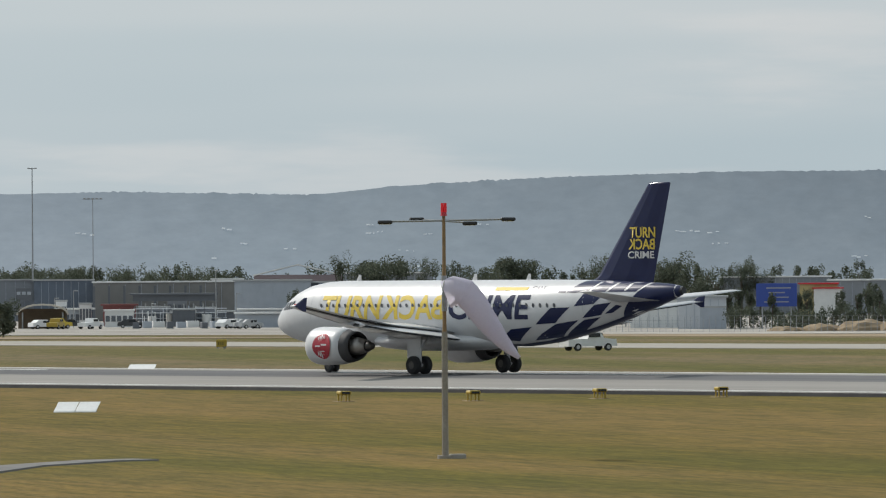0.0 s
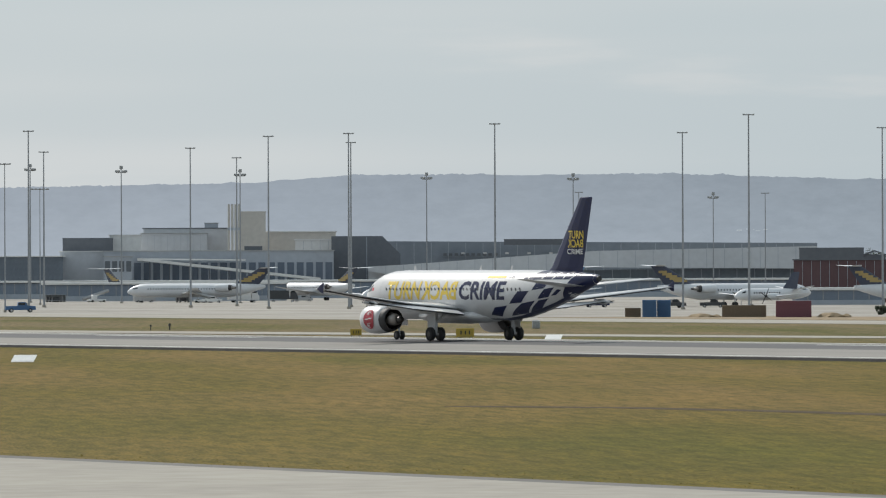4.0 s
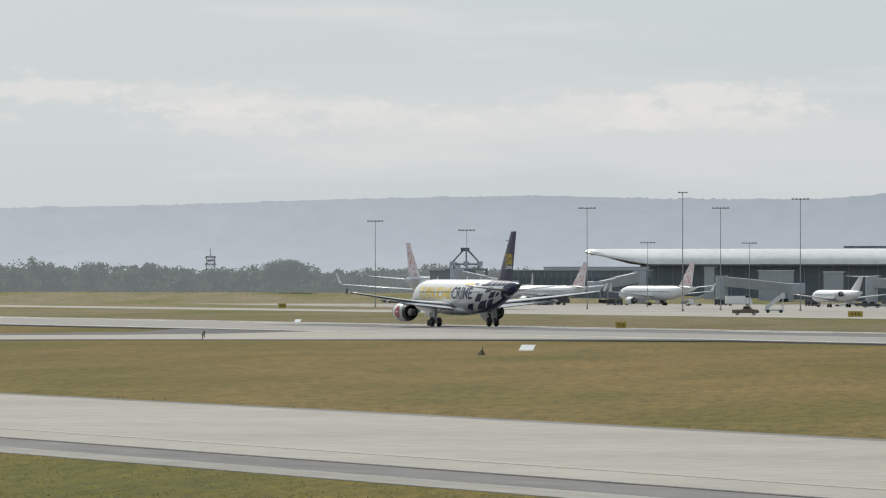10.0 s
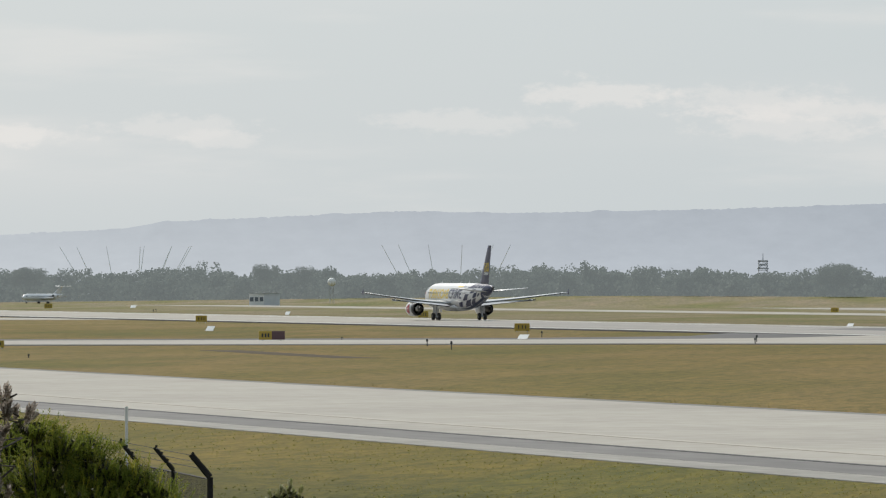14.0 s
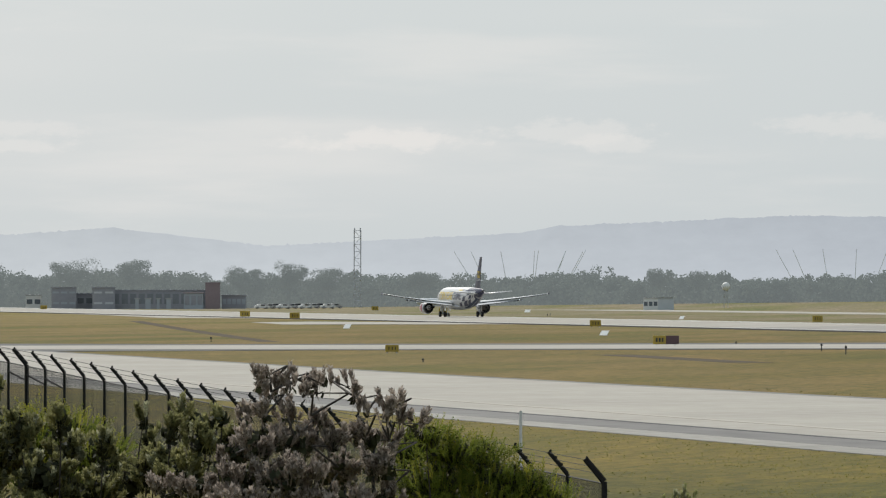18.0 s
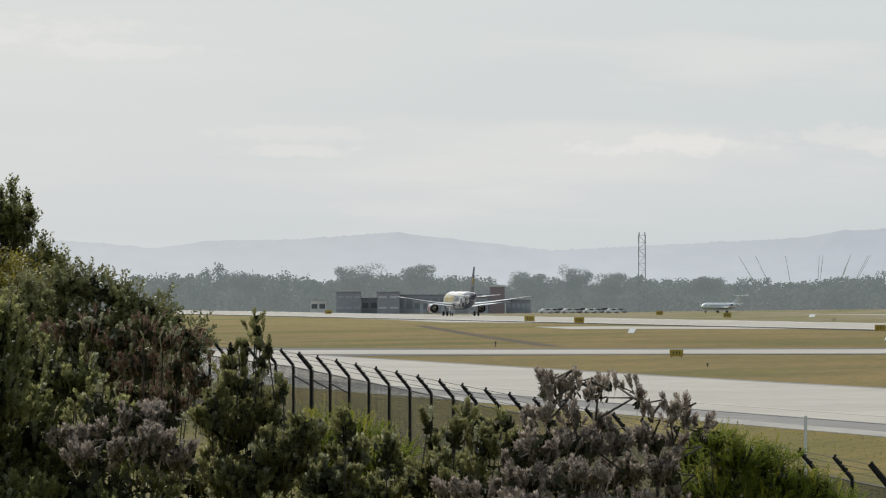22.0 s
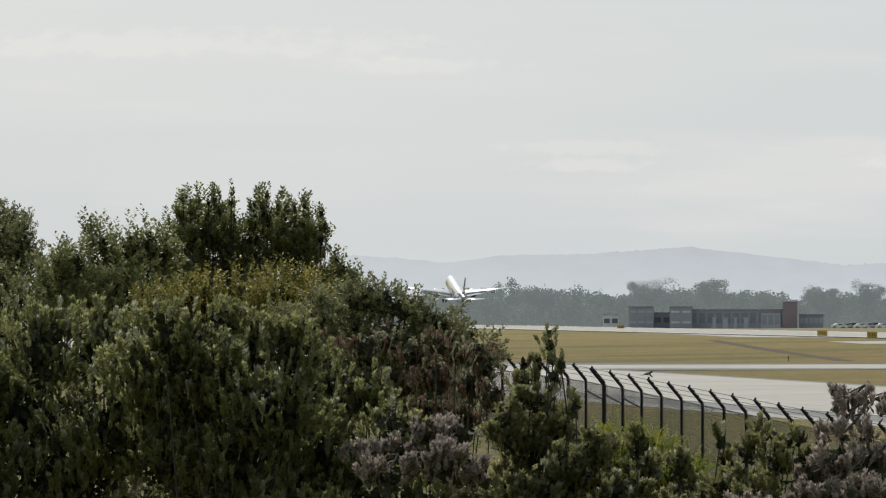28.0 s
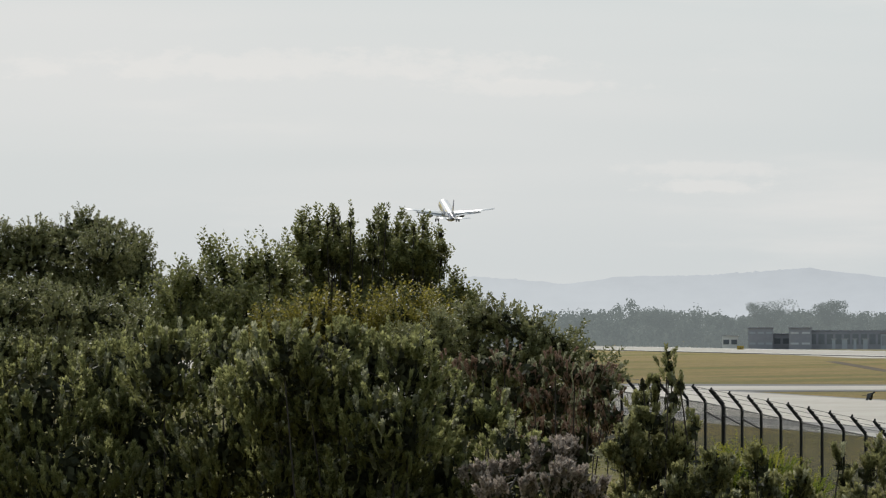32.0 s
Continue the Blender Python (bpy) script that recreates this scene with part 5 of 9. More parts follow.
def build_hangar():
    d = 1020
    g = spot("c", 295, d)
    b, _ = bearing_of("c", 295, 441)
    t = thing("fabric_hangar", "big white fabric hangar with ribbed curved sides", "hangar", Matrix.Translation(g) @ pose(0, 0, 0, 0, 0, -degrees(b)))
    back, across = Vector((-19.2, 40, 0)), Vector((27.8, 13.4, 0))
    prof = [(0.012, -0.1), (0.0, 1.6), (0.008, 3.6), (0.03, 4.9), (0.075, 6.1), (0.5, 12.85), (0.925, 6.1), (0.97, 4.9), (0.992, 3.6), (1.0, 1.6), (0.988, -0.1)]
    bays = 10
    for k in range(bays):
        bm = B()
        f0, f1 = k / bays + 0.001, (k + 1) / bays - 0.001
        rings = []
        for f in (f0, f0 + 0.012, (f0 + f1) / 2, f1 - 0.012, f1):
            puff = 0.06 if f not in (f0, f1) else 0.0
            rings.append([bm.verts.new(back * f + across * u + Vector((0, 0, z)) + Vector((0, 0, puff)) * (1 if 0.02 < u < 0.98 else 0) + across.normalized() * (-puff if u < 0.02 else puff if u > 0.98 else 0)) for u, z in prof])
        for r0, r1 in zip(rings, rings[1:]):
            for i in range(len(prof) - 1):
                bm.faces.new((r0[i], r0[i + 1], r1[i + 1], r1[i]))
        bmesh.ops.recalc_face_normals(bm, faces=bm.faces[:])
        part("fabric_bay", bm, FABRIC, t)
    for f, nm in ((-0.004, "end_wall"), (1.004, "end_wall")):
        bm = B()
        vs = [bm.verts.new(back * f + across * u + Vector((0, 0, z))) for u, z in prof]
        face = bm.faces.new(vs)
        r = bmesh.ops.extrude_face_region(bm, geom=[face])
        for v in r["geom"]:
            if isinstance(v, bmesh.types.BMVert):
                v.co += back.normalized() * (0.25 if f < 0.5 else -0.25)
        part(nm, bm, END_SHADED, t)
    bm = B()
    for k in range(bays + 1):
        f = k / bays
        q = [back * f + across * u + Vector((0, 0, z + 0.1)) for u, z in prof[:6]]
        for a, c in zip(q, q[1:]):
            rod(bm, a, c, 0.06, n=5)
    part("rib", bm, FABRIC, t)
    n = across.cross(Vector((0, 0, 1))).normalized()
    if n.dot(back) > 0:
        n = -n
    rz = degrees(math.atan2(across.y, across.x))
    for u, z, w_, h_, m_, nm in ((0.53, 1.6, 3.8, 3.4, DARKMETAL, "door"), (0.42, 7.3, 1.7, 1.3, GREYPAINT, "vent"), (0.57, 7.3, 1.7, 1.3, GREYPAINT, "vent"), (0.06, 1.0, 0.9, 2.1, DARKMETAL, "side_door"), (0.74, 1.2, 2.4, 2.4, DARKMETAL, "door")):
        p = across * u + n * 0.15
        part(nm, box(B(), p.x, p.y, z, w_, 0.2, h_, rz, 0.03), m_, t)
    for u0, u1 in ((0.33, 0.335), (0.7, 0.705)):
        p = across * u0 + n * 0.14
        part("seam", box(B(), p.x, p.y, 5.0, 0.25, 0.1, 9.6, rz), FABRIC, t)
    # older shed and cables behind its left end
    return t


build_hangar()


# ---- buildings ----
LIGHTWALL = mat("pale_grey_cladding", (0.56, 0.58, 0.61), (0.48, 0.498, 0.525), 0.7, 0.06, fine=10)
MIDWALL = mat("mid_grey_cladding", (0.40, 0.435, 0.485), (0.335, 0.365, 0.41), 0.7, 0.06, fine=10)
DARKWALL = mat("charcoal_cladding", (0.125, 0.136, 0.155), (0.10, 0.11, 0.127), 0.6, 0.08, fine=10)
BLUEWALL = mat("blue_grey_cladding", (0.13, 0.16, 0.21), (0.10, 0.125, 0.165), 0.6, 0.08, fine=10)
MAROON = mat("maroon_cladding", (0.105, 0.055, 0.06), (0.085, 0.045, 0.05), 0.6, 0.1, fine=8)
BEIGE = mat("beige_render", (0.55, 0.525, 0.485), (0.47, 0.45, 0.42), 0.8, 0.1, fine=8)
WHITEWALL = mat("white_cladding", (0.72, 0.72, 0.71), (0.62, 0.62, 0.61), 0.6, 0.1, fine=8)
BRICK = mat("red_brick", (0.27, 0.215, 0.225), (0.225, 0.18, 0.19), 0.9, 0.3, 0.1, fine=9)
METALROOF = mat("pale_metal_roof", (0.732, 0.732, 0.720), (0.610, 0.610, 0.604), 0.35, 0.05, metal=0.3, fine=8)
GREYROOF = mat("grey_metal_roof", (0.40, 0.41, 0.41), (0.33, 0.335, 0.34), 0.45, 0.05, metal=0.2, fine=8)
# window glass with distance haze put into its colour
FARGLASS = mat("dusty_window_glass", (0.085, 0.098, 0.115), (0.12, 0.135, 0.155), 0.3, 0.4)
TERMGLASS = mat("dark_curtain_wall", (0.115, 0.14, 0.175), (0.155, 0.185, 0.22), 0.3, 0.1)


def block(sector, x0, x1, top, d, depth, wall, label, name="building", roof=GREYROOF, win=0, low=None, turn=0.0, winrow=1, winmat=FARGLASS, over=0.3, pitch=0.0, winh=0.35, group="", base=None, panels=0):
    """A building that faces the field: walls, roof, cladding joints and window openings with frames."""
    xm = (x0 + x1) / 2
    g = spot(sector, xm, d)
    if base is not None:
        g.z = at(sector, xm, base, d).z
    h = at(sector, xm, top, d).z - g.z
    w = size(d, x1 - x0)
    b, _ = bearing_of(sector, xm, 441)
    t = thing(name, label, "building", Matrix.Translation(g) @ pose(0, 0, 0, 0, 0, -degrees(b) + turn), group)
    part("wall", box(B(), 0, depth / 2, h / 2 - 0.3, w, depth, h + 0.6 - 0.02), wall, t)
    bm = B()
    if pitch:
        rs = [(-w / 2 - over, h), (0, h + pitch), (w / 2 + over, h)]
        loft(bm, [[(x, y, z) for x, z in rs] + [(x, y, z - 0.3) for x, z in rs[::-1]] for y in (-over, depth + over)])
    else:
        box(bm, 0, depth / 2, h + 0.12, w + 2 * over, depth + 2 * over, 0.28)
    part("roof", bm, roof, t)
    if panels:
        bm0 = None
        for k in range(1, panels):
            x = -w / 2 + w * k / panels
            if bm0 is None:
                bm0 = part("cladding_joint", box(B(), 0, -0.03, h / 2, 0.07, 0.06, h - 0.4), MIDWALL, t)
                bm0.location.x = x
            else:
                again(bm0, Matrix.Translation((x, 0, 0)), t)
    if win:
        p0 = None
        ww, hh = w / win * 0.72, h / winrow * winh
        for r in range(winrow):
            for k in range(win):
                x, z = -w / 2 + w * (k + 0.5) / win, h * (r + 0.55) / winrow
                if p0 is None:
                    p0 = part("window", box(B(), 0, -0.04, 0, ww, 0.1, hh), winmat, t)
                    p0.location = (x, 0, z)
                else:
                    again(p0, Matrix.Translation((x, 0, z)), t)
    return t


# eastern sheds and depots
YARDGREY = mat("dull_grey_cladding", (0.235, 0.25, 0.275), (0.195, 0.208, 0.23), 0.7, 0.06, fine=10)
REDSHEET = mat("red_brown_sheeting", (0.23, 0.075, 0.07), (0.17, 0.06, 0.058), 0.7, 0.4)
block("a", 1200, 1285, 527, 1080, 14, LIGHTWALL, "low grey metal shed at the apron's edge", "shed", win=0, panels=6)
block("a", 1238, 1284, 545, 1075, 1, MIDWALL, "grey roller-door wall of a low shed", "roller_shed", over=0.05)
block("a", 1275, 1470, 491, 1500, 40, YARDGREY, "long low grey warehouse with a white roof edge", "warehouse", WHITEWALL, panels=16)
block("a", 1466, 1720, 496, 1480, 40, YARDGREY, "long grey warehouse with a sloping roof", "warehouse", METALROOF, panels=12)
block("a", 1440, 1490, 511, 1400, 16, WHITEWALL, "white depot building with a coloured fascia", "depot", RED)
block("a", 1415, 1482, 503, 1404, 10, mat("yellow_fascia_sheet", (0.4, 0.33, 0.15), (0.35, 0.29, 0.13), 0.6, 0.2), "yellow-fronted depot behind the trees", "depot", RED)
block("a", 1160, 1215, 500, 1550, 20, YARDGREY, "pale low building among trees", "building", METALROOF)
block("b", 1500, 1600, 523, 1120, 16, WHITEWALL, "white shed by the fence", "shed", METALROOF, panels=6)
block("a", 610, 765, 484, 1500, 30, YARDGREY, "pale warehouse behind the runway", "warehouse", METALROOF, panels=10)
block("c", 1195, 1330, 483, 1320, 30, MIDWALL, "grey warehouse with dark front", "warehouse", GREYROOF, panels=10)
block("c", 1330, 1450, 486, 1325, 30, DARKWALL, "dark grey warehouse with a blue sign", "warehouse", GREYROOF, panels=8)
block("c", 1345, 1391, 486, 1318, 0.6, BLUEWALL, "plain blue sign panel on a warehouse", "sign_panel", GREYROOF, base=504, over=0.02)
block("c", 1230, 1385, 472, 1700, 40, BRICK, "red brick building with pale sloping roofs", "building", METALROOF, pitch=2.5)
block("c", 1140, 1210, 485, 1500, 24, YARDGREY, "pale building with a flat roof", "building", METALROOF, win=5)
block("a", -140, 60, 497, 1450, 30, YARDGREY, "pale grey freight shed", "freight_shed", GREYROOF, panels=12)
block("a", 60, 165, 497, 1440, 30, BLUEWALL, "blue-grey freight shed with a pale roof", "freight_shed", GREYROOF, panels=8)
block("a", 165, 420, 500, 1430, 34, mat("taupe_cladding", (0.215, 0.21, 0.203), (0.18, 0.176, 0.17), 0.7, 0.06, fine=10), "long pale freight shed with tall cladding panels", "freight_shed", METALROOF, panels=9)
block("a", 375, 430, 495, 1500, 30, WHITEWALL, "freight shed with a white roof", "freight_shed", METALROOF)
block("a", 28, 56, 513, 1438, 0.5, DARKWALL, "dark sign panel on the freight shed", "sign_panel", DARKWALL, base=527, over=0.02, win=3, winmat=MIDWALL, winh=0.4)
block("a", 415, 520, 505, 1440, 30, DARKWALL, "dark grey freight shed with panels", "freight_shed", GREYROOF, panels=6)
block("a", 182, 240, 541, 1250, 5, REDSHEET, "low red-brown sheeted building", "portable_building", REDSHEET, over=0.4)
block("a", 185, 236, 551, 1215, 6, WHITEWALL, "white portable office beside the freight sheds", "portable_building", WHITEWALL, win=5, over=0.2)
block("a", 105, 160, 548, 1260, 5, MIDWALL, "flat canopy building with dark front", "canopy_building", METALROOF, win=6, over=0.8)
block("a", 425, 505, 549, 1220, 6, MIDWALL, "low carport with a white roof", "carport", WHITEWALL, over=0.6)
block("c", 1200, 1300, 541, 1180, 6, MIDWALL, "low carport with a white roof", "carport", WHITEWALL, over=0.6)
for x0, x1, top, d, m_, lab in ((246, 300, 545, 1226, YARDGREY, "grey plant container with louvres"), (305, 345, 549, 1222, DARKWALL, "dark plant container in the yard"), (348, 382, 546, 1226, YARDGREY, "grey plant container beside the masts"), (98, 118, 534, 1262, WHITEWALL, "white tank housing on the canopy"), (140, 162, 539, 1255, WHITEWALL, "white roof box beside the sheds"), (296, 330, 530, 1310, YARDGREY, "grey silo housing under the canopy"), (425, 450, 523, 1400, MIDWALL, "grey cabin beside the dark shed"), (462, 490, 526, 1395, DARKWALL, "dark doorway annex of the shed")):
    block("a", x0, x1, top, d, 4, m_, lab, "yard_unit", GREYROOF, win=4, winh=0.5, winmat=DARKWALL, over=0.15, group="yard units")
for k in range(9):
    _p = spot("a", 166 + k * 27, 1428)
    _s = thing("shed_pilaster", "dark upright steel column on the shed front", "column", Matrix.Translation(_p) @ pose(0, 0, 0, 0, 0, -41), "shed columns")
    part("column", box(B(), 0, 0, 3.4, 0.45, 0.5, 7.2), DARKWALL, _s)
for x, top, d in ((130, 515, 1200), (382, 480, 1210), (268, 538, 1205), (418, 520, 1210), (96, 528, 1205)):
    _p = spot("a", x, d)
    _h = at("a", x, top, d).z - _p.z
    _s = thing("yard_lamp", "slim grey lamp post in the plant yard", "lamp post", Matrix.Translation(_p), "yard lamps")
    part("pole", rod(B(), (0, 0, 0), (0, 0, _h), 0.09, 0.06, 8), GALV, _s)
    part("lamp", box(B(), 0.3, -0.2, _h, 0.8, 0.3, 0.14, 0, 0.03), GALV, _s)
# pipes, tanks and racks of the plant yard
_g = spot("a", 318, 1225)
_b, _ = bearing_of("a", 318, 441)
_t = thing("pipe_rack", "grey steel pipe rack with tanks and upright pipes", "pipe rack", Matrix.Translation(_g) @ pose(0, 0, 0, 0, 0, -degrees(_b)))
_rng = random.Random(17)
for k in range(26):
    x = -7.6 + 15.2 * k / 25 + _rng.uniform(-0.2, 0.2)
    part("upright_pipe", rod(B(), (x, _rng.uniform(-1.2, 0.4), 0), (x, 0, _rng.uniform(1.6, 3.6)), _rng.uniform(0.05, 0.11), n=6), _rng.choice((MIDWALL, WHITEWALL, DARKWALL, LIGHTWALL)), _t)
for z in (1.5, 2.4, 3.1):
    part("rail", rod(B(), (-7.8, 0, z), (7.8, 0, z), 0.07, n=6), LIGHTWALL, _t)
for x, r, h, m_ in ((-4.6, 0.7, 1.9, WHITEWALL), (-1.8, 0.55, 2.3, BEIGE), (0.9, 0.8, 1.6, MIDWALL), (4.4, 0.7, 2.1, WHITEWALL), (6.3, 0.5, 1.5, BEIGE)):
    part("tank", rod(B(), (x, -1.4, 0), (x, -1.4, h), r, n=14), m_, _t)
for k in range(9):
    x = 240 + k * 20
    _p = spot("a", x, 1150 + (k % 3) * 25)
    _s = thing("equipment_crate", "dark equipment crate by the plant yard", "crate", Matrix.Translation(_p) @ pose(0, 0, 0, 0, 0, -degrees(_b)), "equipment crates")
    part("box", box(B(), 0, 0, 0.55, 1.0 + 0.5 * (k % 3), 1.0, 1.0 + 0.2 * (k % 2), 4 * k, 0.05), (DARKWALL, MIDWALL, WHITEWALL)[k % 3], _s)
    part("pallet", box(B(), 0, 0, 0.06, 1.5, 1.2, 0.12, 4 * k), BEIGE, _s)
block("a", 235, 380, 522, 1290, 12, DARKWALL, "open steel canopy with dark roof", "canopy", DARKWALL, base=527, over=0.5)
for k in range(9):
    p = spot("a", 240 + k * 17, 1288)
    part_ = thing("canopy_post", "slim steel post of the open canopy", "post", Matrix.Translation(p), "canopy posts")
    part("post", rod(B(), (0, 0, 0), (0, 0, 3.9), 0.12, n=6), GALV, part_)
block("a", 250, 415, 553, 1240, 8, DARKWALL, "cluttered plant yard with pipes and screens", "plant_yard", GREYROOF, win=16, winmat=DARKWALL, winh=0.6)
# middle sheds
block("d", 208, 322, 446, 1750, 30, DARKWALL, "dark grey box-shaped roof plant room", "plant_room", DARKWALL, over=0.05)
block("d", 198, 420, 466, 1650, 40, MAROON, "maroon clad freight building", "freight_building", DARKWALL, panels=14)
block("d", 322, 360, 456, 1700, 20, DARKWALL, "dark low building with sloping roof", "building", DARKWALL, pitch=1)
block("c", -160, 60, 500, 1300, 20, MIDWALL, "grey open shed with steel braces", "shed", GREYROOF, panels=8)
block("c", 640, 700, 460, 1350, 14, LIGHTWALL, "pale office building with a flat roof", "building", METALROOF, win=4, winrow=2)
block("p", 1406, 1524, 427, 2120, 4, DARKWALL, "long black louvre on the terminal roof", "roof_louvre", DARKWALL, base=432, over=0.05)
# central complex
block("f", 357, 446, 423, 2090, 20, DARKWALL, "charcoal plant screen on the terminal roof", "plant_screen", DARKWALL, base=443, over=0.05)
block("f", 352, 432, 446, 2070, 24, LIGHTWALL, "pale rendered terminal block with rounded parapet", "terminal_block", WHITEWALL, over=0.4)
block("f", 440, 496, 417, 2100, 20, WHITEWALL, "white upper terminal block", "terminal_block", METALROOF, win=6, winh=0.12)
block("f", 496, 612, 414, 2130, 30, LIGHTWALL, "pale grey upper terminal block", "terminal_block", GREYROOF, panels=10)
block("f", 500, 650, 405, 2150, 30, LIGHTWALL, "pale set-back upper terminal floor", "terminal_block", DARKWALL, win=10, winh=0.2)
block("f", 608, 632, 396, 2180, 10, MIDWALL, "small grey lift overrun", "plant_room", GREYROOF, over=0.1)
block("f", 672, 716, 376, 2130, 14, BEIGE, "beige lift tower with a window slot", "lift_tower", BEIGE, over=0.1, win=1, winh=0.1)
for k in range(4):
    p = spot("f", 651 + k * 6, 2120)
    h = at("f", 651, 362, 2120).z - p.z
    s_ = thing("flue", "tall beige boiler flue", "flue", Matrix.Translation(p), "boiler flues")
    part("stack", rod(B(), (0, 0, 0), (0, 0, h), 0.36, n=10), BEIGE, s_)
    part("band", rod(B(), (0, 0, h * 0.72), (0, 0, h * 0.75), 0.42, n=10), MIDWALL, s_)
block("f", 714, 840, 411, 2150, 24, BEIGE, "beige terminal block with white panels", "terminal_block", METALROOF, win=9, winh=0.2)
block("f", 768, 842, 425, 2110, 20, WHITEWALL, "white terminal block with upright panels", "terminal_block", METALROOF, panels=5)
block("f", 430, 836, 445, 2050, 30, MIDWALL, "broad grey terminal frontage with dark openings", "terminal_frontage", GREYROOF, panels=22, win=24, winh=0.42, winmat=BLUEWALL)
block("f", 430, 480, 455, 2040, 6, MIDWALL, "glazed stair block of the terminal", "stair_block", GREYROOF, win=4, winrow=2, winh=0.5)
block("f", 150, 357, 455, 2050, 26, TERMGLASS, "dark glazed departure hall with white roof edge", "departure_hall", WHITEWALL, win=24, winmat=TERMGLASS, winh=0.6, over=0.8)
block("f", 208, 236, 448, 2090, 4, DARKWALL, "dark roof plant on the departure hall", "plant_room", DARKWALL, base=452, over=0.05)


STEELGREY = mat("hazy_steel_cladding", (0.22, 0.235, 0.255), (0.18, 0.19, 0.205), 0.6, 0.1, fine=8)
SLATE = mat("slate_blue_metal_roof", (0.235, 0.265, 0.305), (0.19, 0.215, 0.25), 0.6, 0.05, fine=10)


def slab(sector, pts, d, depth, material, name, label, group=""):
    """A building whose front has the given outline, carried back by its depth."""
    xm = sum(p[0] for p in pts) / len(pts)
    g = spot(sector, xm, d)
    b, _ = bearing_of(sector, xm, 441)
    t = thing(name, label, "building", Matrix.Translation(g) @ pose(0, 0, 0, 0, 0, -degrees(b)), group)
    front = [(size(d, x - xm), max(at(sector, xm, y, d).z - g.z, -0.4)) for x, y in pts]
    part("wall", loft(B(), [[(x, y, z) for x, z in front] for y in (0, depth)]), material, t)
    top = max(z for _, z in front)
    wide = max(x for x, _ in front) - min(x for x, _ in front)
    if wide > 8:
        lo = min(x for x, _ in front)
        for k in range(1, int(wide / 5)):
            x = lo + 5 * k
            hit = [(z0 + (z1 - z0) * (x - x0) / (x1 - x0)) for (x0, z0), (x1, z1) in zip(front, front[1:] + front[:1]) if (x0 - x) * (x1 - x) < 0]
            if len(hit) < 2:
                continue
            z0, z1 = min(hit), max(hit)
            part("cladding_joint", box(B(), x, -0.03, (z0 + z1) / 2, 0.16, 0.06, (z1 - z0) * 0.96), MIDWALL, t)
    return t


def walkway(sector, x0, x1, top, d, label="long raised glazed walkway with a thin white roof", name="glazed_walkway"):
    """Glazed corridor: white roof edge, glass panes between posts, solid plinth."""
    xm = (x0 + x1) / 2
    g = spot(sector, xm, d)
    b, _ = bearing_of(sector, xm, 441)
    h = at(sector, xm, top, d).z - g.z
    w = size(d, x1 - x0)
    t = thing(name, label, "walkway", Matrix.Translation(g) @ pose(0, 0, 0, 0, 0, -degrees(b)))
    part("roof", box(B(), 0, 2, h, w + 1, 5.4, 0.62, 0, 0.1), WHITEWALL, t)
    part("plinth", box(B(), 0, 2, h * 0.14, w, 4.4, h * 0.28 + 0.4), MIDWALL, t)
    part("back_wall", box(B(), 0, 4.0, h * 0.6, w, 0.2, h * 0.7), BLUEWALL, t)
    n = max(4, int(w / 3))
    pane = post = None
    for k in range(n + 1):
        x = -w / 2 + w * k / n
        if post is None:
            post = part("post", box(B(), 0, 0, h * 0.5, 0.18, 0.2, h - 0.1), GALV, t)
            post.location.x = x
        else:
            again(post, Matrix.Translation((x, 0, 0)), t)
        if k < n:
            if pane is None:
                pane = part("pane", box(B(), 0, 0.05, h * 0.6, w / n - 0.2, 0.06, h * 0.62), mat("blue_grey_glass", (0.135, 0.175, 0.23), (0.18, 0.22, 0.28), 0.3, 0.3), t)
                pane.location.x = x + w / n / 2
            else:
                again(pane, Matrix.Translation((x + w / n / 2, 0, 0)), t)
    return t


walkway("p", -190, 1980, 499.5, 1990)
walkway("g", 1046, 1476, 505, 1850, "low white-roofed covered walkway across the apron")
walkway("d", 196, 358, 517, 1560, "low white-roofed service walkway beside the maroon building")
for pts_, d_, dep_, m_, nm_, lb_ in (
        (((1100, 540), (1100, 420), (1190, 420), (1222, 452), (1222, 540)), 2080, 30, DARKWALL, "slate_hall", "dark slate-clad hall with a hipped roof end"),
        (((1186, 540), (1186, 428), (1960, 434), (1960, 540)), 2130, 40, SLATE, "terminal_wing", "long terminal wing under a slate-blue metal roof"),
        (((1165, 481), (1165, 473), (1230, 470), (1400, 458), (1568, 447), (1960, 440), (1960, 480), (1560, 476), (1380, 486), (1200, 487)), 2060, 9, LIGHTWALL, "concourse_canopy", "pale sweeping fascia over the terminal concourse"),
        (((1252, 540), (1252, 484), (1960, 476), (1960, 540)), 2066, 6, TERMGLASS, "concourse_building", "dark glazed concourse front under the fascia"),
        (((1165, 540), (1165, 480), (1252, 480), (1252, 540)), 2064, 6, LIGHTWALL, "concourse_lobby", "pale lobby with upright piers beside the concourse"),
        (((-60, 540), (-60, 467), (90, 465), (93, 468), (93, 540)), 2060, 10, LIGHTWALL, "gate_lounge", "pale box-shaped gate lounge before the terminal"),
        (((222, 540), (222, 481), (246, 479), (250, 484), (330, 487), (345, 495), (345, 540)), 2050, 8, MIDWALL, "gate_lounge", "low grey gate lounge with a sloping roof")):
    slab("p", pts_, d_, dep_, m_, nm_, lb_)
for k in range(16):
    vx = 1330 + k * 39
    slab("p", ((vx, 452), (vx, 449), (vx + 6, 449), (vx + 6, 452)), 2128, 1.2, WHITEWALL, "roof_light", "small white skylight on the slate-blue roof", "roof skylights")
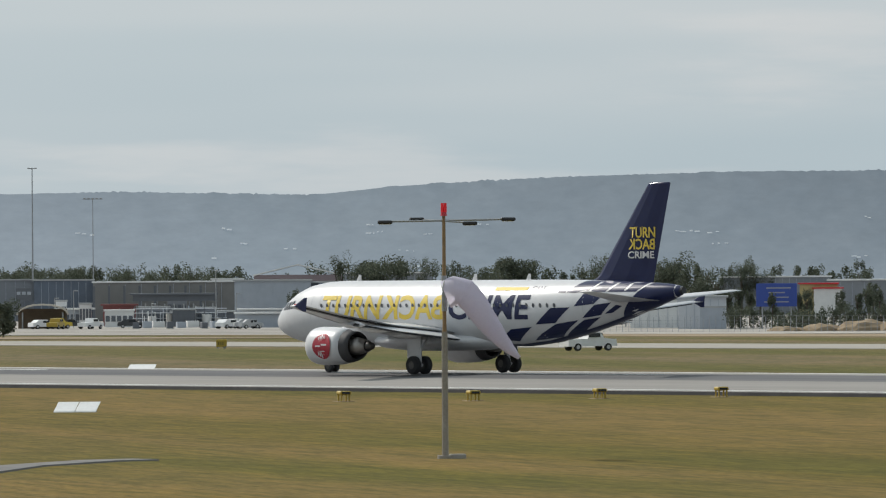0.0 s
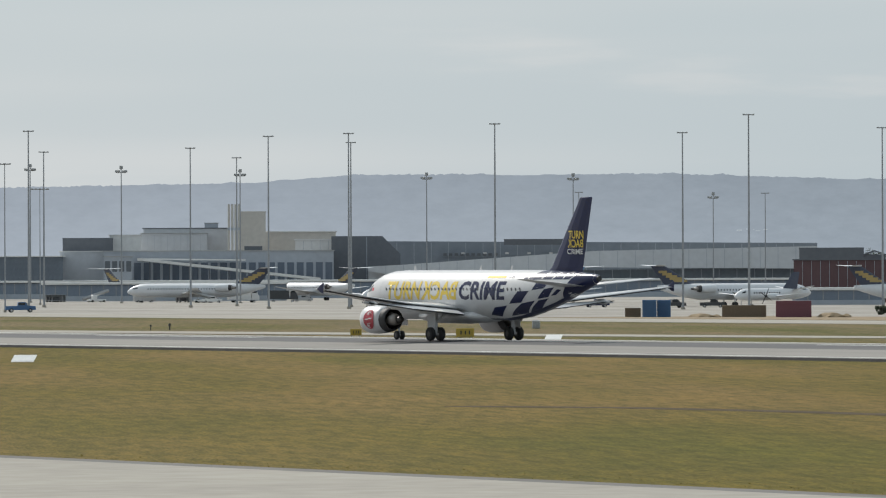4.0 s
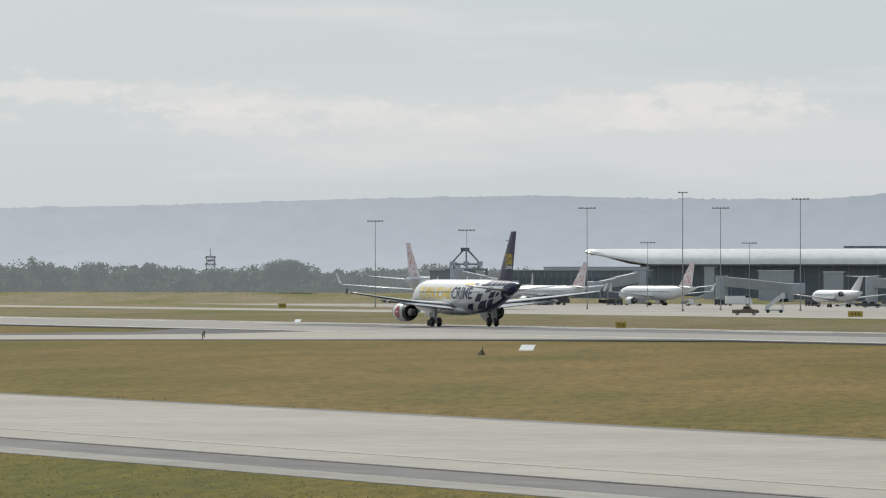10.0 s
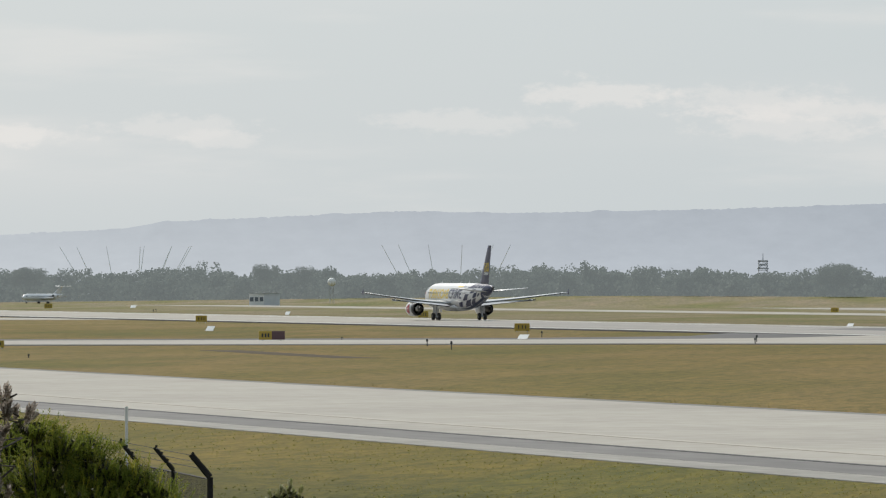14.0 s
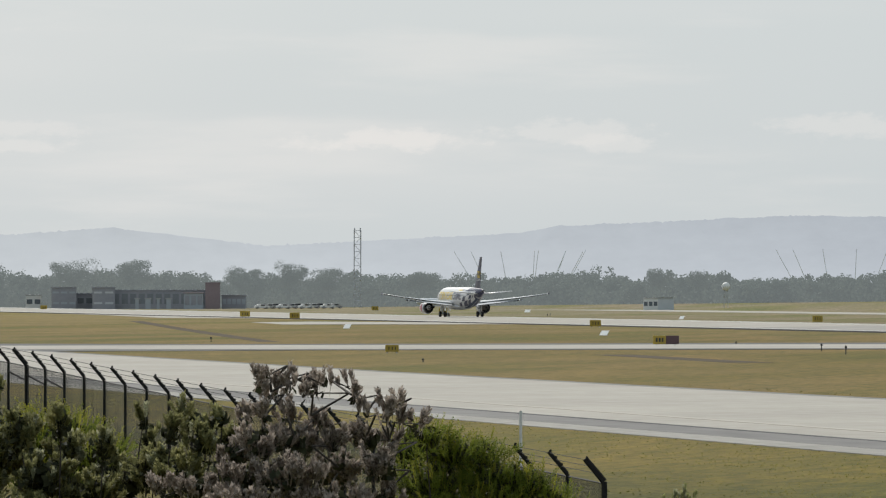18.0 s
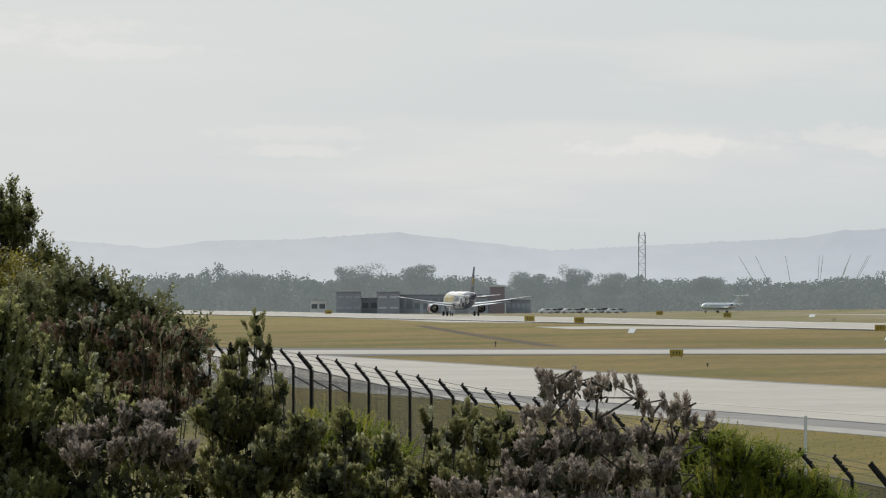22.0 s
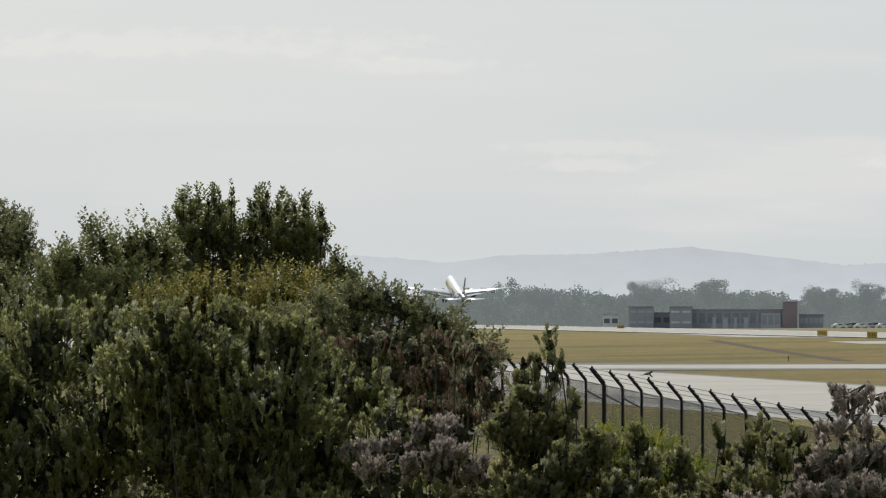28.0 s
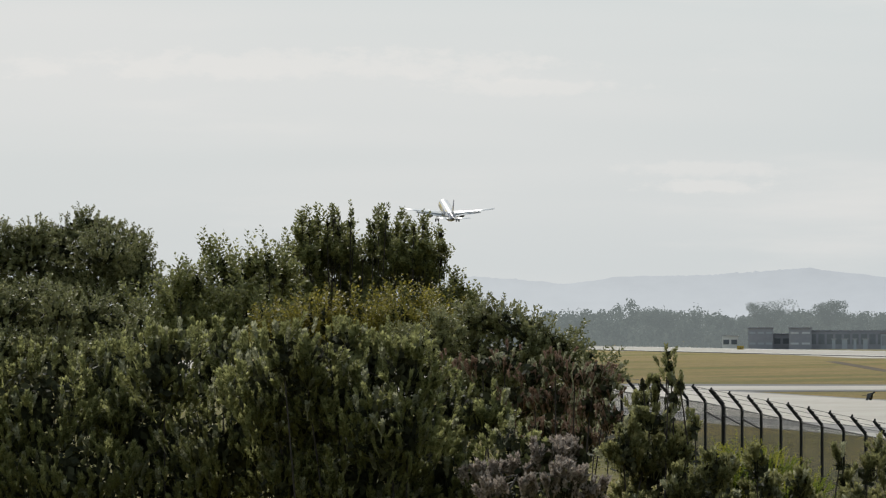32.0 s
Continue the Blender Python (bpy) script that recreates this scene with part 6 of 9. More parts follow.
for k in range(10):
    vx = 1298 + k * 10
    slab("p", ((vx, 455), (vx, 450.5), (vx + 6, 450.5), (vx + 6, 455)), 2128, 1.5, DARKWALL, "roof_vent", "small dark vent on the slate-blue roof", "roof vents")
for k in range(5):
    slab("p", ((1266 + k * 60, 500), (1266 + k * 60, 485), (1269 + k * 60, 485), (1269 + k * 60, 500)), 2062, 0.6, WHITEWALL, "concourse_column", "white column of the concourse", "concourse columns")


def build_terminal():
    """The domestic terminal under its long curved roof, with a pointed overhang at the north end."""
    d = 2300
    x0, x1 = 15, 1292
    xm = (x0 + x1) / 2
    g = spot("h", xm, d)
    b, _ = bearing_of("h", xm, 441)
    t = thing("terminal", "long terminal with a pale curved metal roof and dark glass front", "building", Matrix.Translation(g) @ pose(0, 0, 0, 0, 0, -degrees(b)))
    w = size(d, x1 - x0)

    def z(y):
        return at("h", xm, y, d).z - g.z
    top, low = z(432), z(459)
    n, m = 64, 10
    bm = B()
    grid = []
    for i in range(n + 1):
        f = i / n
        x = -w / 2 + w * f
        lift = clamp(1 - f / 0.088)
        front = low + (top - 0.9 - low) * lift
        end = clamp((f - 0.965) / 0.035)
        row = []
        for j in range(m + 1):
            a = j / m * pi / 2
            yy = (1 - cos(a)) * 16 + 10 * lift * (j / m)
            zz = front + (top - front) * sin(a)
            zz -= end ** 2 * (zz - low) * 0.55
            row.append(bm.verts.new((x, yy - 6, zz)))
        row.append(bm.verts.new((x, 30, top - 1.5 - end ** 2 * 2)))
        grid.append(row)
    for i in range(n):
        for j in range(m + 1):
            bm.faces.new((grid[i][j], grid[i + 1][j], grid[i + 1][j + 1], grid[i][j + 1]))
    r = bmesh.ops.extrude_face_region(bm, geom=bm.faces[:])
    for v in r["geom"]:
        if isinstance(v, bmesh.types.BMVert):
            v.co.z -= 0.5
    bmesh.ops.recalc_face_normals(bm, faces=bm.faces[:])
    roof = part("roof", bm, METALROOF, t, "pale curved metal roof with a pointed overhang", smooth=True)
    for xx, zz in ((0.05, 2.9), (0.09, 2.5), (0.135, 3.0), (0.175, 2.4)):
        part("skylight", box(B(), w * xx, -4.4, low + zz, 5.5, 1.0, 0.9), GREYROOF, t)
        part("roof_fin", rod(B(), (w * xx + 4, -5.2, low + 0.6), (w * xx + 6, -4.0, low + 3.6), 0.2, n=5), DARKWALL, t)
    part("glass_front", box(B(), w * 0.035, 12, low / 2, w * 0.92, 24, low - 0.2), TERMGLASS, t, "dark glass terminal front")
    part("fascia", box(B(), w * 0.035, -5.9, low - 0.35, w * 0.9, 0.3, 0.5), DARKWALL, t)
    p0 = None
    for k in range(46):
        x = -w * 0.42 + w * 0.91 * k / 45
        if p0 is None:
            p0 = part("mullion", box(B(), 0, -0.1, low / 2, 0.18, 0.2, low - 0.4), GALV, t)
            p0.location.x = x
        else:
            again(p0, Matrix.Translation((x, 0, 0)), t)
    part("roof_louvre", box(B(), w * 0.07, 26, top + 0.6, w * 0.43, 1.5, 0.7), DARKWALL, t, "long dark roof louvre")
    part("roof_sign", box(B(), -w * 0.055, -6.3, low + 0.9, 2.6, 0.3, 1.3), DARKWALL, t)
    for xx in (0.24, 0.27):
        part("roof_plant", box(B(), w * xx, -3, low + 2.4, 6, 1.2, 0.8), GALV, t)


build_terminal()
slab("h", ((44, 545), (44, 474), (120, 464), (216, 460), (216, 545)), 2306, 6, TERMGLASS, "terminal_annex", "dark glazed annex under the terminal's overhang")
# dark slab added to close the bright gap beside the departure hall
slab("h", ((1278, 545), (1278, 466), (1302, 466), (1302, 545)), 2240, 6, TERMGLASS, "link_building", "narrow dark filler added between terminal and departure hall")
slab("h", ((20, 437), (50, 448), (90, 459), (128, 464), (128, 457), (80, 450), (45, 441)), 2298, 5, DARKWALL, "roof_soffit", "dark soffit under the pointed roof overhang")
block("h", -60, 125, 466, 2250, 16, LIGHTWALL, "pale pier with upright fins", "terminal_pier", GREYROOF, panels=18, win=16, winh=0.5)
block("j", 1028, 1290, 480, 2240, 14, TERMGLASS, "blue-grey glazed pier beside the terminal", "terminal_pier", GREYROOF, panels=22, win=20, winh=0.4)
block("h", 320, 382, 472, 2250, 8, MIDWALL, "pale gate house below the terminal roof", "gate_house", METALROOF, panels=5)
block("h", 435, 470, 474, 2250, 8, MIDWALL, "grey gate house below the terminal roof", "gate_house", METALROOF, panels=3)
block("h", 224, 242, 466, 2250, 6, MIDWALL, "grey stair tower below the terminal roof", "stair_tower", GREYROOF)
block("h", 600, 690, 490, 2200, 8, MIDWALL, "pale service building at the gates", "service_building", GREYROOF, win=5)


BRIDGEGREY = mat("dull_bridge_cladding", (0.36, 0.375, 0.395), (0.29, 0.30, 0.32), 0.6, 0.2, fine=8)


def jet_bridge(sector, x0, y0, x1, y1, d, label="pale grey passenger boarding bridge on wheeled legs"):
    """Telescoping box tunnel with rotunda, cab and a wheeled support."""
    a, c = at(sector, x0, y0, d), at(sector, x1, y1, d - 12)
    g = Vector((a.x, a.y, gz(a.x, a.y)))
    t = thing("boarding_bridge", label, "jet bridge", Matrix.Translation(g), "boarding bridges")
    a, c = a - g, c - g
    v = (c - a)
    rz = degrees(math.atan2(v.y, v.x))
    m1 = a.lerp(c, 0.55)
    for p, q, hgt, nm in ((a, m1, 2.9, "outer_tunnel"), (m1, c, 2.5, "inner_tunnel")):
        mid, dv = (p + q) / 2, q - p
        bm = bmesh.new()
        bmesh.ops.create_cube(bm, size=1, matrix=Matrix.Translation(mid) @ dv.to_track_quat("X", "Z").to_matrix().to_4x4() @ Matrix.Diagonal((dv.length, 2.2, hgt, 1)))
        part(nm, bm, BRIDGEGREY, t)
    part("rotunda", rod(B(), (a.x, a.y, 0), (a.x, a.y, a.z + 1.7), 1.9, n=14), MIDWALL, t)
    part("cab", box(B(), c.x, c.y, c.z, 3.2, 3.4, 3.2, rz, 0.2), MIDWALL, t)
    w = a.lerp(c, 0.8)
    for s in (-1.2, 1.2):
        part("support_leg", rod(B(), (w.x + s, w.y, 0), (w.x + s, w.y, w.z - 1), 0.25, n=8), GALV, t)
    part("wheel_bogie", box(B(), w.x, w.y, 0.5, 3.4, 1.2, 1.0, rz, 0.1), TYRE, t)


for sec, xa, ya, xb, yb, d in (("h", 255, 490, 390, 503, 2210), ("h", 520, 492, 600, 497, 2210), ("h", 690, 496, 620, 498, 2150), ("j", 945, 488, 1040, 508, 2008), ("h", 110, 482, 30, 500, 2180)):
    jet_bridge(sec, xa, ya, xb, yb, d)


def covered_ramp(sector, d, pts, edge):
    """Long sloping white roof on slim posts, with a level canopy edge behind its upper end."""
    g = spot(sector, pts[0][0], d)
    t = thing("covered_ramp", "long white roofed ramp sloping down on slim posts", "ramp", Matrix.Translation(g))
    a, c = (at(sector, x, y, d) - g for x, y in pts)
    for q, r, high in ((a, c, 0.75), (*(at(sector, x, y, d + 2.5) - g for x, y in edge), 0.4)):
        bm = loft(B(), [[p + Vector((0, dy, dz)) for dy, dz in ((-1.4, -high / 2), (1.4, -high / 2), (1.4, high / 2), (-1.4, high / 2))] for p in (q, r)])
        bmesh.ops.recalc_face_normals(bm, faces=bm.faces[:])
        part("roof", bm, WHITEWALL, t)
    for k in range(9):
        p = a.lerp(c, (k + 0.5) / 9)
        part("post", rod(B(), (p.x, p.y, 0), (p.x, p.y, p.z - 0.3), 0.16, n=6), DARKWALL, t)


covered_ramp("g", 2045, ((1217, 463), (1533, 498)), ((1217, 462), (1400, 464)))


def build_gantry():
    """Dark docking building with a braced steel frame on its roof."""
    t = block("j", 897, 975, 481, 2015, 8, STEELGREY, "dark docking building with a braced steel roof frame", "docking_building", STEELGREY, win=5, winh=0.3)
    d = 2015
    g = t.matrix_basis.translation
    h = at("j", 965, 476, d).z - g.z
    k = size(d, 1)
    o = 25 * k
    for xa, za, xb, zb in ((-29 * k, 1.0, -4 * k, 5.2), (27 * k, 1.0, 2 * k, 5.2), (-30 * k, 1.2, 28 * k, 1.2), (-22 * k, 0, -22 * k, 1.4), (0, 0, 0, 5.4), (22 * k, 0, 22 * k, 1.4)):
        part("brace", rod(B(), (o + xa, 3, h + za), (o + xb, 3, h + zb), 0.22, n=6), DARKWALL, t)
    for x in (-24 * k, 0, 24 * k):
        part("lamp_box", box(B(), o + x, 2.6, h + 1.3, 1.6, 0.8, 1.3, 0, 0.1), MIDWALL, t)
    part("deck", box(B(), o, 3, h - 0.3, 76 * k, 4, 0.5), STEELGREY, t)
    for s in (14, 36):
        part("column", box(B(), o + s * k, 3, h / 2, 0.7, 0.7, h), STEELGREY, t)
    part("ridge_block", box(B(), o - 2 * k, 3, h + 5.2, 2.4, 1, 1.0, 0, 0.1), DARKWALL, t)


build_gantry()
# brick depot among the trees at the runway's end
# slate cladding, its colour lightened to stand for haze
HAZEWALL = mat("weathered_slate_cladding", (0.32, 0.325, 0.36), (0.27, 0.275, 0.305), 0.8, 0.1, fine=8)
block("l", 172, 200, 526, 2240, 6, WHITEWALL, "small pale hut at the runway's end", "hut", GREYROOF, win=2)
block("l", 218, 262, 512, 2230, 10, HAZEWALL, "dark brick depot with a tower-like end", "depot", HAZEWALL, win=3, winrow=2, winmat=MIDWALL, winh=0.18)
block("l", 290, 330, 512, 2225, 10, HAZEWALL, "dark brick depot block", "depot", HAZEWALL, win=2, winrow=2, winmat=LIGHTWALL, winh=0.18)
block("l", 325, 490, 517, 2230, 12, HAZEWALL, "long low dark depot with open bays", "depot", HAZEWALL, win=11, winmat=STEELGREY, winh=0.55)
for x, w in ((366, 6), (384, 9), (404, 5), (421, 8)):
    block("l", x, x + w, 532, 2214, 3, MIDWALL, "pale container before the depot bays", "container", GREYROOF)
block("l", 519, 562, 526, 2232, 8, HAZEWALL, "low slate depot annex among the trees", "depot", HAZEWALL, win=5, winmat=MIDWALL, winh=0.4)
block("l", 262, 292, 523, 2235, 8, HAZEWALL, "low grey depot link", "depot", HAZEWALL, win=2)
block("l", 452, 486, 522, 2215, 4, MIDWALL, "white roller doors of a brick depot", "garage", BRICK, win=3, winmat=HAZEWALL, winh=0.6)
block("l", 490, 516, 504, 2225, 10, BRICK, "red brick stair tower of a depot", "depot_tower", BRICK, over=0.1)
block("k", 232, 258, 519, 2150, 5, WHITEWALL, "white hut before the woods", "hut", GREYROOF, win=3)
block("k", 258, 286, 518, 2150, 5, LIGHTWALL, "pale grey equipment hut", "hut", GREYROOF)
# radar dome
_g = spot("k", 378, 2200)
_t = thing("radar_dome", "white radar dome on a short tower before the trees", "radar dome", Matrix.Translation(_g))
_h = at("k", 378, 498, 2200).z - _g.z
for _x, _y in ((-0.6, -0.6), (0.6, -0.6), (-0.6, 0.6), (0.6, 0.6)):
    part("leg", rod(B(), (_x, _y, 0), (_x * 0.7, _y * 0.7, _h - 0.8), 0.06, n=6), GALV, _t)
_bm = B()
bmesh.ops.create_icosphere(_bm, subdivisions=3, radius=1.25, matrix=Matrix.Translation((0, 0, _h)))
part("dome", _bm, WHITEWALL, _t, smooth=True)
# billboards
for sec, x0, x1, y0, y1, d, m_, lab in (("a", 1338, 1410, 502, 543, 1060, mat("blue_board", (0.035, 0.075, 0.34), (0.03, 0.065, 0.29), 0.5, 0.3), "large blue billboard with faint pale lines"), ("b", 1457, 1498, 470, 522, 1150, WHITE_BOARD, "white billboard with blue lines of writing")):
    g = spot(sec, (x0 + x1) / 2, d)
    b_, _ = bearing_of(sec, (x0 + x1) / 2, 441)
    t = thing("billboard", lab, "billboard", Matrix.Translation(g) @ pose(0, 0, 0, 0, 0, -degrees(b_)))
    zt, zb = at(sec, x0, y0, d).z - g.z, at(sec, x0, y1, d).z - g.z
    w = size(d, x1 - x0)
    part("board", box(B(), 0, 0, (zt + zb) / 2, w, 0.3, zt - zb, 0, 0.03), m_, t)
    for s in (-0.35, 0.35):
        part("post", rod(B(), (s * w, 0.3, 0), (s * w, 0.3, zt - 0.3), 0.14, n=6), GALV, t)
    for k in range(4):
        part("writing_bar", box(B(), w * 0.05 * (k % 2), -0.16, zb + (zt - zb) * (0.2 + 0.2 * k), w * (0.6 - 0.1 * (k % 3)), 0.03, 0.16), GALV if "blue" in m_.name else NAVY, t)
# crawler crane behind the hangar
_g = spot("c", 350, 1500)
_t = thing("crawler_crane", "crane with a white and red lattice boom behind the hangar", "crane", Matrix.Translation(_g))
_a, _b = at("c", 305, 342, 1500) - _g, at("c", 352, 420, 1500) - _g
_foot = _b + (_b - _a) * 0.9
_foot.z = 2.0
for s in (-1, 1):
    part("chord", rod(B(), _foot + Vector((s * 0.8, 0, 0)), _a + Vector((s * 0.3, 0, 0)), 0.22, 0.16, 5), WHITEWALL, _t)
_bm = B()
for k in range(14):
    p, q = _foot.lerp(_a, k / 14), _foot.lerp(_a, (k + 1) / 14)
    rod(_bm, p + Vector((0.8 * (1 if k % 2 else -1), 0, 0)), q - Vector((0.7 * (1 if k % 2 else -1), 0, 0)), 0.12, n=4)
# the lacing's red is paled to paint in haze
part("lacing", _bm, mat("faded_red_steel", (0.45, 0.2, 0.18), (0.5, 0.3, 0.28), 0.7, 0.4), _t)
part("boom_head", box(B(), _a.x, _a.y, _a.z, 2.0, 0.8, 1.4, 0, 0.2), mat("crane_green", (0.16, 0.25, 0.2), (0.12, 0.2, 0.16), 0.5, 0.5), _t)
part("hoist_rope", rod(B(), _a, _a + Vector((0, 0, -5)), 0.06, n=4), BLACK, _t)
part("hook_block", box(B(), _a.x, _a.y, _a.z - 5.4, 0.6, 0.5, 1.0, 0, 0.1), BLACK, _t)
_e = at("c", 388, 410, 1500) - _g
part("backstay", rod(B(), _a, _e, 0.08, n=4), GALV, _t)
part("carrier", box(B(), _foot.x, _foot.y, 1.3, 4, 8, 2.6, 0, 0.3), YELLOW, _t)

# older shed, leaning pole and a jib beside the hangar
slab("c", ((-14, 572), (-14, 486), (50, 486), (66, 536), (74, 572)), 1062, 18, BLUEWALL, "old_shed", "blue-grey shed with a sloping end beside the hangar")
_g = spot("c", 20, 1050)
_t = thing("steel_frame", "open steel frame with a long leaning pole", "frame", Matrix.Translation(_g))
for x0, y0, x1, y1, rr in ((-60, 492, 196, 416, 0.16), (-10, 475, 84, 475, 0.12), (15, 476, 15, 545, 0.14), (32, 478, 32, 545, 0.1), (-5, 478, 16, 520, 0.1), (50, 478, 50, 545, 0.12), (86, 472, 60, 530, 0.1)):
    part("bar", rod(B(), at("c", x0, y0, 1050) - _g, at("c", x1, y1, 1050) - _g, rr, n=6), MIDWALL, _t)
_g = spot("c", 84, 1075)
_t = thing("mobile_jib", "dark telescopic jib raised behind the hangar", "crane", Matrix.Translation(_g))
part("boom", rod(B(), at("c", 84, 478, 1075) - _g, at("c", 36, 420, 1075) - _g, 0.3, 0.15, 6), MIDWALL, _t)
part("mast_foot", rod(B(), (0, 0, 0), at("c", 84, 478, 1075) - _g, 0.4, 0.4, 8), DARKMETAL, _t)
part("hook_block", box(B(), *(at("c", 34, 423, 1075) - _g), 0.6, 0.5, 0.9, 0, 0.1), BLACK, _t)


# ---- parked aircraft ----
B737 = [(0, 3.1, 0.03, 0.03), (0.15, 3.12, 0.32, 0.3), (0.6, 3.2, 0.75, 0.7), (1.6, 3.4, 1.28, 1.18), (3.0, 3.55, 1.68, 1.55), (5.0, 3.7, 1.95, 1.85), (7, 3.72, 2.0, 1.88), (26, 3.72, 2.0, 1.88), (29.5, 4.0, 1.72, 1.6), (33, 4.4, 1.25, 1.15), (36.5, 4.85, 0.7, 0.6), (38.6, 5.1, 0.28, 0.25)]
F100 = [(0, 2.75, 0.03, 0.03), (0.15, 2.77, 0.28, 0.28), (0.7, 2.85, 0.75, 0.72), (1.8, 2.98, 1.22, 1.18), (3.4, 3.08, 1.55, 1.5), (5, 3.1, 1.65, 1.65), (25, 3.1, 1.65, 1.65), (28, 3.3, 1.4, 1.3), (31, 3.65, 0.95, 0.85), (34, 4.0, 0.4, 0.35)]


# white and navy of the parked jets, greyed to carry the distance haze
PARKWHITE = mat("weathered_white_paint", (0.66, 0.675, 0.70), (0.60, 0.615, 0.64), 0.4, 0.3)
PARKNAVY = mat("weathered_navy_paint", (0.035, 0.045, 0.08), (0.05, 0.06, 0.095), 0.4, 0.3)


def small_jet(name, label, sts, tee, tail, accent=None, k=1.0, m=None, winglet=None):
    """A parked airliner: wing-mounted engines and low tailplane, or rear engines and a T-tail."""
    t = thing(name, label, "airplane", None, "parked airliners")
    fus = part("fuselage", loft(B(), [ring_at(s, 20) for s in sts]), PARKWHITE, t, smooth=True)
    L = sts[-1][0]
    cx = L * (0.5 if tee else 0.46)
    half = 14.0 if tee else 17.2
    zb = sts[6][1] - sts[6][2] * 0.55
    for s in (-1, 1):
        w = part("wing", flying(B(), [(cx - 3.5, s * 1.0, zb, 6.2, 0.14), (cx - 1.2, s * 5, zb + 0.4, 4.2, 0.12), (cx + 2.6, s * half, zb + 1.5, 1.5, 0.1)]), GREYPAINT, t, smooth=True)
        if not tee:
            bm = flying(B(), [(cx + 2.6, 0, zb + 1.5, 1.5, 0.06), (cx + 4.2, 0, zb + 3.8, 0.6, 0.06)], True)
            for v in bm.verts:
                v.co.x += s * (half + 0.1 + 0.2 * (v.co.z - zb - 1.5))
            part("winglet", bm, winglet or PARKWHITE, w)
            jet_engine(t, s * 4.9, 1.55, cx - 6.0, 1.05, 3.0, PARKWHITE)
            part("stabiliser", flying(B(), [(L - 5.4, s * 0.4, sts[-1][1], 3.6, 0.09), (L - 2.4, s * 7, sts[-1][1] + 0.7, 1.3, 0.08)]), PARKWHITE, t)
        else:
            e = jet_engine(t, s * 2.6, sts[6][1] + 0.6, L - 11.5, 0.8, 3.6, PARKWHITE)
            part("pylon", box(B(), s * 1.9, -(L - 9.5), sts[6][1] + 0.55, 1.4, 2.2, 0.3), PARKWHITE, e)
            part("stabiliser", flying(B(), [(L - 1.6, s * 0.1, 8.3, 2.9, 0.08), (L + 0.6, s * 5, 8.5, 1.3, 0.08)]), PARKWHITE, t)
        bm = B()
        rod(bm, (s * 2.7, -(cx + 1.2), 0.5), (s * 2.6, -(cx + 1.2), 2.2), 0.14)
        g = part("main_gear", bm, STEEL, t)
        wheel_pair(g, cx + 1.2, s * 2.7, 0.52, 0.75, 0.36)
    ft = 8.35 if tee else 12.4
    f = part("fin", flying(B(), [(L - (8.2 if tee else 9.0), 0, sts[6][1] + 1.2, 6.6 if tee else 6.8, 0.09), (L - (1.4 if tee else 2.6), 0, ft, 3.0 if tee else 2.0, 0.08)], True), tail, t)
    if accent:
        for kk in range(5):
            z = sts[6][1] + 2.2 + kk * (ft - sts[6][1] - 3.0) / 5
            aft = L - (6.4 if tee else 7.0) + kk * (0.95 if tee else 1.0)
            bm = B()
            box(bm, 0, -(aft + 1.6), z, 0.62 - 0.06 * kk, 3.0 - 0.3 * kk, 0.5)
            part("fin_stripe", bm, accent, f)
    bm = rod(B(), (0, -3.6, 0.35), (0, -3.6, 1.8), 0.1)
    g = part("nose_gear", bm, STEEL, t)
    wheel_pair(g, 3.6, 0, 0.34, 0.4, 0.2)
    pane = None
    for s in (-1, 1):
        for i in range(30):
            p = skin_height(sts, 5.6 + i * (L * 0.58 / 30), sts[6][1] + 0.35, s, 0.015)
            if pane is None:
                pane = part("cabin_window", box(B(), 0, 0, 0, 0.03, 0.26, 0.36), FARGLASS, fus)
                pane.location = p
            else:
                again(pane, Matrix.Translation(p), fus)
        part("cockpit_window", patch(sts, [(1.5, sts[0][1] + 0.55), (2.9, sts[0][1] + 0.75), (2.95, sts[0][1] + 1.15), (1.75, sts[0][1] + 0.95)], s, 0.02, 3, 2), FARGLASS, fus)
    shift_all(t, cx + 1.2)
    return t


REDTAIL = mat("white_red_tail_paint", (0.5, 0.10, 0.11), (0.72, 0.69, 0.69), 0.3, 1.5, spread=(0.40, 0.50), fine=3)
BLUETAIL = mat("blue_tail_paint", (0.035, 0.15, 0.34), (0.05, 0.2, 0.4), 0.3, 0.3)
GOLD = mat("gold_paint", (0.40, 0.29, 0.1), (0.34, 0.25, 0.1), 0.3, 0.5)
j737 = small_jet("parked_jetliner", "white parked jetliner with a red patterned tail fin", B737, False, REDTAIL, None, winglet=WHITE)
f_navy = small_jet("parked_rear_engine_jet", "white rear-engined jet with a navy T-tail and gold mark", F100, True, PARKNAVY, GOLD)
f_blue = small_jet("parked_blue_tail_jet", "white rear-engined jet with a bright blue T-tail", F100, True, BLUETAIL, None)
f_red = small_jet("parked_red_tail_jet", "white rear-engined jet with a red patterned T-tail", F100, True, REDTAIL, None)
f_white = small_jet("parked_white_jet", "white rear-engined jet with a plain T-tail", F100, True, WHITE, None)
part("rear_paint", loft(B(), [[(c[0] * 1.01, c[1] + 17 + 1.2, 3.1 + (c[2] - 3.1) * 1.01) for c in ring_at(station(F100, x), 20)] for x in (22.5, 25, 28, 31, 33.5)], cap=False), BLUETAIL, f_blue, "blue painted rear fuselage")


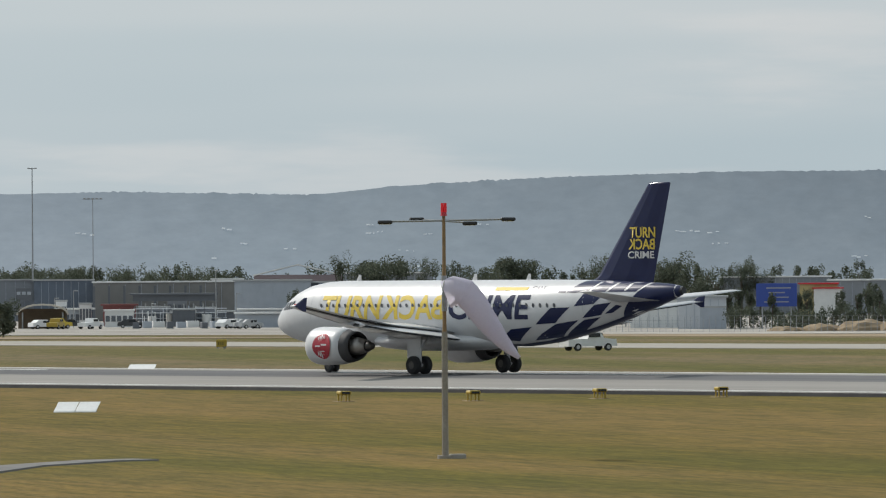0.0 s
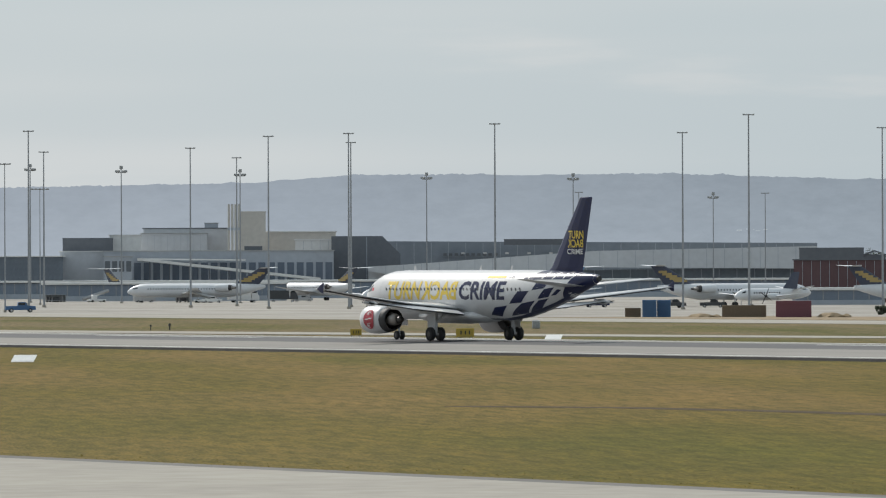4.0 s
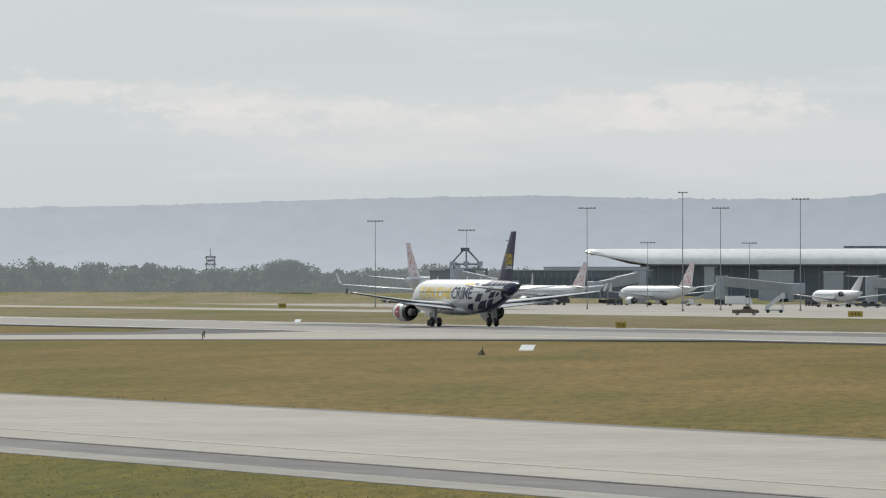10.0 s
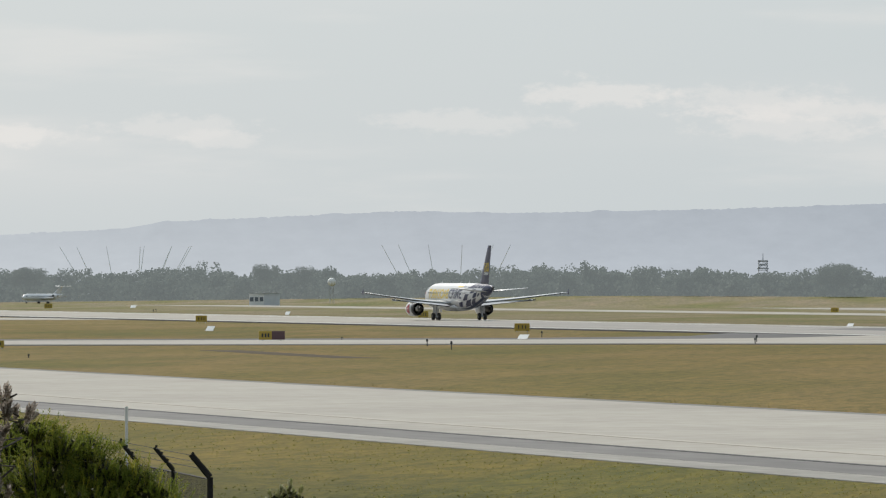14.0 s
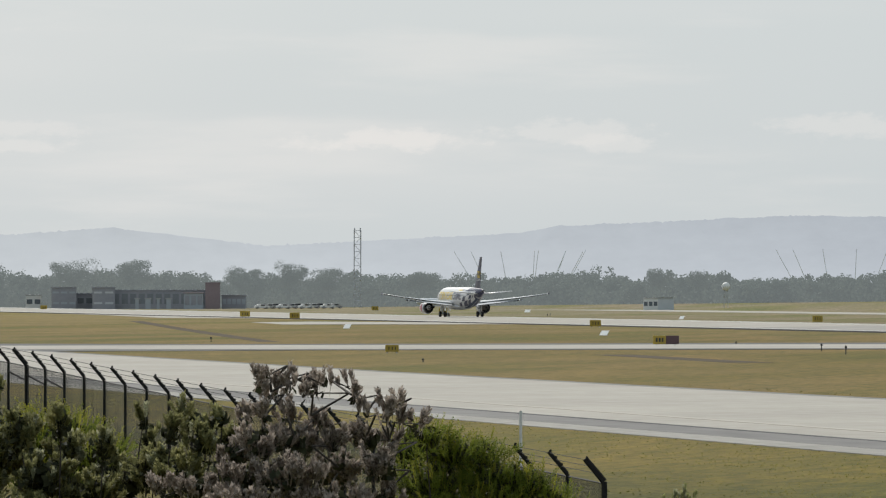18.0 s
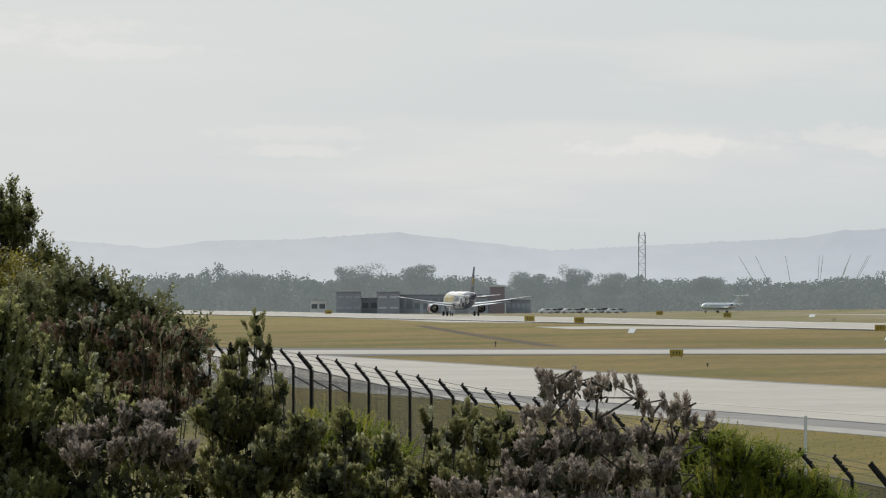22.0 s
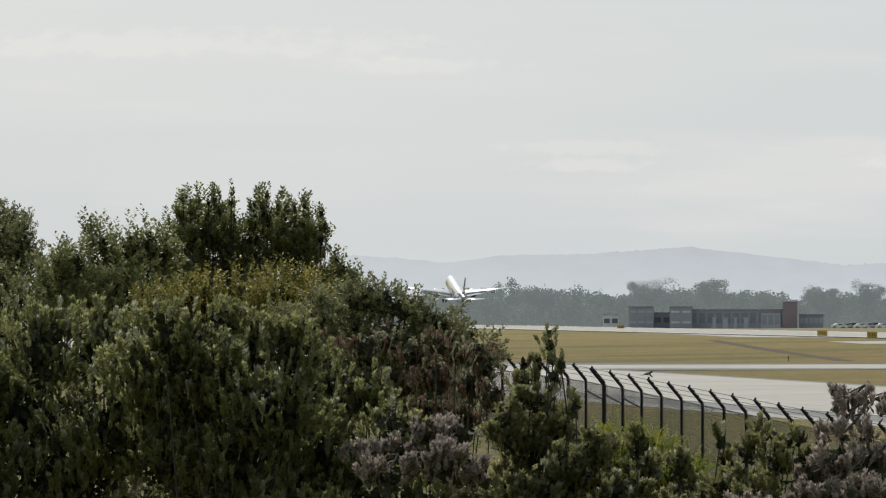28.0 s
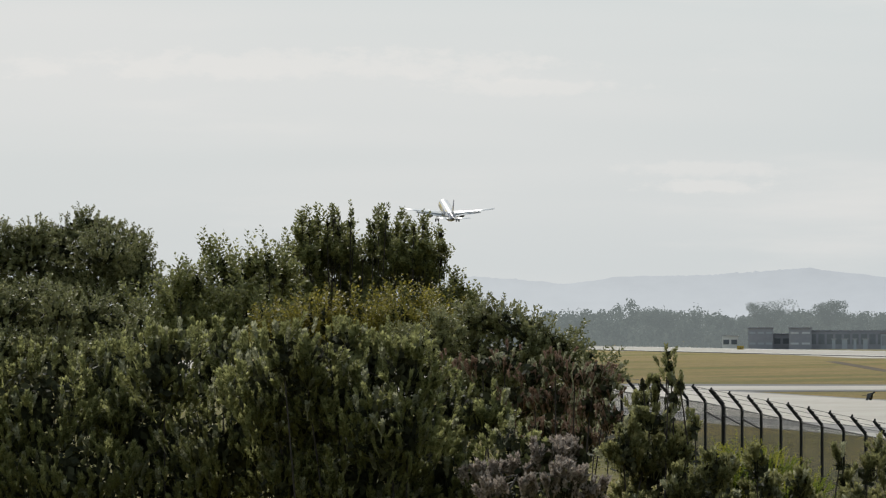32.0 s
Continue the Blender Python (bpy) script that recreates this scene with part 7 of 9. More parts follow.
def small_prop():
    """A parked commuter plane: low wing, two propellers, upright fin."""
    t = thing("parked_commuter_plane", "small white twin-propeller commuter plane parked on the apron", "airplane", None, "parked airliners")
    sts = [(0, 2.3, 0.03, 0.03), (0.2, 2.32, 0.3, 0.3), (1.0, 2.45, 0.75, 0.7), (2.2, 2.6, 1.05, 1.0), (4, 2.65, 1.16, 1.16), (13, 2.65, 1.16, 1.16), (16, 2.95, 0.8, 0.7), (19.5, 3.3, 0.2, 0.2)]
    fus = part("fuselage", loft(B(), [ring_at(q, 18) for q in sts]), PARKWHITE, t, smooth=True)
    part("fin", flying(B(), [(13.8, 0, 3.4, 4.6, 0.09), (17.3, 0, 6.9, 1.9, 0.08)], True), PARKNAVY, t)
    for s in (-1, 1):
        part("wing", flying(B(), [(7.2, s * 0.9, 2.0, 2.9, 0.15), (7.8, s * 10.7, 2.9, 1.2, 0.12)]), PARKWHITE, t, smooth=True)
        part("stabiliser", flying(B(), [(16.2, s * 0.3, 3.4, 2.1, 0.1), (17.2, s * 4.6, 4.2, 1.0, 0.1)]), PARKWHITE, t)
        n = part("nacelle", loft(B(), [[(s * 3.4 + r * 0.8 * cos(a), -x, 2.35 + r * sin(a)) for a in (2 * pi * i / 12 for i in range(12))] for x, r in ((5.3, 0.25), (5.8, 0.5), (8.0, 0.58), (10.3, 0.15))]), PARKWHITE, t, smooth=True)
        part("spinner", rod(B(), (s * 3.4, -5.3, 2.35), (s * 3.4, -4.75, 2.35), 0.25, 0.03, 10), DARKMETAL, n)
        for k in range(4):
            a = pi / 2 * k + 0.5
            part("propeller_blade", rod(B(), (s * 3.4, -5.05, 2.35), (s * 3.4 + 1.65 * cos(a), -5.05, 2.35 + 1.65 * sin(a)), 0.1, 0.06, 6), BLACK, n)
        g = part("main_gear", rod(B(), (s * 3.3, -8.9, 0.4), (s * 3.3, -8.8, 2.1), 0.1), STEEL, t)
        wheel_pair(g, 8.9, s * 3.3, 0.38, 0.45, 0.24)
        for i in range(11):
            part("cabin_window", box(B(), s * 1.15, -(4.4 + i * 0.75), 2.95, 0.06, 0.26, 0.32), GLASS, fus)
        part("cockpit_window", patch(sts, [(1.2, 2.85), (2.3, 3.0), (2.35, 3.35), (1.5, 3.1)], s, 0.02, 3, 2), GLASS, fus)
    g = part("nose_gear", rod(B(), (0, -1.9, 0.3), (0, -1.9, 1.8), 0.08), STEEL, t)
    wheel_pair(g, 1.9, 0, 0.28, 0.3, 0.16)
    shift_all(t, 8.9)
    return t


commuter = small_prop()


def park(ob, sector, x, d, heading, first=False):
    """heading: degrees that the nose points to the right of straight away from the mound."""
    g = spot(sector, x, d)
    b, _ = bearing_of(sector, x, 441)
    m = Matrix.Translation(g) @ pose(0, 0, 0, 0, 0, -degrees(b) - heading)
    if first:
        ob.matrix_basis = m
        return ob
    return copy_thing(ob, m)


park(j737, "h", 140, 2080, -34, True)
park(j737, "j", 1110, 2120, -34)
park(j737, "g", 304, 1935, 157)
park(f_white, "h", 462, 1960, -22, True)
park(f_red, "h", 1300, 2010, 155, True)
park(f_navy, "h", 1018, 1900, -27, True)
park(f_white, "h", 952, 2075, -27)
park(f_navy, "g", 1325, 1750, -75)
park(f_navy, "g", 1210, 1960, 150)
park(f_navy, "e", 385, 1480, 65)
park(f_navy, "d", 430, 1500, 65)
park(f_navy, "d", 640, 1510, 65)
park(f_navy, "g", 1532, 1850, -35)
park(f_blue, "f", 1206, 1625, -32, True)
bizjet = park(f_white, "m", 1384, 2215, -146)
bizjet.scale = (0.62, 0.62, 0.62)
tagged(bizjet, "small white business jet parked before the woods", "airplane", "parked airliners")
bizjet.name = "parked_business_jet"
park(commuter, "p", 1205, 1450, -140, True)
park(commuter, "e", 448, 1400, -140)
# wide-body jet at the north gate, seen from behind
big = copy_thing(j737, Matrix.Translation(spot("j", 914, 2100)) @ pose(0, 0, 0, 0, 0, -degrees(bearing_of("j", 914, 441)[0]) - 20) @ Matrix.Diagonal((1.0, 1.0, 1.0, 1)))
big.scale = (1.68, 1.45, 1.42)
tagged(big, "large white jetliner with a red patterned tail at the gate")
big.name = "parked_widebody_jet"


# ---- vehicles ----
def vehicle(sector, x, d, label, paint, kind="ute", turn=90.0, beacon=None):
    shapes = {"ute": (4.9, 1.8, [(-2.45, 0.38), (-2.45, 1.0), (-0.5, 1.05), (-0.35, 1.65), (0.7, 1.68), (1.15, 1.1), (2.35, 0.98), (2.45, 0.4)]),
              "car": (4.5, 1.75, [(-2.25, 0.34), (-2.2, 0.95), (-1.7, 1.0), (-1.1, 1.42), (0.35, 1.45), (1.0, 1.0), (2.1, 0.85), (2.25, 0.34)]),
              "van": (5.2, 1.9, [(-2.6, 0.36), (-2.6, 2.1), (1.3, 2.15), (2.0, 1.3), (2.55, 1.1), (2.6, 0.36)]),
              "truck": (7.5, 2.4, [(-3.75, 0.8), (-3.75, 2.9), (1.6, 2.9), (1.6, 1.2), (1.8, 1.2), (1.85, 2.6), (3.2, 2.6), (3.7, 1.5), (3.75, 0.7)])}
    L, W, prof = shapes[kind]
    g = spot(sector, x, d)
    b, _ = bearing_of(sector, x, 441)
    t = thing({"ute": "pickup_truck", "car": "car", "van": "van", "truck": "service_truck"}[kind], label, "vehicle", Matrix.Translation(g) @ pose(0, 0, 0.06, 0, 0, -degrees(b) + 90 - turn), "airside vehicles")
    bm = loft(B(), [[(p, y * f, z) for p, z in prof] for y, f in ((-W / 2, 0.94), (-W / 2 + 0.1, 1.0), (W / 2 - 0.1, 1.0), (W / 2, 0.94))])
    body = part("body", bm, paint, t)
    top = max(z for _, z in prof)
    for s in (-1, 1):
        part("side_window", box(B(), 0.15 if kind != "truck" else 2.5, s * (W / 2 - 0.04), top - 0.33, 1.1 if kind != "van" else 3.2, 0.12, 0.36), GLASS, body)
    part("windscreen", box(B(), L * 0.2, 0, top - 0.32, 0.12, W * 0.8, 0.4), GLASS, body)
    for px in (-L * 0.31, L * 0.31):
        for s in (-1, 1):
            w = part("wheel", rod(B(), (px, s * (W / 2 - 0.22), 0.32), (px, s * (W / 2 + 0.02), 0.32), 0.33, n=14), TYRE, t)
            part("hub", rod(B(), (px, s * (W / 2 - 0.2), 0.32), (px, s * (W / 2 + 0.04), 0.32), 0.18, n=10), STEEL, w)
    if beacon:
        part("beacon", box(B(), 0.2, 0, top + 0.1, 0.25, 1.0, 0.18, 0, 0.03), beacon, t)
    return t


VWHITE = mat("white_car_paint", (0.75, 0.75, 0.74), (0.68, 0.68, 0.675), 0.3, 0.5)
VDARK = mat("dark_car_paint", (0.03, 0.033, 0.04), (0.045, 0.05, 0.055), 0.3, 0.5)
VSILVER = mat("silver_car_paint", (0.42, 0.43, 0.44), (0.36, 0.37, 0.38), 0.3, 0.5, metal=0.5)
VTEAL = mat("teal_car_paint", (0.10, 0.24, 0.25), (0.08, 0.2, 0.21), 0.35, 0.5)
VBLUE = mat("blue_container_paint", (0.06, 0.14, 0.28), (0.05, 0.115, 0.23), 0.6, 0.6)
VBROWN = mat("brown_loader_paint", (0.16, 0.12, 0.08), (0.12, 0.09, 0.06), 0.6, 0.6)
for a in (("b", 1425, 640, "white airside pickup parked on the grass", VWHITE, "ute", 60), ("a", 160, 1150, "white pickup with a service body", VWHITE, "ute", 35), ("a", 98, 1150, "yellow tug on the apron", SIGN_YELLOW, "ute", 15),
          ("a", 232, 1180, "dark car parked by the sheds", VDARK, "car", 90), ("a", 404, 1150, "white car parked by the sheds", VWHITE, "car", 40), ("a", 420, 1180, "white car parked by the sheds", VWHITE, "car", 60), ("a", 441, 1145, "silver car parked by the sheds", VSILVER, "car", 50),
          ("a", 125, 1190, "dark car parked by the sheds", VDARK, "car", 90), ("a", 75, 1160, "white car parked by the sheds", VWHITE, "car", 60), ("b", 485, 1170, "yellow service vehicle by the tent", YELLOW, "ute", 60),
          ("c", 1180, 1150, "white car parked by the sheds", VWHITE, "car", 30), ("c", 1218, 1145, "silver car parked by the sheds", VSILVER, "car", 80), ("c", 1525, 1150, "white parked car by the fence", VWHITE, "car", 90),
          ("h", 297, 1330, "brown flatbed loader on the apron", VBROWN, "ute", 90), ("p", 40, 1880, "white van beside the walkway", VWHITE, "van", 80),
          ("g", 335, 1450, "dark baggage tug on the apron", VDARK, "ute", 60), ("h", 650, 1850, "dark service truck parked at the gate", VDARK, "truck", 80), ("h", 675, 1860, "white service truck at the gate", VWHITE, "truck", 60),
          ("i", 433, 1290, "teal airside pickup waiting beside the taxiway", VTEAL, "ute", 85), ("f", 282, 1180, "blue service vehicle on the apron", VBLUE, "ute", 85),
          ("e", 150, 1430, "navy tug beside a jet", NAVY, "ute", 80), ("e", 285, 1400, "dark tug on the apron", VDARK, "ute", 70), ("e", 355, 1420, "dark baggage tug on the apron", VDARK, "ute", 90)):
    vehicle(*a)
for x, d, paint, kind in ((104, 1930, VDARK, "ute"), (126, 1935, VSILVER, "ute"), (338, 1905, VSILVER, "van"), (172, 1925, VDARK, "car"), (1345, 1735, VWHITE, "ute"), (1470, 1790, VDARK, "truck"), (1506, 1800, VSILVER, "ute")):
    vehicle("g", x, d, "service vehicle beside a parked jet on the apron", paint, kind)
for k in range(11):
    vehicle("l", 590 + k * 13, 2180 + (k % 3) * 12, "parked car glinting at the far depot", (VWHITE, VSILVER, VDARK)[k % 3], "car", 80)


def crate(sector, x0, x1, top, d, paint, label, name="shipping_container"):
    g = spot(sector, (x0 + x1) / 2, d)
    b, _ = bearing_of(sector, x0, 441)
    t = thing(name, label, "container", Matrix.Translation(g) @ pose(0, 0, 0, 0, 0, -degrees(b)), "containers")
    w, h = size(d, x1 - x0), at(sector, x0, top, d).z - g.z
    part("box", box(B(), 0, 1.2, h / 2, w, 2.4, h, 0, 0.04), paint, t)
    rib = None
    for k in range(1, 12):
        x = -w / 2 + w * k / 12
        if rib is None:
            rib = part("rib", box(B(), 0, -0.03, h / 2, w / 26, 0.06, h * 0.92), paint, t)
            rib.location.x = x
        else:
            again(rib, Matrix.Translation((x, 0, 0)), t)
    return t


crate("e", 231, 256, 536, 1010, VBLUE, "blue shipping container on the grass edge")
crate("e", 257, 281, 536, 1012, VBLUE, "blue shipping container beside another one")
crate("e", 467, 530, 537, 1010, mat("crimson_container_paint", (0.17, 0.06, 0.08), (0.14, 0.05, 0.065), 0.6, 0.6), "long crimson shipping container")
crate("e", 372, 450, 545, 1015, VBROWN, "row of low brown pallets and crates", "pallet_stack")
crate("e", 200, 228, 550, 1015, VBROWN, "low brown rubble bins", "pallet_stack")
# boarding stairs that catch the sun
for sec, x, d in (("h", 348, 1480),):
    g = spot(sec, x, d)
    b_, _ = bearing_of(sec, x, 441)
    t = thing("boarding_stairs", "white mobile boarding stairs on the apron", "stairs", Matrix.Translation(g) @ pose(0, 0, 0, 0, 0, -degrees(b_)))
    for s in (-0.9, 0.9):
        bm = loft(B(), [[(x, y, z) for x, z in ((-1.9, 0.35), (1.5, 3.0), (2.1, 3.0), (2.1, 4.0), (1.4, 4.0), (-1.9, 1.4))] for y in (s - 0.05, s + 0.05)])
        part("side_panel", bm, WHITE, t)
    st = None
    for k in range(14):
        f = k / 13
        if st is None:
            st = part("step", box(B(), 0, 0, 0, 0.4, 1.7, 0.08), GALV, t)
            st.location = (-1.8, 0, 0.6)
        else:
            again(st, Matrix.Translation((-1.8 + 3.3 * f, 0, 0.6 + 2.5 * f)), t)
    part("chassis", box(B(), 0, 0, 0.6, 3.8, 1.9, 0.35, 0, 0.05), WHITE, t)
    for px in (-1.3, 1.3):
        part("wheel", rod(B(), (px, -1.0, 0.35), (px, 1.0, 0.35), 0.35, n=12), TYRE, t)
    part("support", rod(B(), (1.6, 0, 0.6), (1.7, 0, 3.1), 0.15, n=6), WHITE, t)


# ---- ground equipment at the gates ----
CARTGREY = mat("grey_cart_canvas", (0.24, 0.25, 0.265), (0.17, 0.18, 0.19), 0.8, 0.6)


def baggage_cart():
    """Four-wheeled baggage trailer: deck, canvas roof, corner posts, tow bar."""
    t = thing("baggage_cart", "grey covered baggage cart on small wheels at the gates", "baggage cart", Matrix(), "baggage carts")
    part("deck", box(B(), 0, 0, 0.5, 2.8, 1.5, 0.14, 0, 0.03), GALV, t)
    part("canopy", box(B(), 0, 0, 1.95, 2.9, 1.6, 0.12, 0, 0.05), CARTGREY, t)
    part("curtain", box(B(), 0, 0.7, 1.2, 2.7, 0.06, 1.3), CARTGREY, t)
    part("luggage", box(B(), -0.3, 0, 0.95, 1.7, 1.1, 0.75, 8, 0.12), VDARK, t)
    for px in (-1.3, 1.3):
        for py in (-0.7, 0.7):
            part("post", rod(B(), (px, py, 0.5), (px, py, 1.95), 0.05, n=5), GALV, t)
            part("wheel", rod(B(), (px * 0.75, py - 0.08, 0.24), (px * 0.75, py + 0.08, 0.24), 0.24, n=10), TYRE, t)
    part("tow_bar", rod(B(), (1.4, 0, 0.42), (2.5, 0, 0.35), 0.05, n=5), GALV, t)
    return t


def belt_loader():
    """Low truck with a sloping conveyor."""
    t = thing("belt_loader", "pale belt loader with a raised conveyor on the apron", "belt loader", Matrix(), "belt loaders")
    part("chassis", box(B(), 0, 0, 0.65, 4.6, 1.8, 0.5, 0, 0.08), VWHITE, t)
    part("conveyor", rod(B(), (-3.6, 0.3, 0.9), (3.6, 0.3, 3.0), 0.42, 0.42, 4), GALV, t)
    part("cab", box(B(), -0.9, -0.55, 1.35, 1.3, 0.8, 1.1, 0, 0.1), VWHITE, t)
    for px in (-1.6, 1.6):
        for py in (-0.85, 0.85):
            part("wheel", rod(B(), (px, py - 0.12, 0.36), (px, py + 0.12, 0.36), 0.36, n=10), TYRE, t)
    return t


def set_out(first, sector, x, d, turn, used):
    g = spot(sector, x, d)
    b_, _ = bearing_of(sector, x, 441)
    m = Matrix.Translation(g) @ pose(0, 0, 0, 0, 0, turn - degrees(b_))
    if used:
        copy_thing(first, m)
    else:
        first.matrix_basis = m


_c, _rng, _k = baggage_cart(), random.Random(21), 0
for sec, x, d in (("h", 250, 2120), ("h", 410, 2080), ("h", 545, 2100), ("h", 840, 2050), ("j", 990, 1990), ("j", 1090, 2080), ("g", 1060, 1800), ("g", 1290, 1760), ("g", 160, 1950), ("h", 60, 2090), ("h", 960, 2000)):
    for q in range(_rng.choice((2, 3, 4))):
        set_out(_c, sec, x + q * 5.4, d + _rng.uniform(-2, 2), _rng.uniform(-12, 12), _k)
        _k += 1
_c, _k = belt_loader(), 0
for sec, x, d, turn in (("h", 205, 2080, 20), ("h", 470, 2060, 160), ("j", 1035, 2000, 10), ("g", 1330, 1740, 170), ("h", 720, 1980, 15), ("g", 1140, 1790, 30)):
    set_out(_c, sec, x, d, turn, _k)
    _k += 1
for sec, x, d, lab, paint, kind, turn in (("h", 285, 2060, "white catering truck at the gates", VWHITE, "truck", 85), ("h", 585, 2050, "white service truck at the gates", VWHITE, "truck", 70), ("j", 880, 1990, "white van at the docking building", VWHITE, "van", 85), ("j", 1120, 2060, "dark service truck at the pier", VDARK, "truck", 80),
                                          ("h", 800, 2010, "white van beside the walkway", VWHITE, "van", 80), ("g", 1225, 1770, "silver van near the parked jets", VSILVER, "van", 80), ("g", 1400, 1760, "white service truck near the parked jets", VWHITE, "truck", 75), ("h", 505, 2040, "dark tug at the gates", VDARK, "ute", 80)):
    vehicle(sec, x, d, lab, paint, kind, turn)


# ---- signs and markers on the field ----
def field_d(sector, x, y, z=-0.5):
    """Distance at which a reading meets the level field."""
    _, e = bearing_of(sector, x, y)
    return (EYE - z) / -tan(e)


def sign(sector, x, y, w, h, label="yellow taxiway sign with dark plain marks on low legs", two=False):
    d = field_d(sector, x, y + h * 0.62)
    g = spot(sector, x, d)
    b, _ = bearing_of(sector, x, 441)
    t = thing("taxiway_sign", label, "sign", Matrix.Translation(g) @ pose(0, 0, 0, 0, 0, -degrees(b)), "taxiway signs")
    W, Hh = size(d, w), size(d, h)
    z = Hh * 0.62 + 0.1
    part("board", box(B(), -W / 4 if two else 0, 0, z, W / 2 if two else W, 0.3, Hh, 0, 0.03), SIGN_YELLOW, t)
    if two:
        part("dark_board", box(B(), W / 4, 0, z, W / 2, 0.3, Hh, 0, 0.03), MAROON, t, "dark red half of the sign")
    for s in (-0.35, 0.35):
        part("leg", rod(B(), (s * W, 0, -0.05), (s * W, 0, z - Hh * 0.4), 0.06, n=6), GALV, t)
    for k, f in enumerate((-0.22, 0.02, 0.24)):
        part("mark_bar", box(B(), f * W * (0.5 if two else 1) - (W / 4 if two else 0), -0.16, z, W * 0.07, 0.03, Hh * 0.45), BLACK, t)
    return t


for a in (("i", 1383, 607, 32, 17), ("h", 76, 569, 19, 11), ("h", 491, 546, 26, 10), ("k", 147, 564, 20, 11), ("k", 540, 556, 18, 11), ("k", 715, 579, 27, 13), ("l", 560, 559, 18, 10), ("l", 648, 562, 18, 10), ("l", 820, 621, 24, 12),
          ("l", 204, 548, 12, 8), ("l", 910, 553, 14, 8), ("l", 790, 549, 12, 7), ("f", 1068, 591, 32, 15), ("f", 875, 590, 20, 11), ("a", 392, 607, 17, 12), ("c", 1170, 594, 16, 12), ("c", 137, 584, 20, 10), ("c", 50, 594, 22, 9), ("k", 1268, 545, 14, 8)):
    sign(*a)
sign("k", 272, 594, 46, 15, "taxiway sign with a yellow and a dark red half", True)


def marker(sector, x, y, w, h, n=1):
    """White gable marker board lying on the grass."""
    d = field_d(sector, x, y + h * 0.5)
    g = spot(sector, x, d)
    b, _ = bearing_of(sector, x, 441)
    t = thing("gable_marker", "white sloping gable marker on the grass", "marker", Matrix.Translation(g) @ pose(0, 0, 0, 0, 0, -degrees(b)), "gable markers")
    W = size(d, w)
    Hh = size(d, h) * 0.95
    for k in range(n):
        xx = (k - (n - 1) / 2) * W / n
        w2 = W / n * 0.48
        bm = loft(B(), [[(xx - w2 - Hh * 0.25, -0.4, 0), (xx + w2 - Hh * 0.25, -0.4, 0), (xx + w2 - Hh * 0.25, -0.36, 0.05), (xx - w2 - Hh * 0.25, -0.36, 0.05)], [(xx - w2 + Hh * 0.25, 0.5, Hh), (xx + w2 + Hh * 0.25, 0.5, Hh), (xx + w2 + Hh * 0.25, 0.55, Hh), (xx - w2 + Hh * 0.25, 0.55, Hh)]])
        part("board", bm, WHITE_BOARD, t)
        part("prop", rod(B(), (xx + w2 * 0.8, 1.0, 0), (xx + w2 * 0.8 + Hh * 0.2, 0.56, Hh * 0.9), 0.04, n=5), GALV, t)
    return t


for a in (("a", 250, 650, 46, 11), ("a", 135, 720, 76, 19, 2), ("c", 1030, 636, 48, 11, 2), ("f", 288, 634, 42, 13), ("f", 1225, 597, 30, 9), ("g", 557, 582, 20, 8), ("i", 647, 614, 26, 11), ("i", 240, 567, 10, 7), ("k", 163, 580, 14, 9),
          ("k", 717, 595, 18, 9), ("k", 300, 553, 8, 6), ("l", 741, 580, 12, 8), ("l", 1060, 553, 10, 5), ("k", 1296, 574, 10, 6)):
    marker(*a)


def cone_marker(sector, x, y, h=14):
    d = field_d(sector, x, y + h * 0.5)
    g = spot(sector, x, d)
    t = thing("cone_marker", "small dark wedge-shaped marker on the grass", "marker", Matrix.Translation(g), "wedge markers")
    k = size(d, h)
    bm = B()
    rod(bm, (0, 0, -0.03), (k * 0.15, 0, k), k * 0.75, 0.03, 5)
    part("wedge", bm, mat("dull_olive_paint", (0.12, 0.10, 0.06), (0.09, 0.075, 0.045), 0.8, 2.0), t)
    part("pin", rod(B(), (k * 0.15, 0, k * 0.8), (k * 0.2, 0, k * 1.25), 0.03, n=5), BLACK, t)


for a in (("c", 192, 717, 15), ("g", 260, 634, 12), ("i", 1413, 645, 12), ("i", 566, 622, 11), ("d", 876, 707, 15)):
    if a[0] != "d":
        cone_marker(*a)


def light_stand(sector, x, y, label="yellow runway light unit on short legs"):
    """Yellow approach-aid unit: a flat box on legs."""
    d = field_d(sector, x, y + 14)
    g = spot(sector, x, d)
    b, _ = bearing_of(sector, x, 441)
    t = thing("light_unit", label, "runway light", Matrix.Translation(g) @ pose(0, 0, 0, 0, 0, -degrees(b) + 20), "approach light units")
    part("housing", box(B(), 0, 0, 0.46, 0.62, 0.7, 0.2, 0, 0.05), SIGN_YELLOW, t)
    part("lens", box(B(), 0, -0.36, 0.46, 0.45, 0.04, 0.12), GLASS, t)
    for sx in (-0.22, 0.22):
        for sy in (-0.25, 0.25):
            part("leg", rod(B(), (sx, sy, -0.05), (sx, sy, 0.45), 0.045, n=6), SIGN_YELLOW, t)
    part("concrete_pad", box(B(), 0, 0, 0.0, 0.9, 1.0, 0.06, 0, 0.02), DIRT, t)


for x, y in ((607, 697), (836, 696), (1060, 692), (1275, 689)):
    light_stand("a", x, y)


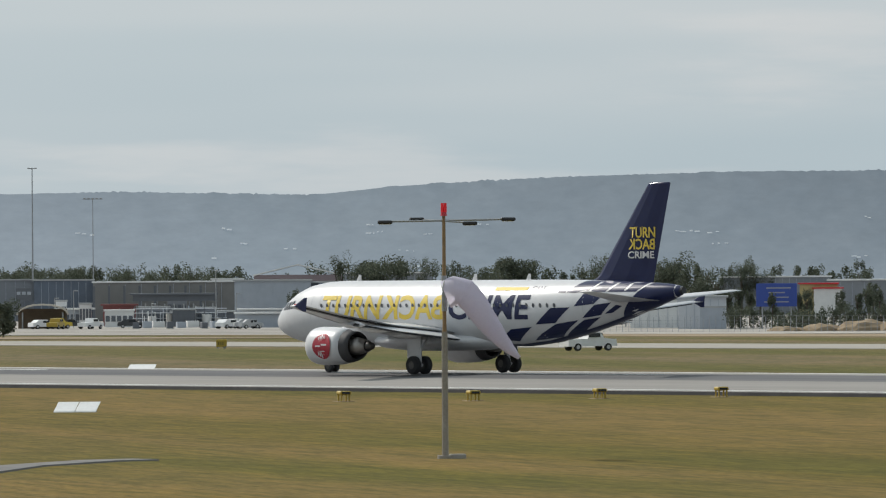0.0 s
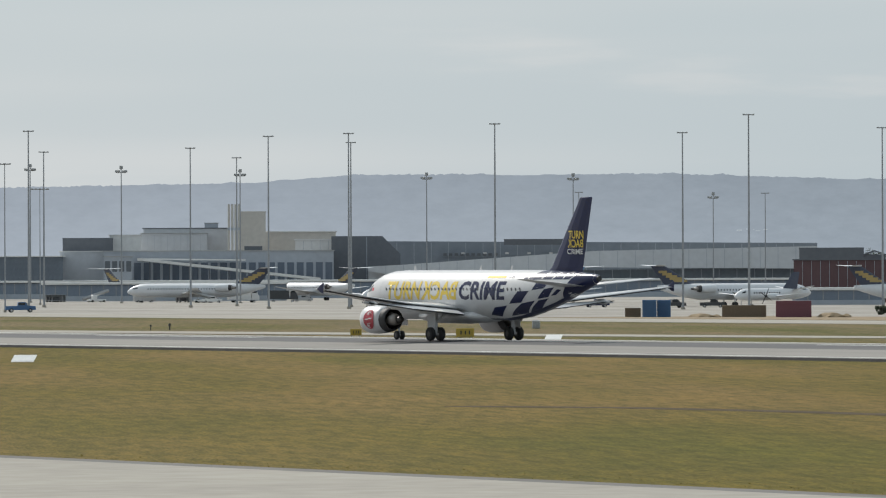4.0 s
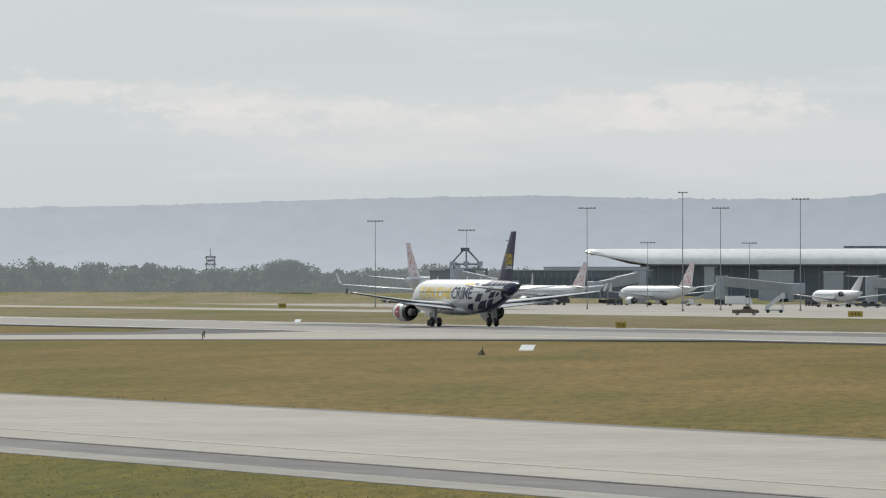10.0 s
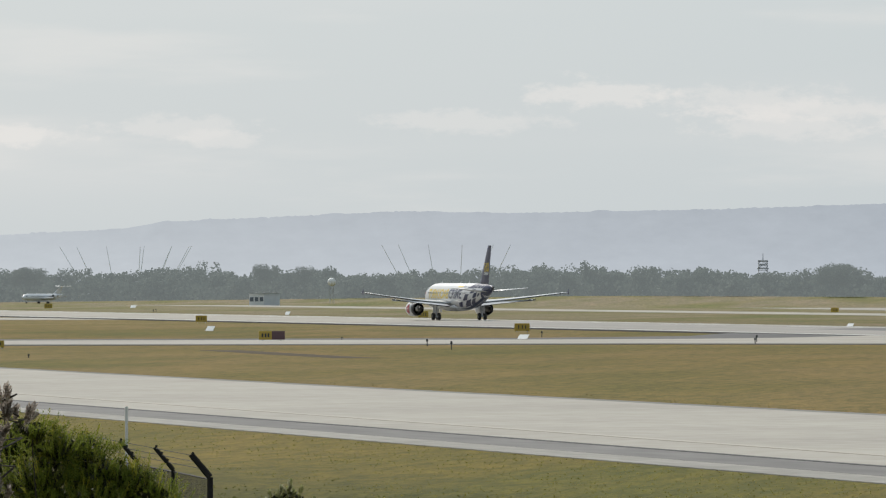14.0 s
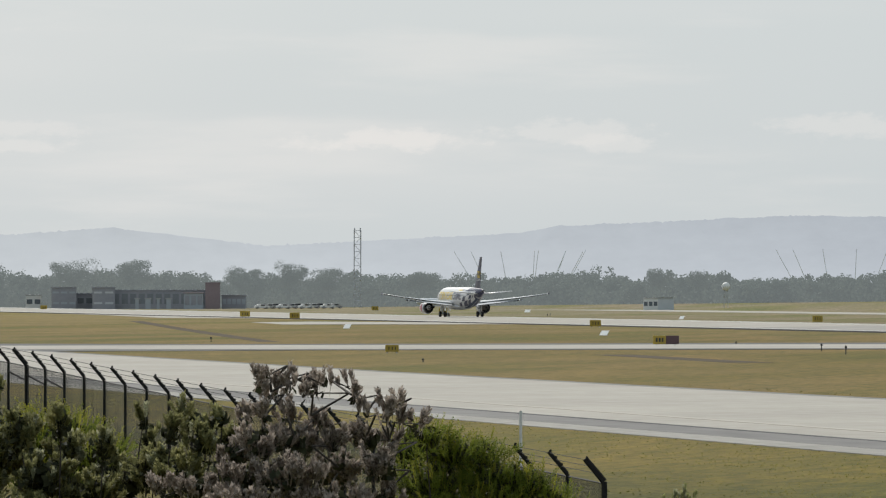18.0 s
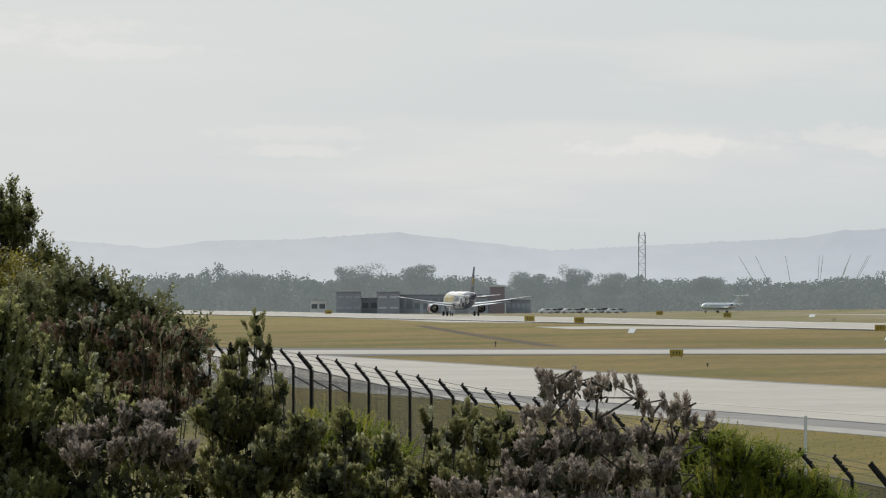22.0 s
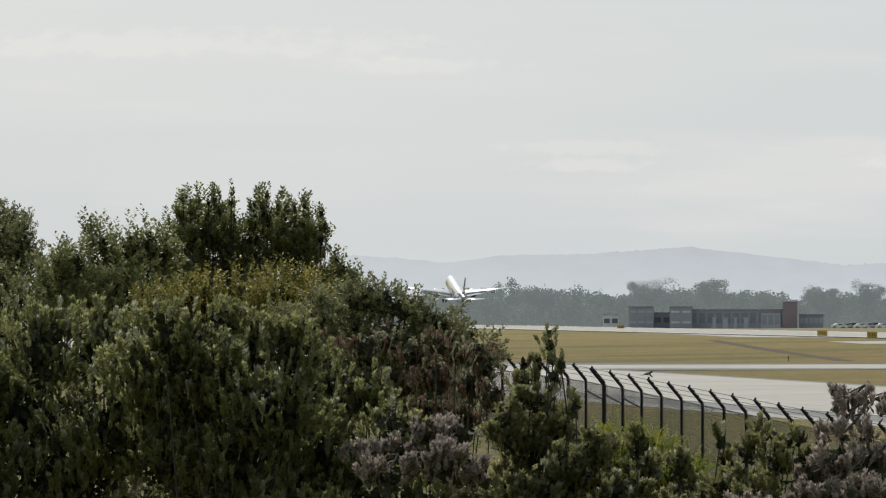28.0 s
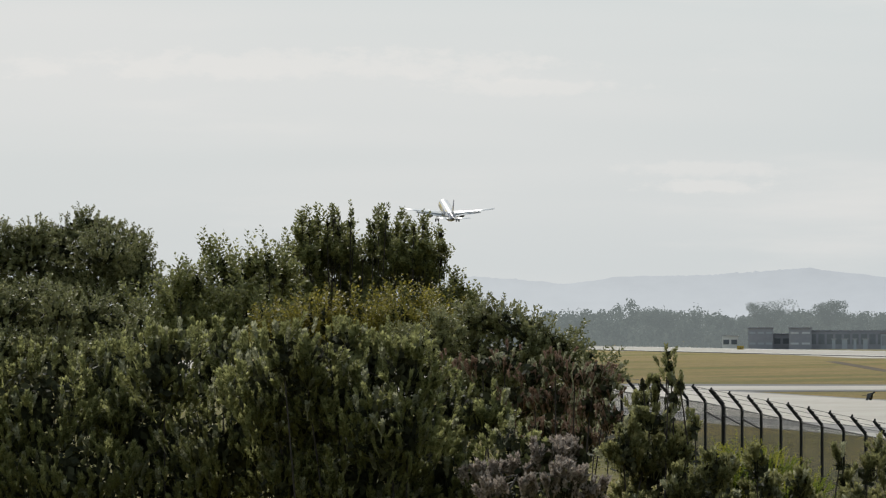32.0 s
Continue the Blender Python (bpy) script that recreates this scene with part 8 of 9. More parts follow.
def edge_lamp(sector, x, y, h):
    d = field_d(sector, x, y + h)
    g = spot(sector, x, d)
    t = thing("edge_lamp", "small dark taxiway edge lamp on a stalk", "lamp", Matrix.Translation(g), "edge lamps")
    k = size(d, h)
    part("stalk", rod(B(), (0, 0, -0.03), (0, 0, k * 0.8), 0.05, n=6), BLACK, t)
    part("lamp", rod(B(), (0, 0, k * 0.75), (0, 0, k * 1.1), 0.13, 0.09, 8), BLACK, t)


for a in (("k", 547, 600, 12), ("k", 590, 604, 14), ("k", 1130, 593, 12), ("k", 396, 596, 5), ("k", 750, 586, 10), ("i", 72, 590, 10), ("f", 512, 576, 9), ("f", 545, 574, 10), ("l", 500, 600, 8), ("l", 875, 638, 6), ("l", 1100, 558, 5), ("g", 1270, 577, 10), ("k", 62, 547, 5)):
    edge_lamp(*a)


def cabinet(sector, x, y, w, h, label="grey metal equipment cabinet on the grass"):
    d = field_d(sector, x, y + h * 0.5, -0.5)
    g = spot(sector, x, d)
    b, _ = bearing_of(sector, x, 441)
    t = thing("equipment_cabinet", label, "cabinet", Matrix.Translation(g) @ pose(0, 0, 0, 0, 0, -degrees(b)))
    W, Hh = size(d, w), size(d, h)
    part("body", box(B(), 0, 0, Hh / 2, W, W * 0.8, Hh, 0, 0.04), GREYPAINT, t)
    part("door", box(B(), 0, -W * 0.41, Hh / 2, W * 0.86, 0.04, Hh * 0.85), GALV, t)


cabinet("f", 1194, 575, 14, 14)
cabinet("e", 42, 579, 12, 14)


# ---- drains and ditches ----
def ribbon(name, readings, width, material, label, lift=0.03):
    """A strip along a line of survey readings on the level field."""
    pts = []
    for sec, x, y in readings:
        p = spot(sec, x, field_d(sec, x, y))
        pts.append(Vector((p.x, p.y, gz(p.x, p.y) + lift)))
    bm = B()
    rows = []
    for i, p in enumerate(pts):
        a, c = pts[max(0, i - 1)], pts[min(len(pts) - 1, i + 1)]
        n = (c - a).cross(Vector((0, 0, 1))).normalized() * width / 2
        rows.append((bm.verts.new(p - n - Vector((0, 0, lift + 0.03))), bm.verts.new(p - n * 0.96), bm.verts.new(p + n * 0.96), bm.verts.new(p + n - Vector((0, 0, lift + 0.03)))))
    for r0, r1 in zip(rows, rows[1:]):
        for k in range(3):
            bm.faces.new((r0[k], r0[k + 1], r1[k + 1], r1[k]))
    bmesh.ops.recalc_face_normals(bm, faces=bm.faces[:])
    return tagged(part(name, bm, material), label, "drain", kind="structure")


ribbon("drain_channel", [("b", -300, 1000), ("b", 0, 912), ("b", 150, 870), ("b", 300, 837), ("b", 420, 820), ("b", 560, 811), ("b", 640, 809)], 1.7, SHOULDER, "grey concrete drain winding through the grass", 0.06)
ribbon("ditch_upper", [("e", -100, 725), ("e", 200, 727), ("e", 450, 732), ("e", 700, 739), ("e", 1060, 750)], 2.2, mat("bare_dark_soil", (0.065, 0.054, 0.042), (0.11, 0.088, 0.062), 0.95, 0.4, spec=0.05), "shallow bare ditch in the grass", 0.02)
ribbon("ditch_north", [("k", 180, 619), ("k", 280, 625), ("k", 425, 633)], 4.0, mat("bare_dark_soil", (0.065, 0.054, 0.042), (0.11, 0.088, 0.062), 0.95, 0.4, spec=0.05), "dark shallow ditch in the grass", 0.02)
ribbon("ditch_west", [("l", 366, 571), ("l", 446, 585), ("l", 526, 597), ("l", 604, 608)], 2.6, mat("bare_dark_soil", (0.065, 0.054, 0.042), (0.11, 0.088, 0.062), 0.95, 0.4), "dark bare shallow ditch", 0.02)


# ---- low scrub, earth heaps and carport by the apron ----
for sec, x, top, w, d in (("c", 45, 533, 84, 1010), ("c", 272, 551, 42, 990), ("c", 420, 553, 34, 990), ("c", 545, 537, 70, 1000), ("b", 150, 545, 80, 1000), ("b", 28, 560, 34, 980), ("b", 235, 556, 36, 985), ("b", 378, 523, 76, 1010), ("c", 1440, 556, 70, 1050),
                          ("d", 355, 545, 26, 1100), ("a", 1420, 545, 120, 1050), ("a", 1300, 540, 60, 1055), ("a", 1500, 530, 60, 1100), ("a", 1560, 530, 60, 1090)):
    tree(sec, x, top, w, d, "low dark green scrub bush beside the apron", n=420, group="scrub bushes")
_g = spot("a", 75, 1170)
_b, _ = bearing_of("a", 75, 441)
_t = thing("tent_carport", "cream fabric carport tent with curved roof", "tent", Matrix.Translation(_g) @ pose(0, 0, 0, 0, 0, -degrees(_b)))
_bm = B()
loft(_bm, [[(4.2 * cos(a), y, 2.3 + 1.7 * sin(a)) for a in (pi * k / 10 for k in range(11))] + [(3.95 * cos(a), y, 2.2 + 1.55 * sin(a)) for a in (pi * k / 10 for k in range(10, -1, -1))] for y in (0, 6)])
# dark wall added to give the tent a shaded inside
part("back_wall", box(B(), 0, 6.2, 1.6, 7.8, 0.1, 3.2), VBROWN, _t, "dark brown back wall for the tent's shaded inside")
part("canopy", _bm, mat("cream_canvas", (0.55, 0.5, 0.42), (0.45, 0.41, 0.35), 0.8, 0.5), _t)
for s in (-3.2, 3.2):
    for y in (0.2, 5.8):
        part("post", rod(B(), (s, y, 0), (s, y, 2.6), 0.12, n=6), GALV, _t)
for sec, x, w, h, d in (("a", 1530, 120, 20, 1000), ("a", 1452, 70, 14, 1000), ("a", 1390, 60, 8, 1000), ("a", 1600, 110, 22, 1000), ("c", 1380, 40, 6, 1020), ("e", 340, 60, 6, 1010), ("e", 570, 60, 8, 1010)):
    g = spot(sec, x, d)
    t = thing("earth_heap", "heap of sandy earth and rubble", "heap", Matrix.Translation(g), "earth heaps")
    bm = B()
    bmesh.ops.create_icosphere(bm, subdivisions=3, radius=1, matrix=Matrix.Diagonal((size(d, w) / 2, 3.0, size(d, h), 1)))
    for v in bm.verts:
        v.co += Vector((0, 0, 0.35 * noise.noise(v.co * 0.9))) + v.co.normalized() * 0.3 * noise.noise(v.co * 2)
    part("mound", bm, DIRT, t)


# ---- perimeter fence on the far side ----
def far_fence():
    t = thing("chain_fence", "low steel boundary fence beyond the runway", "fence")
    post = None
    for k in range(60):
        p = spot("a", 980 + k * 11, 985)
        if post is None:
            post = part("post", rod(B(), (0, 0, 0), (0, 0, 2.1), 0.03, n=5), POLE, t)
            post.location = p
        else:
            again(post, Matrix.Translation(p), t)
    a, c = spot("a", 980, 985), spot("a", 980 + 59 * 11, 985)
    bm = B()
    for z in (0.15, 0.6, 1.1, 1.6, 2.2):
        rod(bm, a + Vector((0, 0, z)), c + Vector((0, 0, z)), 0.01, n=4)
    part("wire", bm, POLE, t)


far_fence()

# ---- windsock ----
def build_windsock():
    d = 268.0
    g = spot("a", 786, d)
    b, _ = bearing_of("a", 786, 441)
    t = thing("windsock", "tall windsock mast with four lamps, red beacon and drooping white sock", "windsock", Matrix.Translation(g) @ pose(0, 0, 0, 0, 0, -degrees(b)))
    k = size(d, 1)
    H = at("a", 782, 380, d).z - g.z
    lower = mat("bare_weathered_pole", (0.33, 0.30, 0.26), (0.24, 0.215, 0.185), 0.5, 1.2, metal=0.4)
    rust = mat("rust_brown_pole", (0.30, 0.19, 0.09), (0.22, 0.14, 0.07), 0.6, 1.5)
    part("lower_pole", rod(B(), (0, 0, -0.1), (0, 0, H * 0.52), 0.125, 0.11, 14), lower, t)
    part("upper_pole", rod(B(), (0, 0, H * 0.52), (0, 0, H), 0.075, 0.06, 12), rust, t)
    part("base_block", box(B(), 0.45, 0.1, 0.06, 0.55, 0.5, 0.22, 10, 0.03), CONCRETE, t)
    part("footing", rod(B(), (0, 0, -0.1), (0, 0, 0.12), 0.3, n=14), CONCRETE, t)
    part("crossbar", rod(B(), (-104 * k, 0, H - 12 * k), (114 * k, 0, H - 9 * k), 0.035, n=8), GALV, t)
    part("cross_arm", rod(B(), (-48 * k, 0.5, H - 8 * k), (46 * k, -0.5, H - 15 * k), 0.03, n=8), GALV, t)
    for x, y, z in ((-104, 0, -13), (-48, 0.5, -8), (46, -0.5, -16), (114, 0, -9)):
        lamp = part("lamp", box(B(), x * k, y, H + z * k, 0.54, 0.3, 0.13, 0, 0.03), BLACK, t, "dark lamp head")
        part("lamp_glass", box(B(), x * k, y, H + z * k - 0.07, 0.42, 0.2, 0.03), WHITE_BOARD, lamp)
    for s in (-0.055, 0.055):
        part("beacon", rod(B(), (s, 0, H + 0.08), (s, 0, H + 0.42), 0.06, 0.055, 10), glow("red_beacon_glass", (0.75, 0.02, 0.03), 0.12), t, "red obstruction beacon")
    part("beacon_base", rod(B(), (0, 0, H - 0.05), (0, 0, H + 0.09), 0.13, 0.1, 10), RED, t)
    # swivel, hoop and a sock in rigid rings
    zc = at("a", 786, 522, d).z - g.z
    hoop = B()
    for i in range(20):
        a0, a1 = 2 * pi * i / 20, 2 * pi * (i + 1) / 20
        rod(hoop, (0.04 + 0.1 * cos(a0), -0.05 + 0.44 * cos(a0), zc + 0.52 * sin(a0)), (0.04 + 0.1 * cos(a1), -0.05 + 0.44 * cos(a1), zc + 0.52 * sin(a1)), 0.02, n=5)
    part("hoop", hoop, GALV, t)
    part("swivel", rod(B(), (0, 0, zc - 0.6), (0, 0, zc + 0.7), 0.1, n=12), GALV, t)
    cloth = mat("white_sock_cloth", (0.66, 0.64, 0.72), (0.58, 0.56, 0.65), 0.8, 1.5)
    nt = cloth.node_tree
    tr, mx = nt.nodes.new("ShaderNodeBsdfTranslucent"), nt.nodes.new("ShaderNodeMixShader")
    tr.inputs["Color"].default_value, mx.inputs[0].default_value = (0.72, 0.68, 0.8, 1), 0.45
    link(nt, nt.nodes["Principled BSDF"].outputs["BSDF"], mx.inputs[1])
    link(nt, tr.outputs["BSDF"], mx.inputs[2])
    link(nt, mx.outputs["Shader"], nt.nodes["Material Output"].inputs["Surface"])
    line = [(2, 0, 50), (18, -6, 52), (36, -2, 50), (52, 14, 46), (68, 36, 42), (84, 58, 36), (100, 80, 28), (116, 98, 18), (132, 113, 7)]
    nodes = [Vector((x * k, -0.05, zc - y * k)) for x, y, _ in line]
    side = Vector((0, 1, 0))

    def hoop_at(i, grow=1.0):
        """The cloth's ring at a node, square to the sock's line there."""
        dirv = (nodes[min(i + 1, len(nodes) - 1)] - nodes[max(i - 1, 0)]).normalized()
        up = Vector((-dirv.z, 0, dirv.x))
        h = line[i][2] * k / 2 * grow
        return [nodes[i] + up * (h * cos(a) * (1 + 0.05 * sin(3 * a + i))) + side * (h * 0.85 * sin(a)) for a in (2 * pi * q / 20 for q in range(20))]
    socks = []
    for i in range(len(nodes) - 1):
        bm = B()
        r0, r1 = hoop_at(i), hoop_at(i + 1)
        mid = [(a + c) / 2 + (((a + c) / 2) - (nodes[i] + nodes[i + 1]) / 2) * 0.03 for a, c in zip(r0, r1)]
        vs = [[bm.verts.new(p) for p in r] for r in (r0, mid, r1)]
        for ra, rb in zip(vs, vs[1:]):
            for q in range(20):
                bm.faces.new((ra[q], ra[(q + 1) % 20], rb[(q + 1) % 20], rb[q]))
        socks.append(part("sock_segment", bm, cloth, t, smooth=True))
    return socks, Vector((0.1, -0.05, zc))


sock_segments, sock_root = build_windsock()


# ---- near fence ----
def build_fence():
    t = thing("security_fence", "dark wire-mesh security fence with cranked black barbed-wire arms", "fence")
    posts = []
    paint = mat("black_post_paint", (0.014, 0.014, 0.015), (0.024, 0.023, 0.023), 0.85, 1.5, spec=0.1)
    # the fence runs beside the runway's heading, a post every 3.5 m, on ground that falls towards the mound
    axis = radians(11.072)
    ahead, right = Vector((sin(axis), cos(axis), 0)), Vector((cos(axis), -sin(axis), 0))
    lean = right * -0.46
    for i in range(39):
        k = 23 - i
        p = ahead * (255 - 3.435 * k) + right * (-10.03 + 0.7556 * k)
        top = 3.58 - (0.0905 if k > 0 else 0.047) * k
        posts.append((Vector((p.x, p.y, gz(p.x, p.y))), top))
    for i, (p, top) in enumerate(posts):
        thick = 1.45 if i in (0, 22) else 1.0
        bm = B()
        rod(bm, (p.x, p.y, p.z - 0.2), (p.x, p.y, top), 0.05 * thick, 0.05 * thick, 8)
        post = part("post", bm, paint, t)
        bm = B()
        rod(bm, (p.x, p.y, top), (p.x + lean.x, p.y + lean.y, top + 0.55), 0.055 * thick, 0.05 * thick, 6)
        for q in (0.35, 0.65, 0.95):
            rod(bm, (p.x + lean.x * q, p.y + lean.y * q, top + 0.55 * q), (p.x + lean.x * q + 0.03, p.y + lean.y * q, top + 0.55 * q + 0.08), 0.03, n=5)
        part("cranked_arm", bm, paint, post)
    wire = mat("dull_fence_wire", (0.018, 0.018, 0.018), (0.03, 0.03, 0.03), 0.7, 2.0, spec=0.2)
    for (p, tp), (q, tq) in zip(posts, posts[1:]):
        bm = B()
        A, C = Vector((p.x, p.y, 0)), Vector((q.x, q.y, 0))
        for f in (0.35, 0.65, 0.95):
            off = lean * f
            rod(bm, A + off + Vector((0, 0, tp + 0.55 * f)), C + off + Vector((0, 0, tq + 0.55 * f)), 0.008, n=4)
        rod(bm, A + Vector((0, 0, tp - 0.05)), C + Vector((0, 0, tq - 0.05)), 0.02, n=4)
        part("barbed_wire", bm, wire, t)
        # dense security mesh: fine upright wires held by cross wires
        bm = B()
        L = (C - A).length
        along = (C - A) / L

        def strip(u0, u1, z0, z1):
            pts = []
            for u, z in ((u0, z0), (u1, z0), (u1, z1), (u0, z1)):
                f = u / L
                base, head = p.z + (q.z - p.z) * f + 0.05, tp + (tq - tp) * f - 0.05
                pts.append(bm.verts.new(A + along * u + Vector((0, 0, base + (head - base) * z))))
            bm.faces.new(pts)
        for j in range(int(L / 0.03)):
            strip(0.02 + j * 0.03, 0.037 + j * 0.03, 0.0, 1.0)
        for j in range(1, 20):
            strip(0.0, L, j / 20, j / 20 + 0.0012)
        part("wire_mesh", bm, wire, t, "fine dark wire mesh")
    for (p, tp), (q, tq) in zip(posts[20:23], posts[21:24]):
        part("brace_rail", rod(B(), (p.x, p.y, tp - 0.55), (q.x, q.y, tq - 0.35), 0.035, n=6), paint, t)
    return posts


fence_posts = build_fence()
_d = 215
_g = spot("l", 1048, _d)
_t = thing("marker_pole", "thin pale pole standing behind the bushes", "pole", Matrix.Translation(_g))
part("pole", rod(B(), (0, 0, -0.1), (0, 0, at("l", 1048, 730, _d).z - _g.z), 0.045, n=8), WHITE_LINE, _t)


# ---- bird ----
def build_bird(label):
    t = thing("bird", label, "bird")
    dark = mat("dark_feathers", (0.02, 0.02, 0.022), (0.05, 0.05, 0.05), 0.7, 9.0)
    bm = loft(B(), [[(y, 0.05 * q * cos(a), 0.11 + 0.045 * q * sin(a) + dz) for a in (2 * pi * i / 8 for i in range(8))] for y, q, dz in ((-0.13, 0.25, -0.02), (-0.06, 0.85, 0), (0.02, 1.0, 0.01), (0.09, 0.8, 0.035), (0.13, 0.3, 0.05))])
    body = part("body", bm, dark, t, smooth=True)
    bm = B()
    bmesh.ops.create_icosphere(bm, subdivisions=2, radius=0.042, matrix=Matrix.Translation((0.13, 0, 0.185)))
    head = part("head", bm, dark, t, smooth=True)
    part("beak", rod(B(), (0.16, 0, 0.185), (0.215, 0, 0.175), 0.014, 0.002, 6), mat("orange_beak", (0.6, 0.3, 0.05), (0.5, 0.25, 0.05), 0.5, 9), head)
    part("tail", box(B(), -0.2, 0, 0.075, 0.16, 0.05, 0.014, 0, 0.004), dark, t)
    wings = []
    for s in (-1, 1):
        bm = loft(B(), [[(0.07, 0, 0), (-0.07, 0, 0.0), (-0.07, 0, 0.012), (0.07, 0, 0.012)], [(0.05, s * 0.14, 0.01), (-0.08, s * 0.14, 0.01), (-0.08, s * 0.14, 0.018), (0.05, s * 0.14, 0.018)], [(-0.02, s * 0.27, 0), (-0.1, s * 0.26, 0), (-0.1, s * 0.26, 0.006), (-0.02, s * 0.27, 0.006)]])
        w = part("wing", bm, dark, t)
        wings.append(w)
        part("leg", rod(B(), (0, s * 0.02, 0), (0.01, s * 0.02, 0.08), 0.006, n=5), mat("orange_beak", (0.6, 0.3, 0.05)), t)
    return t, wings


bird, bird_wings = build_bird("small dark bird settling on a fence arm")
flyer, flyer_wings = build_bird("small dark bird crossing before the fence")


# ---- foreground scrub ----
OLIVE = leafy("olive_shoots", (0.052, 0.062, 0.025), (0.40, 0.40, 0.165), 0.62, 0.55, 2.2, 0.25, 0.3)
DEEPOLIVE = leafy("deep_olive_shoots", (0.042, 0.05, 0.021), (0.37, 0.355, 0.155), 0.55, 0.6, 2.2, 0.25, 0.25)
SILVER = leafy("silver_tipped_shoots", (0.15, 0.165, 0.10), (0.42, 0.41, 0.265), 0.6, 0.6, 2.2, 0.25, 0.3)
DRYLEAF = leafy("dry_grey_pink_shoots", (0.045, 0.037, 0.032), (0.60, 0.51, 0.435), 0.4, 0.8, 3.0, 0.35, 0.3)
# inner leaves coloured dark for the shade deep within the shrubs
SHADELEAF = leafy("dark_inner_leaves", (0.022, 0.025, 0.013), (0.055, 0.058, 0.028), 0.2)
BROAD = leafy("broad_green_leaves", (0.055, 0.066, 0.024), (0.33, 0.33, 0.125), 0.45, 0.5, 1.6, 0.35, 0.25)
DOME = leafy("soft_green_leaves", (0.06, 0.07, 0.03), (0.32, 0.315, 0.145), 0.45, 0.5, 1.2, 0.3, 0.2)
YELLOWLEAF = leafy("yellow_green_leaves", (0.085, 0.09, 0.022), (0.36, 0.30, 0.055), 0.5, 0.5, 2.5, 0.4, 0.3)
BRIGHT = leafy("bright_broom_leaves", (0.06, 0.095, 0.013), (0.25, 0.28, 0.042), 0.5, 0.7, 4.0, 0.35)
BRIGHTTIP = leafy("yellow_broom_tips", (0.15, 0.175, 0.026), (0.40, 0.37, 0.05), 0.4, 0.7, 4.0, 0.35)
REDLEAF = leafy("red_brown_leaves", (0.11, 0.07, 0.05), (0.33, 0.225, 0.165), 0.4, 0.6, 4.0, 0.4)
TWIG = mat("dark_twig_bark", (0.05, 0.04, 0.032), (0.03, 0.024, 0.02), 0.9, 5.0)


def shoots_mesh(name, base, axis, length, radius, leaves, material, parent, rng, wide=0.42, flare=1.0):
    """Shoots like small brushes: narrow leaves in spirals round each shoot's axis."""
    n = len(base)
    axis = axis / (np.linalg.norm(axis, axis=1, keepdims=True) + 1e-9)
    ref = np.where(np.abs(axis[:, 2:3]) < 0.9, np.array([[0, 0, 1.0]]), np.array([[1.0, 0, 0]]))
    U = np.cross(axis, ref)
    U /= np.linalg.norm(U, axis=1, keepdims=True)
    V = np.cross(axis, U)
    length, radius = np.broadcast_to(length, (n,))[:, None, None], np.broadcast_to(radius, (n,))[:, None, None]
    s = (np.arange(leaves) + 0.5) / leaves
    ang = np.arange(leaves) * 2.4
    a = ang[None, :, None] + rng.uniform(0, 6.28, (n, 1, 1))
    rad = U[:, None] * np.cos(a) + V[:, None] * np.sin(a)
    tan_ = np.cross(np.broadcast_to(axis[:, None], rad.shape), rad)
    taper = (0.55 + 0.6 * np.sin(np.clip(s, 0, 1) * pi * 0.8))[None, :, None]
    root = base[:, None] + axis[:, None] * (s[None, :, None] * length)
    r = radius * taper * rng.uniform(0.75, 1.2, (n, leaves, 1))
    tip = root + rad * r * flare + axis[:, None] * r * (1.5 - 0.7 * flare)
    mid = root + rad * r * 0.55 * flare + axis[:, None] * r * (0.6 - 0.22 * flare)
    w = tan_ * radius * wide
    verts = np.stack([root, mid + w, tip, mid - w], 2).reshape(-1, 3)
    # the shoot's own stalk
    half = U * 0.003
    foot, head = base - axis * 0.05, base + axis * length[:, 0]
    verts = np.concatenate([verts, np.stack([foot - half, foot + half, head + half, head - half], 1).reshape(-1, 3)])
    m = n * leaves + n
    me = bpy.data.meshes.new(name)
    me.vertices.add(4 * m)
    me.vertices.foreach_set("co", verts.ravel())
    me.loops.add(4 * m)
    me.loops.foreach_set("vertex_index", np.arange(4 * m, dtype=np.int32))
    me.polygons.add(m)
    me.polygons.foreach_set("loop_start", np.arange(0, 4 * m, 4, dtype=np.int32))
    me.update(calc_edges=True)
    me.materials.append(material)
    ob = new(name, me)
    ob.parent = parent
    return ob


